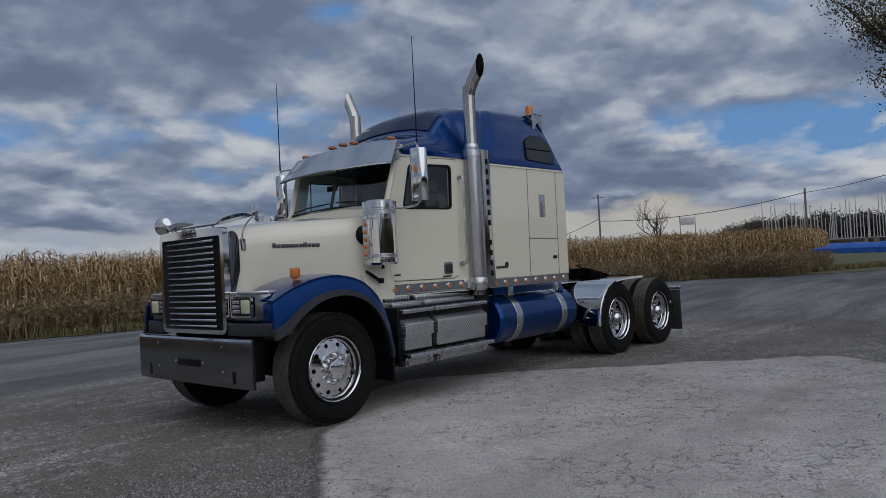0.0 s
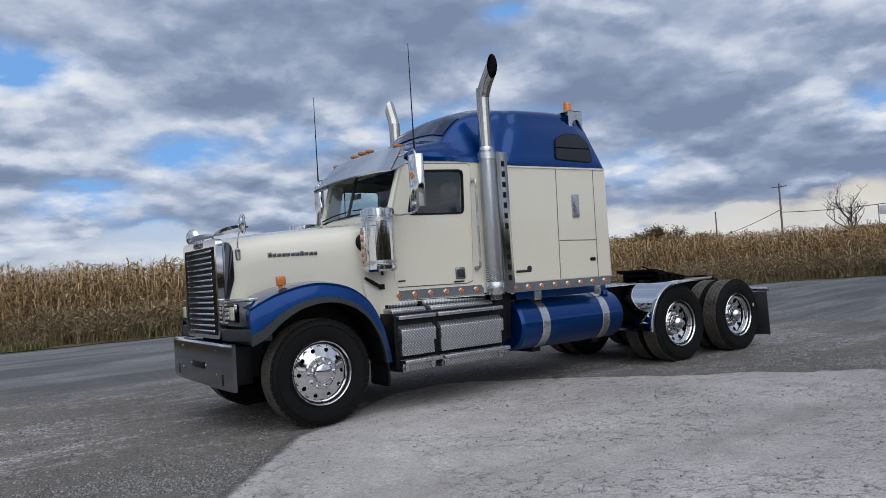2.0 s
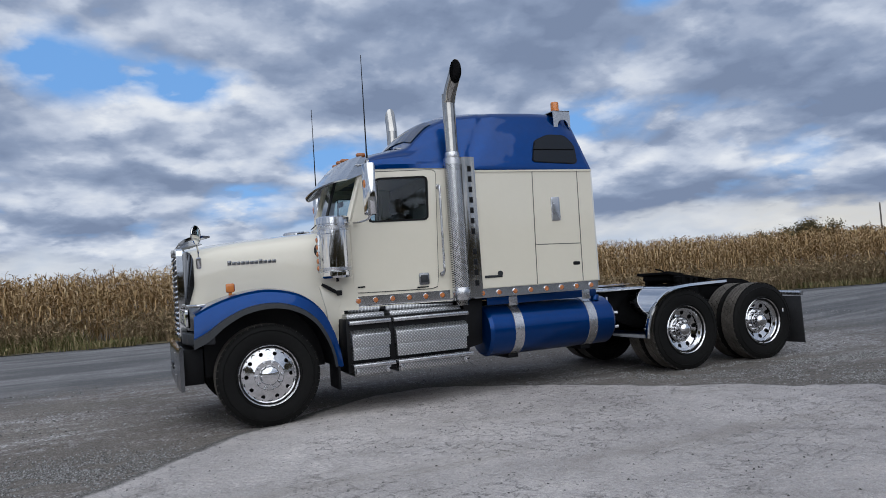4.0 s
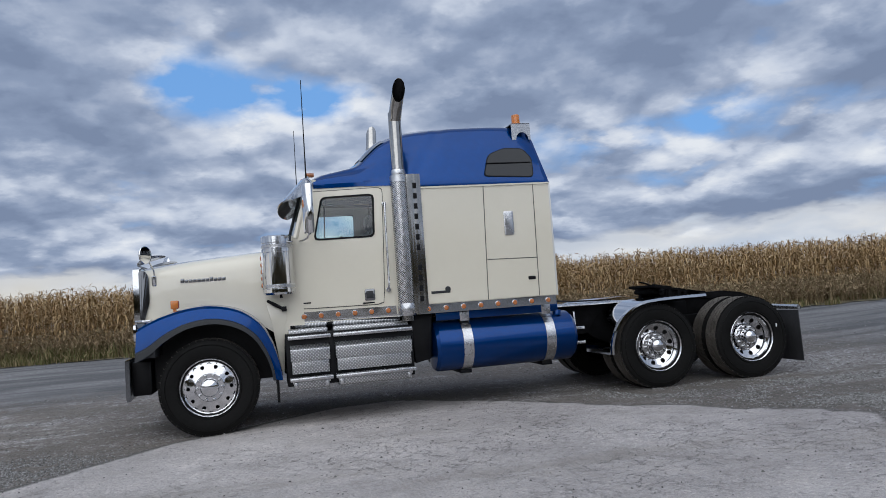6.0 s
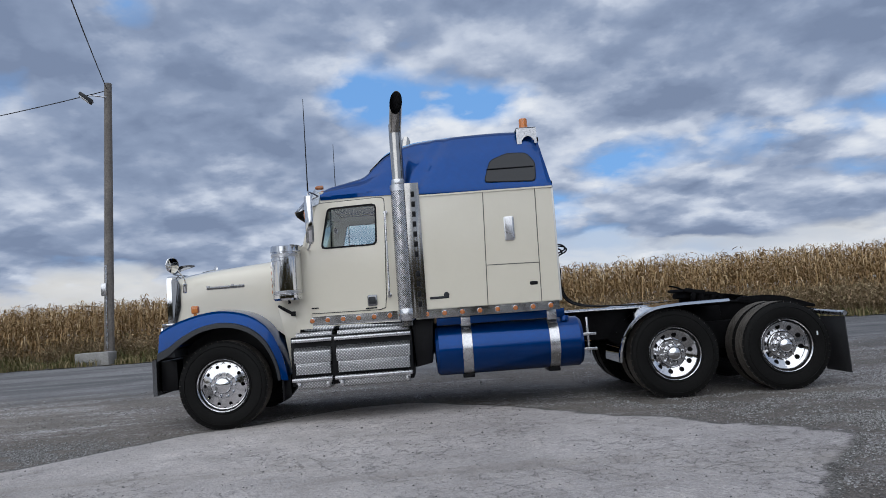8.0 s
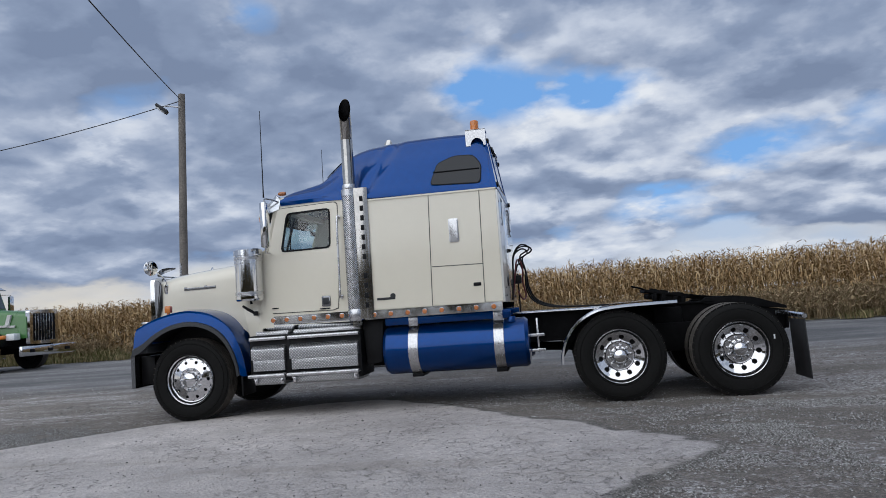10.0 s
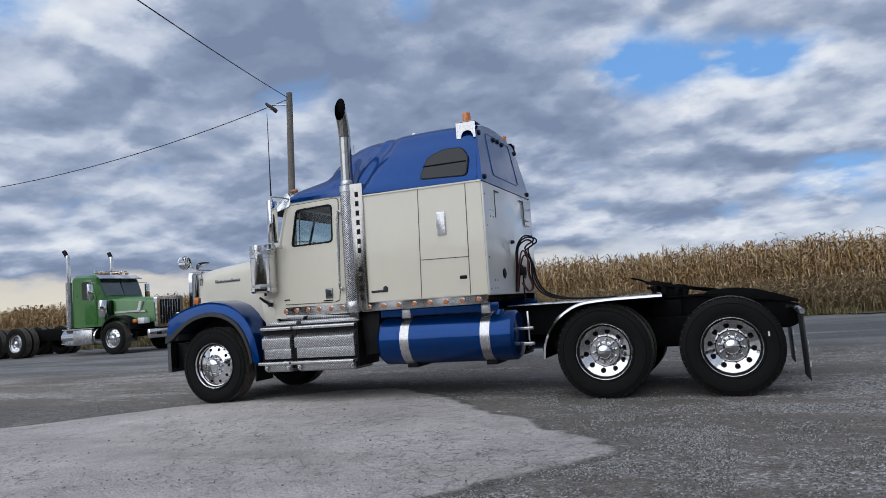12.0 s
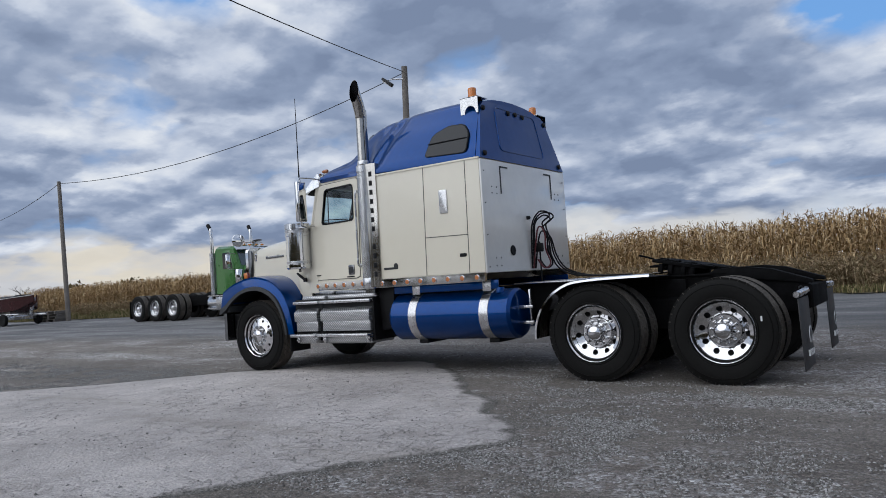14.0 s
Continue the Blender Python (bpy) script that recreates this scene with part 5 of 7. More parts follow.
    for x in (2.98, 4.07):
        bm = lathe(bmesh.new(), [(tr + 0.001, x), (tr + 0.007, x + 0.004), (tr + 0.007, x + 0.126), (tr + 0.001, x + 0.13)], (0, ty, tz), "x", 48)
        part("tank_strap", bm, STEEL, tank, "steel tank strap")
        bm = box(bmesh.new(), x - 0.01, x + 0.14, min(s * 0.48, s * 0.92), max(s * 0.48, s * 0.92), 0.395, 0.445, 0.01)
        part("tank_bracket", bm, BLACK, tank)
        bm = box(bmesh.new(), x + 0.005, x + 0.125, s * 1.02 - 0.004, s * 1.02 + 0.004, 1.05, 1.19, 0.002)
        part("strap_tab", bm, STEEL, tank)
    bm = lathe(bmesh.new(), [(0, 0.07), (0.05, 0.07), (0.055, 0.06), (0.055, 0.0)], (4.30, s * 0.98, 1.02), "z", 16)
    part("tank_cap", bm, BLUE, tank)
    # blue skirt between tank and sleeper
    bm = box(bmesh.new(), 2.68, 4.30, s * 1.01 - 0.012, s * 1.01 + 0.012, 1.075, 1.185, 0.004)
    part("tank_skirt", bm, BLUE, truck)

    # battery and tool boxes with steps, in diamond plate
    for x0, x1, nm in ((0.905, 1.355, "battery_box"), (1.425, 2.33, "tool_box")):
        bm = prism(bmesh.new(), [(s * u, v) for u, v in ((0.62, 0.60), (1.135, 0.60), (1.135, 0.76), (0.62, 0.76))], "x", x0 + 0.012, x1 - 0.012, 0.005)
        prism(bm, [(s * u, v) for u, v in ((0.62, 0.985), (0.985, 0.985), (0.985, 1.085), (0.965, 1.11), (0.62, 1.11))], "x", x0, x1, 0.005)
        bx = part(nm, bm, TREAD, truck, "diamond plate box with step")
        bm = prism(bmesh.new(), [(s * u, v) for u, v in ((0.62, 0.745), (1.165, 0.745), (1.17, 0.875), (1.155, 0.888), (1.0, 0.985), (0.62, 0.985))], "x", x0, x1, 0.005)
        lid = part("box_lid", bm, TREAD, bx, "slanting diamond plate lid")
        part("lid_edge", box(bmesh.new(), x0 + 0.004, x1 - 0.004, s * 1.16 - 0.014, s * 1.16 + 0.014, 0.874, 0.892, 0.004), STEEL, lid, "bright folded edge")
        for z0, z1, u, nm2 in ((0.995, 1.035, 1.10, "top_step"), (0.525, 0.562, 1.185, "lower_step")):
            bm = box(bmesh.new(), x0 - 0.02, x1 + 0.02, s * u - 0.065, s * u + 0.065, z0, z1, 0.006)
            for k in range(5):
                yy = s * (u - 0.05 + k * 0.025)
                box(bm, x0 - 0.015, x1 + 0.015, yy - 0.005, yy + 0.005, z1 - 0.002, z1 + 0.005)
            step = part(nm2, bm, STEEL, bx, "ribbed step edge")
            for xx in (x0 + 0.03, x1 - 0.03):
                b2 = box(bmesh.new(), xx - 0.02, xx + 0.02, min(s * 0.95, s * (u + 0.03)), max(s * 0.95, s * (u + 0.03)), z0 - 0.035, z0 + 0.004, 0.004)
                part("step_bracket", b2, STEEL, step)
        bm = prism(bmesh.new(), [(s * u, v) for u, v in ((0.62, 0.42), (1.10, 0.42), (1.12, 0.44), (1.12, 0.53), (0.62, 0.53))], "x", x0 + 0.02, x1 - 0.02, 0.005)
        part("box_foot", bm, TREAD, bx)
        for xx in (x0 + 0.05, x1 - 0.05):
            b2 = box(bmesh.new(), xx - 0.02, xx + 0.02, s * 1.135 - 0.02, s * 1.135 + 0.02, 0.44, 0.51, 0.004)
            lathe(b2, [(0, s * 0.03), (0.012, s * 0.026), (0.014, 0)], (xx, s * 1.15, 0.475), "y", 8)
            part("foot_bracket", b2, STEEL, bx)
    bm = box(bmesh.new(), 0.86, 2.36, min(s * 0.5, s * 1.09), max(s * 0.5, s * 0.97), 0.46, 1.06, 0.01)
    part("box_carrier", bm, BLACK, truck)
    # black block that darkens the recess between the two boxes
    bm = box(bmesh.new(), 1.36, 1.42, s * 1.05 - 0.05, s * 1.05 + 0.05, 0.46, 1.0, 0.004)
    part("box_hinge", bm, BLACK, truck)
    # black case between the boxes and the tank
    bm = prism(bmesh.new(), [(2.36, 1.17), (2.64, 1.17), (2.60, 0.62), (2.40, 0.58)], "y", min(s * 0.5, s * 0.98), max(s * 0.5, s * 0.98), 0.01)
    part("side_case", bm, BLACK, truck)

    # frame rail with its sloping tail, and brackets behind the tank
    bm = prism(bmesh.new(), [(-0.72, 0.72), (5.0, 0.72), (7.62, 0.66), (7.72, 0.70), (7.72, 0.935), (7.55, 0.97), (6.80, 1.09), (5.9, 1.10), (-0.72, 1.05)], "y", min(s * 0.40, s * 0.47), max(s * 0.40, s * 0.47), 0.008)
    part("frame_rail", bm, GREASE, truck)
    bm = bmesh.new()
    box(bm, 4.60, 4.625, s * 0.80 - 0.02, s * 0.80 + 0.02, 0.60, 1.04, 0.004)
    for z in (0.83, 0.64):
        box(bm, 4.51, 4.70, s * 0.90 - 0.02, s * 0.90 + 0.02, z - 0.018, z + 0.018, 0.004)
    part("fender_bracket", bm, STEEL, truck, "steel fender bracket")
    # chrome quarter fender over the first drive axle
    pts = curve([(4.885, 0, 0.47), (4.90, 0, 0.62), (4.97, 0, 0.80), (5.12, 0, 0.98), (5.34, 0, 1.10), (5.60, 0, 1.135), (5.9, 0, 1.145), (6.30, 0, 1.15)], 6)
    rings = []
    for i, p in enumerate(pts):
        d = (pts[min(i + 1, len(pts) - 1)] - pts[max(i - 1, 0)]).normalized()
        n = Vector((-d.z, 0, d.x))
        prof = [(0.50, 0.0), (1.20, 0.0), (1.25, 0.004), (1.268, -0.006), (1.27, -0.03), (1.262, -0.03), (1.25, -0.012), (0.50, -0.008)]
        rings.append([Vector((p.x, s * a, p.z)) + n * b for a, b in prof])
    part("rear_fender", loft(bmesh.new(), rings), CHROME, truck, "polished quarter fender", 40)
    bm = prism(bmesh.new(), [(4.92, 0.50), (4.915, 0.66), (4.985, 0.80), (5.13, 0.97), (5.25, 1.05), (5.2, 0.9), (5.05, 0.7)], "y", s * 0.52, s * 0.535)
    part("fender_inner", bm, BLACK, truck)

    # mud flap with hanger and tail lamp
    bm = box(bmesh.new(), 7.70, 7.712, min(s * 0.66, s * 1.24), max(s * 0.66, s * 1.24), 0.14, 0.83, 0.003)
    for v in bm.verts:
        v.co.x += (0.83 - v.co.z) * 0.025
    flap = part("mud_flap", bm, material("flap_rubber", (0.03, 0.03, 0.032), 0.55, grain=0.3, stain=0.4), truck, "black rubber mud flap with plain marks")
    bm = lathe(bmesh.new(), [(0.06, 0.0), (0.085, 0.0), (0.085, 0.004), (0.06, 0.004)], (7.748, s * 0.95, 0.47), "x", 20)
    for k in range(4):
        box(bm, 7.738 + 0.004 * k, 7.756, s * 0.95 - 0.14 + 0.075 * k, s * 0.95 - 0.085 + 0.075 * k, 0.27, 0.33)
    part("flap_marks", bm, LENS, flap, "white marks as plain shapes")
    bm = tube(bmesh.new(), curve([(7.62, s * 0.46, 0.90), (7.68, s * 0.56, 0.895), (7.70, s * 0.70, 0.885)], 4), 0.03, 10)
    tube(bm, [(7.70, s * 0.68, 0.885), (7.70, s * 1.27, 0.87)], 0.033, 16, False)
    tube(bm, [(7.70, s * 1.268, 0.87), (7.70, s * 1.10, 0.875)], 0.028, 16)
    part("flap_hanger", bm, STEEL, truck, "bright flap hanger bar")

    for x, z in ((6.18, 0.98), (6.19, 0.90), (6.36, 0.98), (6.36, 0.90)):
        part("frame_bolt", lathe(bmesh.new(), [(0, s * 0.022), (0.012, s * 0.018), (0.015, 0)], (x, s * 0.47, z), "y", 8), STEEL, truck)
    part("frame_tag", box(bmesh.new(), 6.20, 6.30, min(s * 0.468, s * 0.476), max(s * 0.468, s * 0.476), 0.745, 0.79, 0.002), STEEL, truck, "small bright plate on the frame")

# frame cross members, deck plate, engine and axles
bm = bmesh.new()
for x in (-0.6, 2.5, 4.7, 5.3, 6.9, 7.66):
    box(bm, x - 0.05, x + 0.05, -0.40, 0.40, 0.74, 0.93, 0.006)
part("cross_members", bm, GREASE, truck)
bm = box(bmesh.new(), -0.70, 0.95, -0.50, 0.50, 0.62, 1.30, 0.03)
box(bm, 0.9, 2.4, -0.40, 0.40, 0.55, 1.15, 0.03)
tube(bm, [(2.4, 0, 0.75), (5.3, 0, 0.60)], 0.06, 12)
part("engine_block", bm, GREASE, truck)
bm = box(bmesh.new(), 4.30, 5.72, -0.62, 0.62, 1.105, 1.12, 0.004)
part("deck_plate", bm, STEEL, truck, "aluminium deck plate")
bm = bmesh.new()
tube(bm, [(0, -1.0, 0.50), (0, -0.7, 0.46), (0, 0.7, 0.46), (0, 1.0, 0.50)], 0.06, 10)
for x in (5.59, 6.98):
    rear_axle = tube(bmesh.new(), [(x, -1.1, 0.53), (x, 1.1, 0.53)], 0.085, 12)
    lathe(rear_axle, [(0, -0.25), (0.16, -0.2), (0.22, 0), (0.16, 0.22), (0, 0.26)], (x, 0, 0.56), "x", 18)
    part("axle", rear_axle, GREASE, truck)
part("axle", bm, GREASE, truck)
for s in (-1, 1):
    bm = box(bmesh.new(), 5.9, 6.66, s * 0.44 - 0.12, s * 0.44 + 0.12, 0.50, 0.86, 0.03)
    tube(bm, [(5.40, s * 0.5, 0.47), (6.28, s * 0.5, 0.62), (7.16, s * 0.5, 0.47)], 0.06, 8)
    box(bm, 6.10, 6.46, s * 0.43 - 0.10, s * 0.43 + 0.10, 0.80, 1.06, 0.02)
    part("suspension", bm, GREASE, truck)
    bm = box(bmesh.new(), -0.65, 0.70, s * 0.45 - 0.05, s * 0.45 + 0.05, 0.55, 0.62, 0.01)
    part("leaf_spring", bm, GREASE, truck)
# tail ramps and rear plate
for s in (-1, 1):
    bm = prism(bmesh.new(), [(6.70, 1.095), (6.78, 1.15), (7.10, 1.155), (7.35, 1.12), (7.74, 0.985), (7.74, 0.95), (6.75, 1.07)], "y", min(s * 0.36, s * 0.50), max(s * 0.36, s * 0.50), 0.006)
    part("tail_ramp", bm, GREASE, truck)
bm = box(bmesh.new(), 7.715, 7.74, -0.52, 0.52, 0.70, 0.93, 0.006)
tail = part("tail_plate", bm, GREASE, truck)

# fifth wheel
bm = bmesh.new()
outline = rounded([(-0.48, 0.42), (-0.50, -0.42), (0.05, -0.46), (0.60, -0.24), (0.62, -0.12), (0.12, -0.05), (0.12, 0.05), (0.62, 0.12), (0.60, 0.24), (0.05, 0.46)], 0.05, 3)
prism(bm, outline, "z", -0.018, 0.018, 0.006)
box(bm, -0.25, 0.10, -0.42, -0.32, -0.20, -0.02, 0.01)
box(bm, -0.25, 0.10, 0.32, 0.42, -0.20, -0.02, 0.01)
box(bm, -0.42, -0.1, -0.30, 0.30, -0.10, -0.03, 0.02)
tube(bm, [(-0.36, -0.40, -0.05), (-0.42, -0.62, -0.06)], 0.015, 8)
tube(bm, [(-0.42, -0.30, 0.0), (-0.60, -0.34, 0.03), (-0.72, -0.33, 0.035)], 0.012, 6)
rng = random.Random(14)
for k in range(16):
    u, w = rng.uniform(-0.46, 0.50), rng.uniform(-0.40, -0.24)
    d = rng.uniform(0.02, 0.05)
    box(bm, u - d * 1.5, u + d * 1.5, w - d, w + d, 0.012, 0.02 + rng.uniform(0.004, 0.022), 0.004)
for u in (-0.34, -0.20, -0.02, 0.10):
    box(bm, u - 0.03, u + 0.03, -0.47, -0.40, -0.12, -0.02, 0.006)
fifth = part("fifth_wheel", bm, GREASE, truck, "black greased fifth wheel plate, tilted back")
fifth.matrix_basis = pose(6.44, 0, 1.215, 0, 11, 0) @ Matrix.Diagonal((0.82, 0.95, 1, 1))
bm = box(bmesh.new(), 5.7, 6.9, -0.50, 0.50, 1.085, 1.105, 0.004)
part("fifth_wheel_base", bm, GREASE, truck)

# air hoses looped over a holder behind the sleeper
RED_RUBBER = material("red_hose", (0.09, 0.012, 0.015), 0.5, grain=0.2, grain_scale=30)
for k, (x, y, top) in enumerate([(4.52, -0.02, 2.05), (4.55, 0.03, 2.03), (4.49, 0.06, 2.00)]):
    bm = tube(bmesh.new(), curve([(4.28, y - 0.02, 1.30), (4.31, y - 0.05, 1.62), (4.33, y - 0.04, 1.90), (4.42, y - 0.01, top), (x, y + 0.02, top), (x + 0.03, y + 0.05, top - 0.06), (x - 0.10, y + 0.08, top - 0.15), (4.48, y + 0.12, 1.70), (4.47 + 0.02 * k, y + 0.20, 1.46), (4.56 + 0.03 * k, y + 0.26, 1.27), (4.80 + 0.05 * k, y + 0.28, 1.17), (5.25, y + 0.22, 1.145), (5.60, y + 0.10, 1.14)], 7), 0.011, 8)
    part("air_hose", bm, BLACK, truck, "black air hose looped behind the sleeper")
for k, (y, z) in enumerate([(0.0, 1.86), (0.06, 1.80)]):
    bm = tube(bmesh.new(), curve([(4.28, y, 1.30), (4.32, y, 1.55), (4.36, y + 0.02, z - 0.05), (4.40, y + 0.05, z), (4.44, y + 0.08, z - 0.10), (4.43, y + 0.10, 1.55), (4.46, y + 0.16, 1.36), (4.42, y + 0.05, 1.30), (4.36, y - 0.02, 1.42)], 7), 0.011, 8)
    part("supply_hose", bm, BLACK if k else RED_RUBBER, truck, "thin air supply hose")
bm = tube(bmesh.new(), [(4.37, 0.04, 1.12), (4.37, 0.04, 1.66)], 0.012, 8)
box(bm, 4.30, 4.42, 0.01, 0.07, 1.52, 1.64, 0.015)
part("hose_holder", bm, BLACK, truck)
bm = lathe(bmesh.new(), [(0, 0.05), (0.022, 0.04), (0.028, 0.0)], (4.262, -0.06, 1.99), "x", 12)
part("hose_clip", bm, BLACK, truck)


# the body widens from tail to nose about the frame, which stands a little turned in the yard
SKEW = 0.0244
STRAIGHT = ("frame_rail", "cross_members", "axle", "engine_block", "deck_plate", "suspension", "leaf_spring", "tail_ramp")


def flare(x, y):
    return y + (1 if y >= 0 else -1) * (4.2 - x) * SKEW * min(1.0, abs(y) / 0.4)


def widen(ob):
    m = ob.matrix_basis
    if (m.translation.length > 1e-6) or ob.data is None:
        p = m.translation
        ob.location = (p.x, flare(p.x, p.y), p.z) if (p.x or p.z) and p.x > -2 else p
        return
    xs = [v.co.x for v in ob.data.vertices]
    if min(xs) > 4.6 or ob.name.split(".")[0] in STRAIGHT:
        return
    for v in ob.data.vertices:
        v.co.y = flare(v.co.x, v.co.y)


for ob in list(truck.children):
    widen(ob)
    for sub in ob.children:
        if ob.matrix_basis.translation.length < 1e-6:
            widen(sub)
truck.matrix_basis = Matrix.Translation((4.2, 0, 0)) @ Matrix.Rotation(-math.atan(SKEW), 4, "Z") @ Matrix.Translation((-4.2, 0, 0))


# ---- wheels ----
def holed_ring(bm, r0, r1, y_of, count, hole_r, hole_at, depth):
    """A wheel disc between two radii with round hand holes; y_of(r) is its dish."""
    per = 20
    for k in range(count):
        a0 = 2 * math.pi * k / count
        half = math.pi / count
        inner, outer, deep = [], [], []
        for j in range(per):
            t = 2 * math.pi * j / per
            du, dr = math.cos(t), math.sin(t)
            inner.append((du * hole_r / hole_at, dr * hole_r + hole_at))
            lim = min(half * hole_at / abs(du) if abs(du) > 1e-6 else 9, ((r1 - hole_at) / dr if dr > 0 else (r0 - hole_at) / dr) if abs(dr) > 1e-6 else 9)
            outer.append((du * lim / hole_at, dr * lim + hole_at))
        # the sector's own corners
        place = lambda th, r, d=0: (r * math.cos(a0 + th), y_of(r) + d, r * math.sin(a0 + th))
        vi = [bm.verts.new(place(*p)) for p in inner]
        vo = [bm.verts.new(place(*p)) for p in outer]
        vd = [bm.verts.new(place(*p, depth)) for p in inner]
        for j in range(per):
            n = (j + 1) % per
            (ta, ra), (tb, rb) = outer[j], outer[n]
            on_side = lambda t: abs(abs(t) - half) < 1e-6
            if on_side(ta) != on_side(tb):
                tc = ta if on_side(ta) else tb
                rc = rb if on_side(ta) else ra
                c = bm.verts.new(place(tc, rc))
                bm.faces.new((vi[j], vi[n], vo[n], c, vo[j]))
            else:
                bm.faces.new((vi[j], vi[n], vo[n], vo[j]))
            bm.faces.new((vi[j], vd[j], vd[n], vi[n]))
    return bm


DUSTY = material("dusty_tread", (0.125, 0.112, 0.097), 0.9, spec=0.15, grain=0.3, grain_scale=40, stain=0.4, stain_scale=4)


def tyre_mesh(width, rows, blocks, R=0.535):
    w = width / 2
    bm = lathe(bmesh.new(), [(0.285, -w * 0.72), (0.30, -w * 0.86), (0.36, -w * 1.0), (0.44, -w * 1.02), (0.49, -w * 0.96), (0.512, -w * 0.88), (0.518, -w * 0.75), (0.520, 0), (0.518, w * 0.75), (0.512, w * 0.88), (0.49, w * 0.96), (0.44, w * 1.02), (0.36, w * 1.0), (0.30, w * 0.86), (0.285, w * 0.72)], seg=56)
    rng = random.Random(4)
    step = 2 * 0.86 * w / rows
    for r in range(rows):
        y0 = -0.86 * w + step * r
        for k in range(blocks):
            a = 2 * math.pi * (k + 0.5 * (r % 2)) / blocks
            da = math.pi / blocks * 0.90
            sk = 0.25 * da
            v = []
            for rad in (0.512, R):
                for th, yy in ((a - da + sk, y0 + 0.005), (a + da + sk, y0 + 0.005), (a + da - sk, y0 + step - 0.005), (a - da - sk, y0 + step - 0.005)):
                    v.append(bm.verts.new((rad * math.cos(th), yy, rad * math.sin(th))))
            for f in ((4, 5, 6, 7), (0, 1, 5, 4), (1, 2, 6, 5), (2, 3, 7, 6), (3, 0, 4, 7)):
                flank = (r == 0 and f == (0, 1, 5, 4)) or (r == rows - 1 and f == (2, 3, 7, 6))
                bm.faces.new([v[i] for i in f]).material_index = 0 if flank else 1
    # ribs on the sidewall
    for sgn in (-1, 1):
        for rad in (0.335, 0.465):
            lathe(bm, [(rad - 0.006, sgn * w * 0.98), (rad, sgn * w * 1.045), (rad + 0.006, sgn * w * 0.98)], seg=56)
    return finish(bm, [RUBBER, DUSTY], "tyre", 30)


STEER_TYRE = tyre_mesh(0.30, 5, 44)
DRIVE_TYRE = tyre_mesh(0.27, 4, 40)
POLISHED = material("polished_aluminium", (0.70, 0.70, 0.71), 0.07, metal=1.0, grain=0.08, grain_scale=30, stain=0.08, stain_scale=7)
# near-black colour for the shade behind the wheel's hand holes
HOLE_SHADE = material("dark_brake_steel", (0.01, 0.01, 0.01), 0.9)


def rim_lip(bm, y, sgn):
    lathe(bm, [(0.24, y + sgn * 0.05), (0.272, y + sgn * 0.038), (0.284, y + sgn * 0.016), (0.292, y + sgn * 0.004), (0.298, y - sgn * 0.013), (0.304, y - sgn * 0.018), (0.310, y - sgn * 0.012), (0.309, y + sgn * 0.01), (0.285, y + sgn * 0.05), (0.275, y + sgn * 0.2)], seg=56)


# front: disc bulging outwards; built facing -y
bm = bmesh.new()
rim_lip(bm, -0.130, 1)
holed_ring(bm, 0.165, 0.265, lambda r: -0.115 + (r - 0.165) * 0.25, 10, 0.021, 0.222, 0.03)
lathe(bm, [(0.265, -0.09), (0.272, -0.088), (0.278, -0.10)], seg=40)
lathe(bm, [(0.165, -0.115), (0.15, -0.12), (0.145, -0.11), (0.10, -0.11), (0.098, -0.155), (0.085, -0.175), (0.04, -0.19), (0, -0.192)], seg=36)
FRONT_RIM = finish(bm, POLISHED, "rim", 35)
NUT = finish(lathe(bmesh.new(), [(0.019, 0), (0.019, -0.034), (0.012, -0.048), (0, -0.05)], (0, 0, 0), "y", 8), CHROME, "wheel_nut", 30)
HUB_BOLT = finish(lathe(bmesh.new(), [(0.010, 0), (0.010, -0.018), (0, -0.024)], (0, 0, 0), "y", 6), CHROME, "hub_bolt", 30)
FRONT_NUTS = [(NUT, 0.137, -0.11, 10), (HUB_BOLT, 0.086, -0.155, 8)]
# rear: deep dish, disc well inside the rim
bm = bmesh.new()
rim_lip(bm, -0.115, 1)
lathe(bm, [(0.278, -0.085), (0.272, -0.055), (0.264, -0.05), (0.262, -0.03), (0.258, -0.025)], seg=48)
holed_ring(bm, 0.165, 0.258, lambda r: 0.012 - (r - 0.165) * 0.4, 10, 0.029, 0.216, 0.03)
lathe(bm, [(0.165, 0.012), (0.162, -0.01), (0.155, -0.015), (0.108, -0.015), (0.104, -0.03), (0.096, -0.035), (0.094, -0.075), (0.086, -0.105), (0.068, -0.13), (0.04, -0.146), (0, -0.152)], seg=40)
REAR_RIM = finish(bm, POLISHED, "rim", 35)
REAR_NUTS = [(NUT, 0.132, -0.013, 10)]
# flat disc behind the rim that paints the shade seen through its holes
HOLE_BACK = finish(lathe(bmesh.new(), [(0, 0.045), (0.27, 0.045)], seg=32), HOLE_SHADE, "wheel_well")


def wheel(name, at, tyres, rim, nuts, tyre, label):
    hub = new(name)
    hub.parent, hub.matrix_basis = truck, at
    hub["label"] = label
    for y in tyres:
        t = new("tyre", tyre)
        t.parent, t.location, t.scale = hub, (0, y, 0), (1.028, 1.0, 1.028)
    for me, rad, y, count in nuts:
        for k in range(count):
            o = new(me.name, me)
            a = 2 * math.pi * k / count
            o.parent, o.location = hub, (rad * math.cos(a), y, rad * math.sin(a))
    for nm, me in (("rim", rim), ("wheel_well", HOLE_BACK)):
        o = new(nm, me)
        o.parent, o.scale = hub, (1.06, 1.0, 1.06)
    return hub


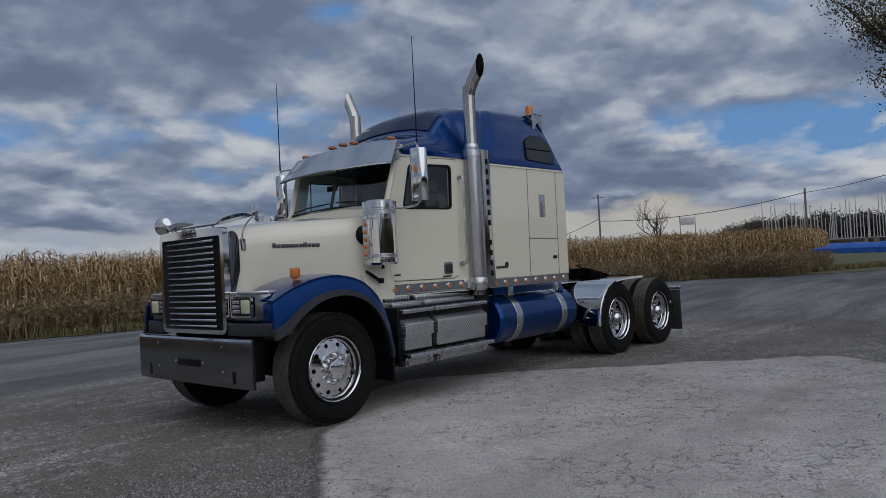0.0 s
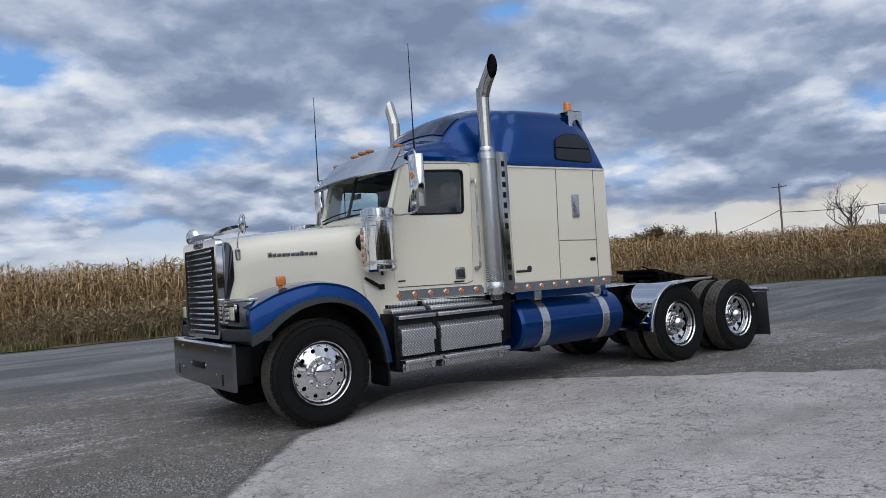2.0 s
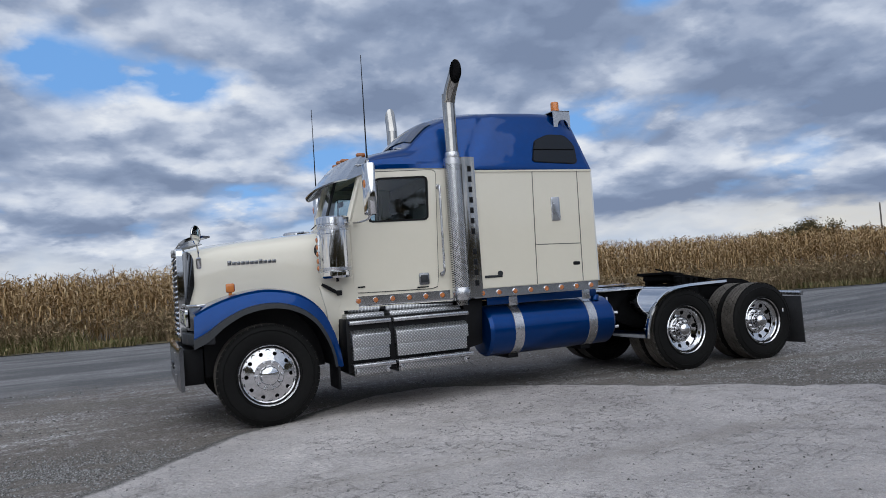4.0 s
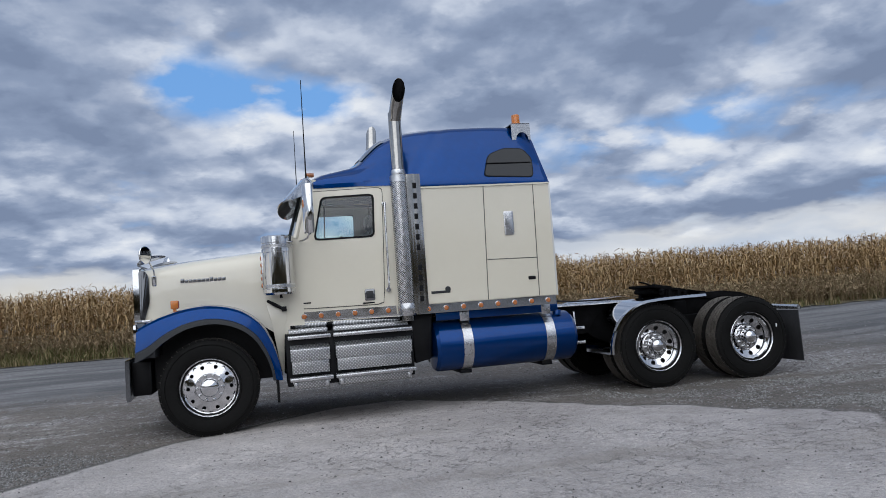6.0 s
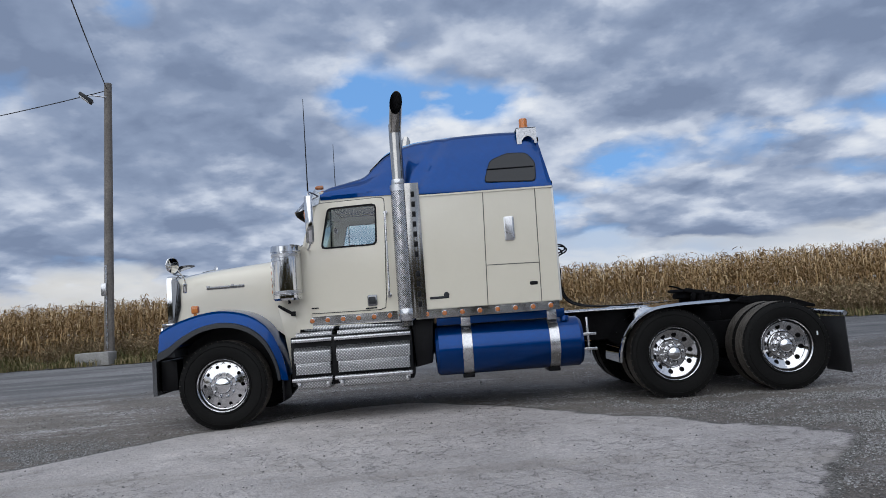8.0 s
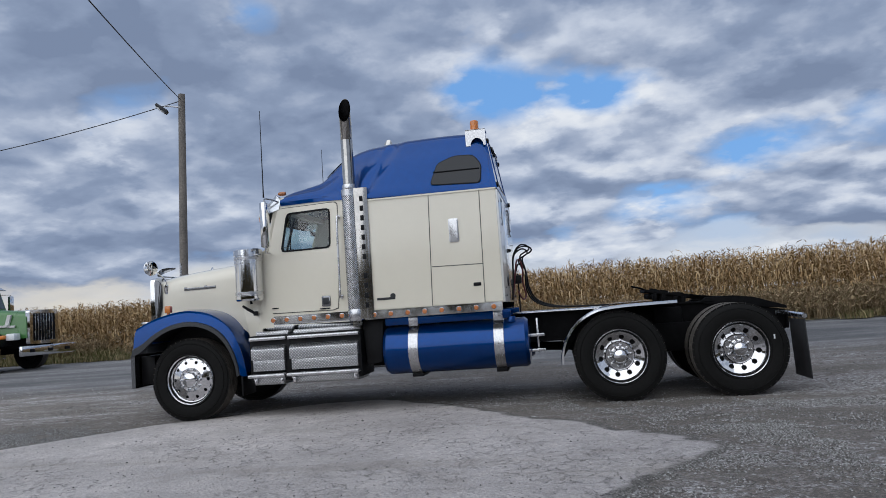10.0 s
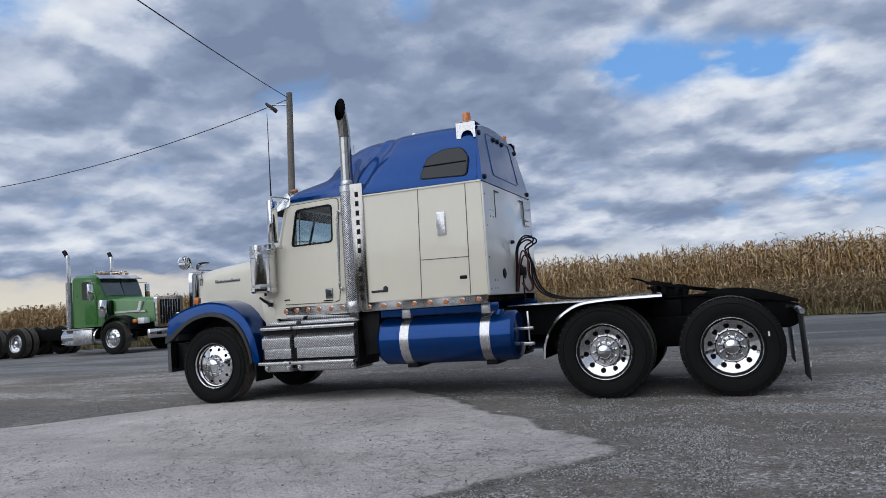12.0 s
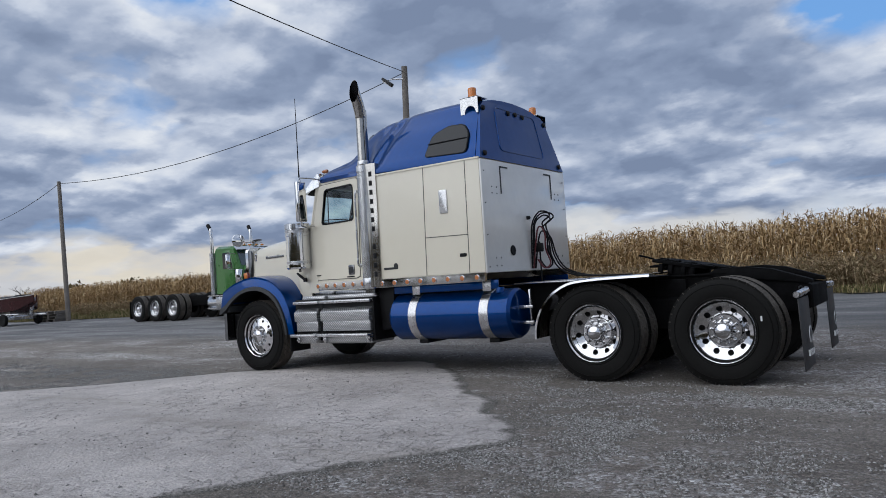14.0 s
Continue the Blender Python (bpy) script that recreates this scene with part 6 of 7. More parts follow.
for s in (-1, 1):
    turn = Matrix.Rotation(0 if s < 0 else math.pi, 4, "Z")
    wheel("front_wheel", Matrix.Translation((0, s * 1.02, 0.540)) @ turn, [0.0], FRONT_RIM, FRONT_NUTS, STEER_TYRE, "front wheel with polished ten-hole rim")
    for x in (5.59, 6.98):
        wheel("drive_wheel", Matrix.Translation((x, s * 1.07, 0.524)) @ turn @ Matrix.Rotation(0.2 * x, 4, "Y"), [0.0, 0.32], REAR_RIM, REAR_NUTS, DRIVE_TYRE, "dual drive wheel with deep polished rim")

part("tyre_mark", box(bmesh.new(), 7.355, 7.372, -1.213, -1.205, 0.625, 0.675), LENS, truck, "small white mark on the tyre")

# ---- ripe maize ----
MAIZE = bpy.data.materials.new("dry_maize")
MAIZE.use_nodes = True
mt = MAIZE.node_tree
mb = mt.nodes["Principled BSDF"]
mb.inputs["Roughness"].default_value = 0.75
mb.inputs["Specular IOR Level"].default_value = 0.25
isle = mt.nodes.new("ShaderNodeNewGeometry").outputs["Random Per Island"]
mt.links.new(ramp(mt, [(0.0, (0.21, 0.125, 0.055)), (0.3, (0.30, 0.195, 0.088)), (0.6, (0.38, 0.26, 0.122)), (0.85, (0.44, 0.315, 0.165)), (1.0, (0.53, 0.405, 0.245))], isle), mb.inputs["Base Color"])


def maize_plant(rng, full):
    """Vertices and faces of one dry plant: stalk, drooping leaves, ear and tassel."""
    v, f = [], []

    def ribbon(pts, widths, side):
        n = len(v)
        for p, w in zip(pts, widths):
            v.append(tuple(p + side * w))
            v.append(tuple(p - side * w))
        for i in range(len(pts) - 1):
            a = n + 2 * i
            f.append((a, a + 1, a + 3, a + 2))

    h = rng.uniform(2.25, 2.55)
    leanx, leany = rng.uniform(-0.12, 0.12), rng.uniform(-0.12, 0.12)
    at = lambda z: Vector((leanx * (z / h) ** 2, leany * (z / h) ** 2, z))
    low = 0.0 if full else 1.3
    for ang in (0.3, 1.9):
        ribbon([at(low), at((low + h) / 2), at(h)], [0.010, 0.008, 0.004], Vector((math.cos(ang), math.sin(ang), 0)))
    z = 0.35 if full else 1.45
    ang = rng.uniform(0, 6.28)
    while z < h - 0.03:
        ang += math.pi + rng.uniform(-0.7, 0.7)
        d = Vector((math.cos(ang), math.sin(ang), 0))
        L = rng.uniform(0.22, 0.46)
        rise = rng.uniform(0.10, 0.42) * L
        drop = rng.uniform(0.2, 1.15) * L
        p = at(z)
        pts = [p, p + d * L * 0.25 + Vector((0, 0, rise)), p + d * L * 0.58 + Vector((0, 0, rise * 0.7)), p + d * L * rng.uniform(0.68, 0.9) + Vector((0, 0, rise - drop))]
        side = Vector((-d.y, d.x, rng.uniform(-0.7, 0.7))).normalized()
        ribbon(pts, [0.011, 0.019, 0.016, 0.004], side)
        z += rng.uniform(0.075, 0.13)
    for k in range(4):
        a = rng.uniform(0, 6.28)
        d = Vector((math.cos(a) * 0.10, math.sin(a) * 0.10, rng.uniform(0.07, 0.16)))
        ribbon([at(h), at(h) + d], [0.008, 0.004], Vector((-d.y, d.x, 0)).normalized() if k else Vector((1, 0, 0)))
    if full:
        a = rng.uniform(0, 6.28)
        d = Vector((math.cos(a), math.sin(a), 0))
        q = at(1.05)
        ribbon([q, q + d * 0.09 + Vector((0, 0, 0.06)), q + d * 0.13 + Vector((0, 0, -0.14))], [0.022, 0.034, 0.012], Vector((-d.y, d.x, 0)))
        ribbon([q, q + d * 0.08 + Vector((0, 0, 0.04)), q + d * 0.12 + Vector((0, 0, -0.12))], [0.022, 0.034, 0.012], Vector((0.3, 0.3, 0.9)).normalized())
    return np.array(v), f


def field_mesh(name, spots, kinds, seed):
    """Joins many plants, each turned and sized at random, into one mesh."""
    rng = np.random.RandomState(seed)
    verts, loops, count, base = [], [], [], 0
    for (x, y) in spots:
        pv, pf = kinds[rng.randint(len(kinds))]
        a, sc, sz = rng.uniform(0, 6.283), rng.uniform(0.85, 1.2), rng.uniform(0.77, 0.845)
        c, s = math.cos(a) * sc, math.sin(a) * sc
        q = np.empty_like(pv)
        q[:, 0] = pv[:, 0] * c - pv[:, 1] * s + x
        q[:, 1] = pv[:, 0] * s + pv[:, 1] * c + y
        q[:, 2] = pv[:, 2] * sz + 0.02 + rise(x, y)
        verts.append(q)
        loops.append(pf + base)
        base += len(pv)
    verts, loops = np.concatenate(verts), np.concatenate(loops)
    me = bpy.data.meshes.new(name)
    me.vertices.add(len(verts))
    me.vertices.foreach_set("co", verts.ravel())
    me.loops.add(loops.size)
    me.loops.foreach_set("vertex_index", loops.ravel().astype(np.int32))
    me.polygons.add(len(loops))
    me.polygons.foreach_set("loop_start", np.arange(0, loops.size, 4, dtype=np.int32))
    me.update(calc_edges=True)
    return me


rng = random.Random(21)
FULL = [(v, np.array(f)) for v, f in (maize_plant(rng, True) for _ in range(14))]
TOPS = [(v, np.array(f)) for v, f in (maize_plant(rng, False) for _ in range(10))]


def field_y(x):
    for (x0, y0), (x1, y1) in zip(FIELD, FIELD[1:]):
        if x0 <= x <= x1:
            return y0 + (y1 - y0) * (x - x0) / (x1 - x0)
    return FIELD[-1][1] if x > 0 else FIELD[0][1]


near, far = [], []
for row in range(6):
    x = -46.0
    while x < 34:
        x += rng.uniform(0.085, 0.165)
        near.append((x + rng.uniform(-0.05, 0.05), field_y(x) + 0.1 + row * 0.72 + rng.uniform(-0.12, 0.12)))
for row in range(6, 62):
    gap = 0.20 + 0.026 * row
    x = -85.0 - row
    while x < 62 + 0.5 * row:
        x += gap * rng.uniform(0.6, 1.4)
        far.append((x, field_y(x) + row * (0.72 + 0.012 * row) + rng.uniform(-0.3, 0.3)))
x = 26.0
while x < 62:
    x += rng.uniform(0.16, 0.30)
    for row in range(6):
        far.append((x + rng.uniform(-0.1, 0.1), field_y(x) + row * 0.72 + rng.uniform(-0.2, 0.2))) if x > 34 else None
me = field_mesh("maize", near, FULL, 3)
me.materials.append(MAIZE)
tagged(new("maize", me), "dense standing ripe maize with dry tan leaves", "maize field", kind="stuff")
me = field_mesh("maize_behind", far, TOPS, 5)
me.materials.append(MAIZE)
tagged(new("maize_behind", me), "tops of dry maize rows across the field", "maize field", kind="stuff")


# ---- grass and dead weeds on the verge ----
def tuft(rng, tall, stems, spread):
    """A clump of thin bent blades or stems."""
    v, f = [], []
    for k in range(stems):
        a, b = rng.uniform(0, 6.283), rng.uniform(0, 6.283)
        r = spread * math.sqrt(rng.random())
        p = Vector((r * math.cos(a), r * math.sin(a), 0))
        h = tall * rng.uniform(0.45, 1.0)
        bend = Vector((math.cos(b), math.sin(b), 0)) * h * rng.uniform(0.15, 0.7)
        side = Vector((-math.sin(b), math.cos(b), 0))
        w = rng.uniform(0.006, 0.014) if tall < 0.6 else rng.uniform(0.003, 0.007)
        pts = [p, p + bend * 0.35 + Vector((0, 0, h * 0.6)), p + bend + Vector((0, 0, h))]
        n = len(v)
        for q, ww in zip(pts, (w, w * 0.9, w * 0.25)):
            v += [tuple(q + side * ww), tuple(q - side * ww)]
        f += [(n, n + 1, n + 3, n + 2), (n + 2, n + 3, n + 5, n + 4)]
        if tall > 0.6:
            # seed heads and dry leaves along the stem
            for j in range(4):
                t = rng.uniform(0.35, 1.0)
                q = p.lerp(p + bend, t * t) + Vector((0, 0, h * t))
                d = Vector((rng.uniform(-1, 1), rng.uniform(-1, 1), rng.uniform(0.1, 1.6))).normalized() * rng.uniform(0.05, 0.13)
                s2 = d.orthogonal().normalized() * rng.uniform(0.008, 0.024)
                n = len(v)
                v += [tuple(q + s2), tuple(q - s2), tuple(q + d + s2 * 0.4), tuple(q + d - s2 * 0.4)]
                f.append((n, n + 1, n + 3, n + 2))
    return np.array(v), np.array(f)


def leafy(name, stops):
    m = bpy.data.materials.new(name)
    m.use_nodes = True
    t = m.node_tree
    b = t.nodes["Principled BSDF"]
    b.inputs["Roughness"].default_value = 0.8
    b.inputs["Specular IOR Level"].default_value = 0.2
    t.links.new(ramp(t, stops, t.nodes.new("ShaderNodeNewGeometry").outputs["Random Per Island"]), b.inputs["Base Color"])
    return m


GREEN_BLADE = leafy("green_blades", [(0.0, (0.068, 0.076, 0.026)), (0.35, (0.12, 0.12, 0.045)), (0.6, (0.20, 0.165, 0.075)), (1.0, (0.33, 0.26, 0.145))])
DEAD_STEM = leafy("dead_stems", [(0.0, (0.14, 0.098, 0.058)), (0.35, (0.22, 0.155, 0.09)), (0.6, (0.22, 0.185, 0.095)), (0.8, (0.32, 0.225, 0.13)), (1.0, (0.44, 0.35, 0.22))])


def side_y(x):
    for (x0, y0), (x1, y1) in zip(SIDE, SIDE[1:]):
        if x0 <= x <= x1:
            return y0 + (y1 - y0) * (x - x0) / (x1 - x0)
    return SIDE[-1][1]


rng = random.Random(8)
GRASS = [tuft(rng, 0.28, 16, 0.14) for _ in range(8)]
WEED = [tuft(rng, 1.15, 12, 0.30) for _ in range(10)]
grass, weeds = [], []
x = -48.0
while x < 27.6:
    x += 0.075
    y0, y1 = side_y(x), field_y(x)
    for k in range(2):
        y = y0 - 0.3 + (y1 - y0 + 0.4) * rng.random() ** 1.3
        if noise.noise(Vector((x * 0.4, y * 0.8, 3))) > (-0.3 if x < -1 else -0.05):
            grass.append((x, y))
    for j in range(3 if x > 1 else 2):
        if noise.noise(Vector((x * 0.22, 5.0, 0))) > -0.25 or x > 8:
            weeds.append((x, y1 - 0.9 + rng.uniform(0, 1.2)))
        if x > 0 and j < 2:
            weeds.append((x, y0 + (y1 - y0) * rng.uniform(0.2, 1.0)))
for k in range(900):
    t = rng.random()
    x, y = 28.0 + 14 * t, 2.6 - 5.5 * t + rng.uniform(0, 2.5)
    grass.append((x, y))
    for j in range(2):
        weeds.append((rng.uniform(26.5, 33.5), rng.uniform(2.2, 5.0)))
me = field_mesh("grass", grass, GRASS, 9)
me.materials.append(GREEN_BLADE)
tagged(new("grass", me), "rough green and yellowed grass", "grass", kind="stuff")
me = field_mesh("weeds", weeds, WEED, 10)
me.materials.append(DEAD_STEM)
tagged(new("weeds", me), "dead brown weeds before the maize", "weeds", kind="stuff")

# green weeds along the verge by the lane
TALL = [tuft(rng, 0.58, 14, 0.25) for _ in range(8)]
spots = []
for k in range(1500):
    x = rng.uniform(-44.0, -2.0)
    y0, y1 = side_y(x), field_y(x)
    if noise.noise(Vector((x * 0.35, 2.0, 1.0))) > -0.25:
        spots.append((x, y0 + 0.5 + (y1 - y0) * 0.75 * rng.random()))
me = field_mesh("verge_weeds", spots, TALL, 12)
me.materials.append(GREEN_BLADE)
tagged(new("verge_weeds", me), "knee-high green weeds on the verge", "weeds", kind="stuff")

# ---- poles and wires ----
WOOD = material("weathered_pole", (0.20, 0.18, 0.16), 0.9, grain=0.35, grain_scale=18, stain=0.3, stain_scale=1.5, bump=0.006, bump_scale=30)
FOOTING = material("old_concrete", (0.34, 0.33, 0.31), 0.9, grain=0.25, grain_scale=25, stain=0.3, stain_scale=2, bump=0.006, bump_scale=25)
WIRE = material("cable", (0.02, 0.02, 0.022), 0.7)


def pole(x, y, height, label, arm=False, lean=0.0, r=0.15):
    z = rise(x, y)
    p = thing("utility_pole", label, "utility pole", "utility poles", at=pose(x, y, z))
    bm = tube(bmesh.new(), [(0, 0, 0), (lean * 0.5, 0, height * 0.5), (lean, 0, height)], [r, r * 0.88, r * 0.75], 14)
    part("post", bm, WOOD, p)
    if arm:
        bm = box(bmesh.new(), lean - 0.06, lean + 0.06, -1.2, 1.2, height - 0.55, height - 0.42, 0.01)
        part("crossarm", bm, WOOD, p)
    return p


near_pole = pole(-7.72, 13.72, 9.25, "weathered wooden utility pole with a yard floodlight", lean=0.28, r=0.155)
bm = box(bmesh.new(), -0.75, 0.30, -0.35, 0.30, -0.06, 0.42, 0.03)
solid("concrete_footing", bm, FOOTING, "pale concrete block at the foot of a pole", "concrete block", at=pose(-7.72, 13.72 - 0.42, rise(-7.44, 13.3)))
bm = tube(bmesh.new(), [(0.27, -0.10, 8.75), (-0.1, -0.30, 8.78), (-0.2, -0.36, 8.76)], 0.022, 8)
arm = part("lamp_arm", bm, STEEL, near_pole)
bm = prism(bmesh.new(), rounded([(-0.24, -0.05), (0.24, -0.075), (0.24, 0.065), (-0.24, 0.05)], 0.03, 3), "y", -0.12, 0.12, 0.01)
lamp = part("floodlight", bm, GREY_TRIM, near_pole, "grey floodlight head")
lamp.matrix_basis = pose(-0.28, -0.40, 8.68, 0, 38, 20)
bm = box(bmesh.new(), -0.18, 0.18, -0.10, 0.10, -0.088, -0.062, 0.006)
part("floodlight_lens", bm, LENS, lamp)
bm = tube(bmesh.new(), [(0.02, -0.17, 0.5), (0.06, -0.165, 3.2)], 0.03, 8)
part("conduit", bm, STEEL, near_pole)
bm = box(bmesh.new(), -0.08, 0.08, -0.26, -0.15, 2.2, 2.6, 0.01)
part("switch_box", bm, STEEL, near_pole)
far_pole = pole(-30.6, 13.0, 7.75, "leaning wooden utility pole at the edge of the maize", lean=-0.35, r=0.13)
for x, y, h, a, lab in ((102.4, 51.6, 11.3, True, "distant utility pole with a crossarm"), (101.9, 20.2, 8.9, False, "distant plain utility pole"), (129.7, 81.0, 10.0, False, "far plain pole behind the trees"), (-62.0, 20.0, 8.3, False, "far wooden pole down the lane")):
    pole(x, y, h, lab, a, r=0.17)


def cable(a, b, sag, r, label):
    pts = []
    for k in range(33):
        t = k / 32
        p = Vector(a).lerp(Vector(b), t)
        p.z -= sag * 4 * t * (1 - t)
        pts.append(p)
    return solid("overhead_cable", tube(bmesh.new(), pts, r, 5), WIRE, label, "cable", "overhead cables")


TOP = (-7.5, 13.66, 9.25)
cable(TOP, (-30.92, 13.0, 7.9), 0.9, 0.016, "black cable sagging between two wooden poles")
cable((-30.92, 13.0, 7.9), (-62.0, 20.0, 8.3), 0.9, 0.016, "black cable running on to the far pole")
cable((-7.44, 13.6, 9.3), (2.6, -14.5, 5.45), 0.22, 0.014, "thin cable slung over the yard")
cable((102.4, 51.6, 7.2), (101.9, 20.2, 8.6), 1.0, 0.05, "distant black cable sagging between poles")
cable((101.9, 20.2, 8.6), (40.0, -8.0, 7.2), 0.6, 0.035, "distant cable nearing the yard")
cable((102.4, 51.6, 7.6), (129.7, 95.0, 4.0), 1.5, 0.05, "thin cable to a far pole")

# ---- distant trees ----
BARK = material("grey_bark", (0.11, 0.09, 0.075), 0.95, grain=0.4, grain_scale=6, stain=0.3, bump=0.02, bump_scale=12)
HEDGE = leafy("bare_hedge_twigs", [(0.0, (0.045, 0.040, 0.036)), (0.6, (0.075, 0.066, 0.056)), (1.0, (0.12, 0.10, 0.08))])
AUTUMN = leafy("autumn_leaves", [(0.0, (0.045, 0.045, 0.020)), (0.4, (0.085, 0.075, 0.032)), (0.75, (0.14, 0.10, 0.045)), (1.0, (0.22, 0.15, 0.07))])
OLIVE = leafy("olive_leaves", [(0.0, (0.040, 0.042, 0.018)), (0.6, (0.075, 0.072, 0.030)), (1.0, (0.14, 0.12, 0.05))])


def branches(rng, height, spread, depth):
    """Polylines of trunk and limbs."""
    out = []

    def grow(p, d, length, r, level):
        pts = [p]
        for k in range(3):
            d = (d + Vector((rng.uniform(-1, 1), rng.uniform(-1, 1), rng.uniform(-0.3, 0.6))) * 0.18).normalized()
            pts.append(pts[-1] + d * length / 3)
        out.append((pts, [r, r * 0.85, r * 0.72, r * 0.6]))
        if level < depth:
            for k in range(3 if level else 5):
                a = rng.uniform(0, 6.283)
                side = Vector((math.cos(a), math.sin(a), rng.uniform(0.1, 0.9))).normalized()
                q = pts[rng.choice((1, 2, 3) if level else (2, 3))]
                grow(q, (d * 0.5 + side * spread).normalized(), length * rng.uniform(0.5, 0.75), r * 0.5, level + 1)

    grow(Vector((0, 0, 0)), Vector((0, 0, 1)), height * 0.45, height * 0.028, 0)
    return out


def leaf_cloud(limbs, rng, per, size, reach):
    v, f = [], []
    tips = [p for pts, _ in limbs for p in pts[2:]]
    for p in tips:
        for k in range(per):
            q = p + Vector((rng.gauss(0, 1), rng.gauss(0, 1), rng.gauss(0, 0.8))) * reach
            a = Vector((rng.uniform(-1, 1), rng.uniform(-1, 1), rng.uniform(-1, 1))).normalized() * size * rng.uniform(0.6, 1.3)
            b = a.orthogonal().normalized() * size * rng.uniform(0.3, 0.7)
            n = len(v)
            v += [q - a, q + b, q + a, q - b]
            f.append((n, n + 1, n + 2, n + 3))
    me = bpy.data.meshes.new("crown")
    me.from_pydata([tuple(p) for p in v], [], f)
    return me


def tree(at, height, spread, depth, label, leaves=None, per=6, size=0.3, reach=0.6, seed=1, name="tree"):
    rng = random.Random(seed)
    t = thing(name, label, "tree", at=pose(at[0], at[1], rise(*at)))
    limbs = branches(rng, height, spread, depth)
    bm = bmesh.new()
    for pts, radii in limbs:
        tube(bm, pts, radii, 5, False)
    part("trunk", bm, BARK, t)
    if leaves:
        me = leaf_cloud(limbs, rng, per, size, reach)
        me.materials.append(leaves)
        c = new("crown", me)
        c.parent = t
    return t


tree((122.8, 50.6), 12.0, 0.75, 5, "bare leafless tree beyond the maize", seed=5)
tree((21.6, -3.75), 11.2, 0.95, 4, "tall tree with dark thinning leaves by the yard", OLIVE, 60, 0.06, 0.28, seed=9)
spots = [(100.9, 86.0, 5.6), (103.0, 83.5, 6.0), (105.0, 81.5, 6.4), (107.0, 78.8, 8.0), (108.6, 76.6, 7.2), (110.5, 73.5, 5.6), (112.5, 71.2, 5.0), (99.0, 88.0, 4.2), (118.5, 48.0, 5.0), (121.0, 47.0, 5.4), (124.0, 45.5, 4.6)]
for k, (x, y, h) in enumerate(spots):
    tree((x, y), h * 1.0, 1.2, 2, "low autumn tree at the far side of the field", AUTUMN, 110, 0.20, 0.55, seed=30 + k, name="field_tree")
for k in range(16):
    t = k / 15
    tree((137.5 + 7 * t, 42.0 - 30.0 * t), 6.4 + 1.0 * ((k * 7) % 3) / 2, 1.2, 2, "low leafless tree in a far dark hedgerow", HEDGE, 90, 0.26, 0.8, seed=60 + k, name="hedge_tree")
for k in range(11):
    a = radians(163 - 3.2 * k)
    d = 150 + 12 * math.sin(k * 2.3)
    tree((8.7 + d * math.cos(a), -8.9 + d * math.sin(a)), 4.2 + 1.5 * ((k * 5) % 4) / 3, 1.1, 3 if k % 3 == 0 else 2, "low far tree on the horizon", AUTUMN if k % 3 else None, 16, 0.40, 0.8, seed=90 + k, name="horizon_tree")

# ---- boats laid up, with their masts, and a sign ----
MAST = material("bare_mast", (0.55, 0.54, 0.52), 0.4, metal=0.6, grain=0.1, grain_scale=5)
TARP = material("blue_tarpaulin", (0.015, 0.10, 0.42), 0.45, grain=0.15, grain_scale=3, stain=0.2, stain_scale=0.8, bump=0.03, bump_scale=3)
HULL = material("pale_hull", (0.60, 0.60, 0.58), 0.35, coat=0.3, grain=0.1, grain_scale=3)


OLD_HULL = material("weathered_hull", (0.16, 0.14, 0.12), 0.6, grain=0.15, grain_scale=3, stain=0.3)


def yacht(x, y, mast, k):
    b = thing("laid_up_yacht", "pale yacht laid up ashore with a bare mast", "boat", "laid-up yachts", at=pose(x, y, rise(x, y), 0, 0, 20 + (k * 37) % 40))
    rings = []
    for u in (-3.2, -2.0, 0.0, 2.0, 3.3):
        w = max(0.08, 1.1 * (1 - (u / 3.6) ** 2))
        rings.append([(u, -w, 1.7), (u, -w * 0.8, 1.0), (u, 0, 0.6), (u, w * 0.8, 1.0), (u, w, 1.7), (u, 0, 1.85)])
    part("hull", loft(bmesh.new(), rings), OLD_HULL, b)
    bm = box(bmesh.new(), -0.4, 0.4, -0.3, 0.3, 0.0, 0.75)
    part("cradle", bm, FOOTING, b)
    part("mast", tube(bmesh.new(), [(0.4, 0, 1.7), (0.4, 0, mast)], [0.075, 0.05], 6), MAST, b)


rng = random.Random(17)
for k in range(60):
    t = (k + rng.random()) / 60
    az = radians(17.0 - 10.0 * t)
    d = rng.uniform(105, 135)
    yacht(-4.7 + d * math.cos(az), -6.56 + d * math.sin(az), rng.uniform(4.6, 7.6) + (1.5 if k % 9 == 0 else 0), k)
for k, (x, y) in enumerate(((94.0, 15.6), (90.5, 12.6), (87.0, 9.6), (83.5, 6.8))):
    rings = []
    for u in (-2.6, -2.0, 0, 2.0, 2.6):
        w = 1.25 * (1 - 0.25 * (abs(u) > 2.3))
        top = 1.55 + 0.12 * math.cos(u + k) - 0.35 * (abs(u) > 2.3)
        rings.append([(w, u * 0.8, -0.05), (w, u * 0.8, 0.6), (w * 0.55, u * 0.8, top * 0.68), (0, u * 0.8, top * 0.68 + 0.12), (-w * 0.55, u * 0.8, top * 0.68), (-w, u * 0.8, 0.6), (-w, u * 0.8, -0.05)])
    solid("covered_boat", loft(bmesh.new(), rings), TARP, "boat under a bright blue tarpaulin on the grass", "boat", "covered boats", at=pose(x, y, rise(x, y)))
sign = thing("roadside_sign", "pale rectangular sign board on two posts", "sign", at=pose(115.7, 42.3, rise(115, 42), 0, 0, 20))
part("board", box(bmesh.new(), -0.06, 0.06, -1.15, 1.15, 5.7, 7.0, 0.02), HULL, sign)
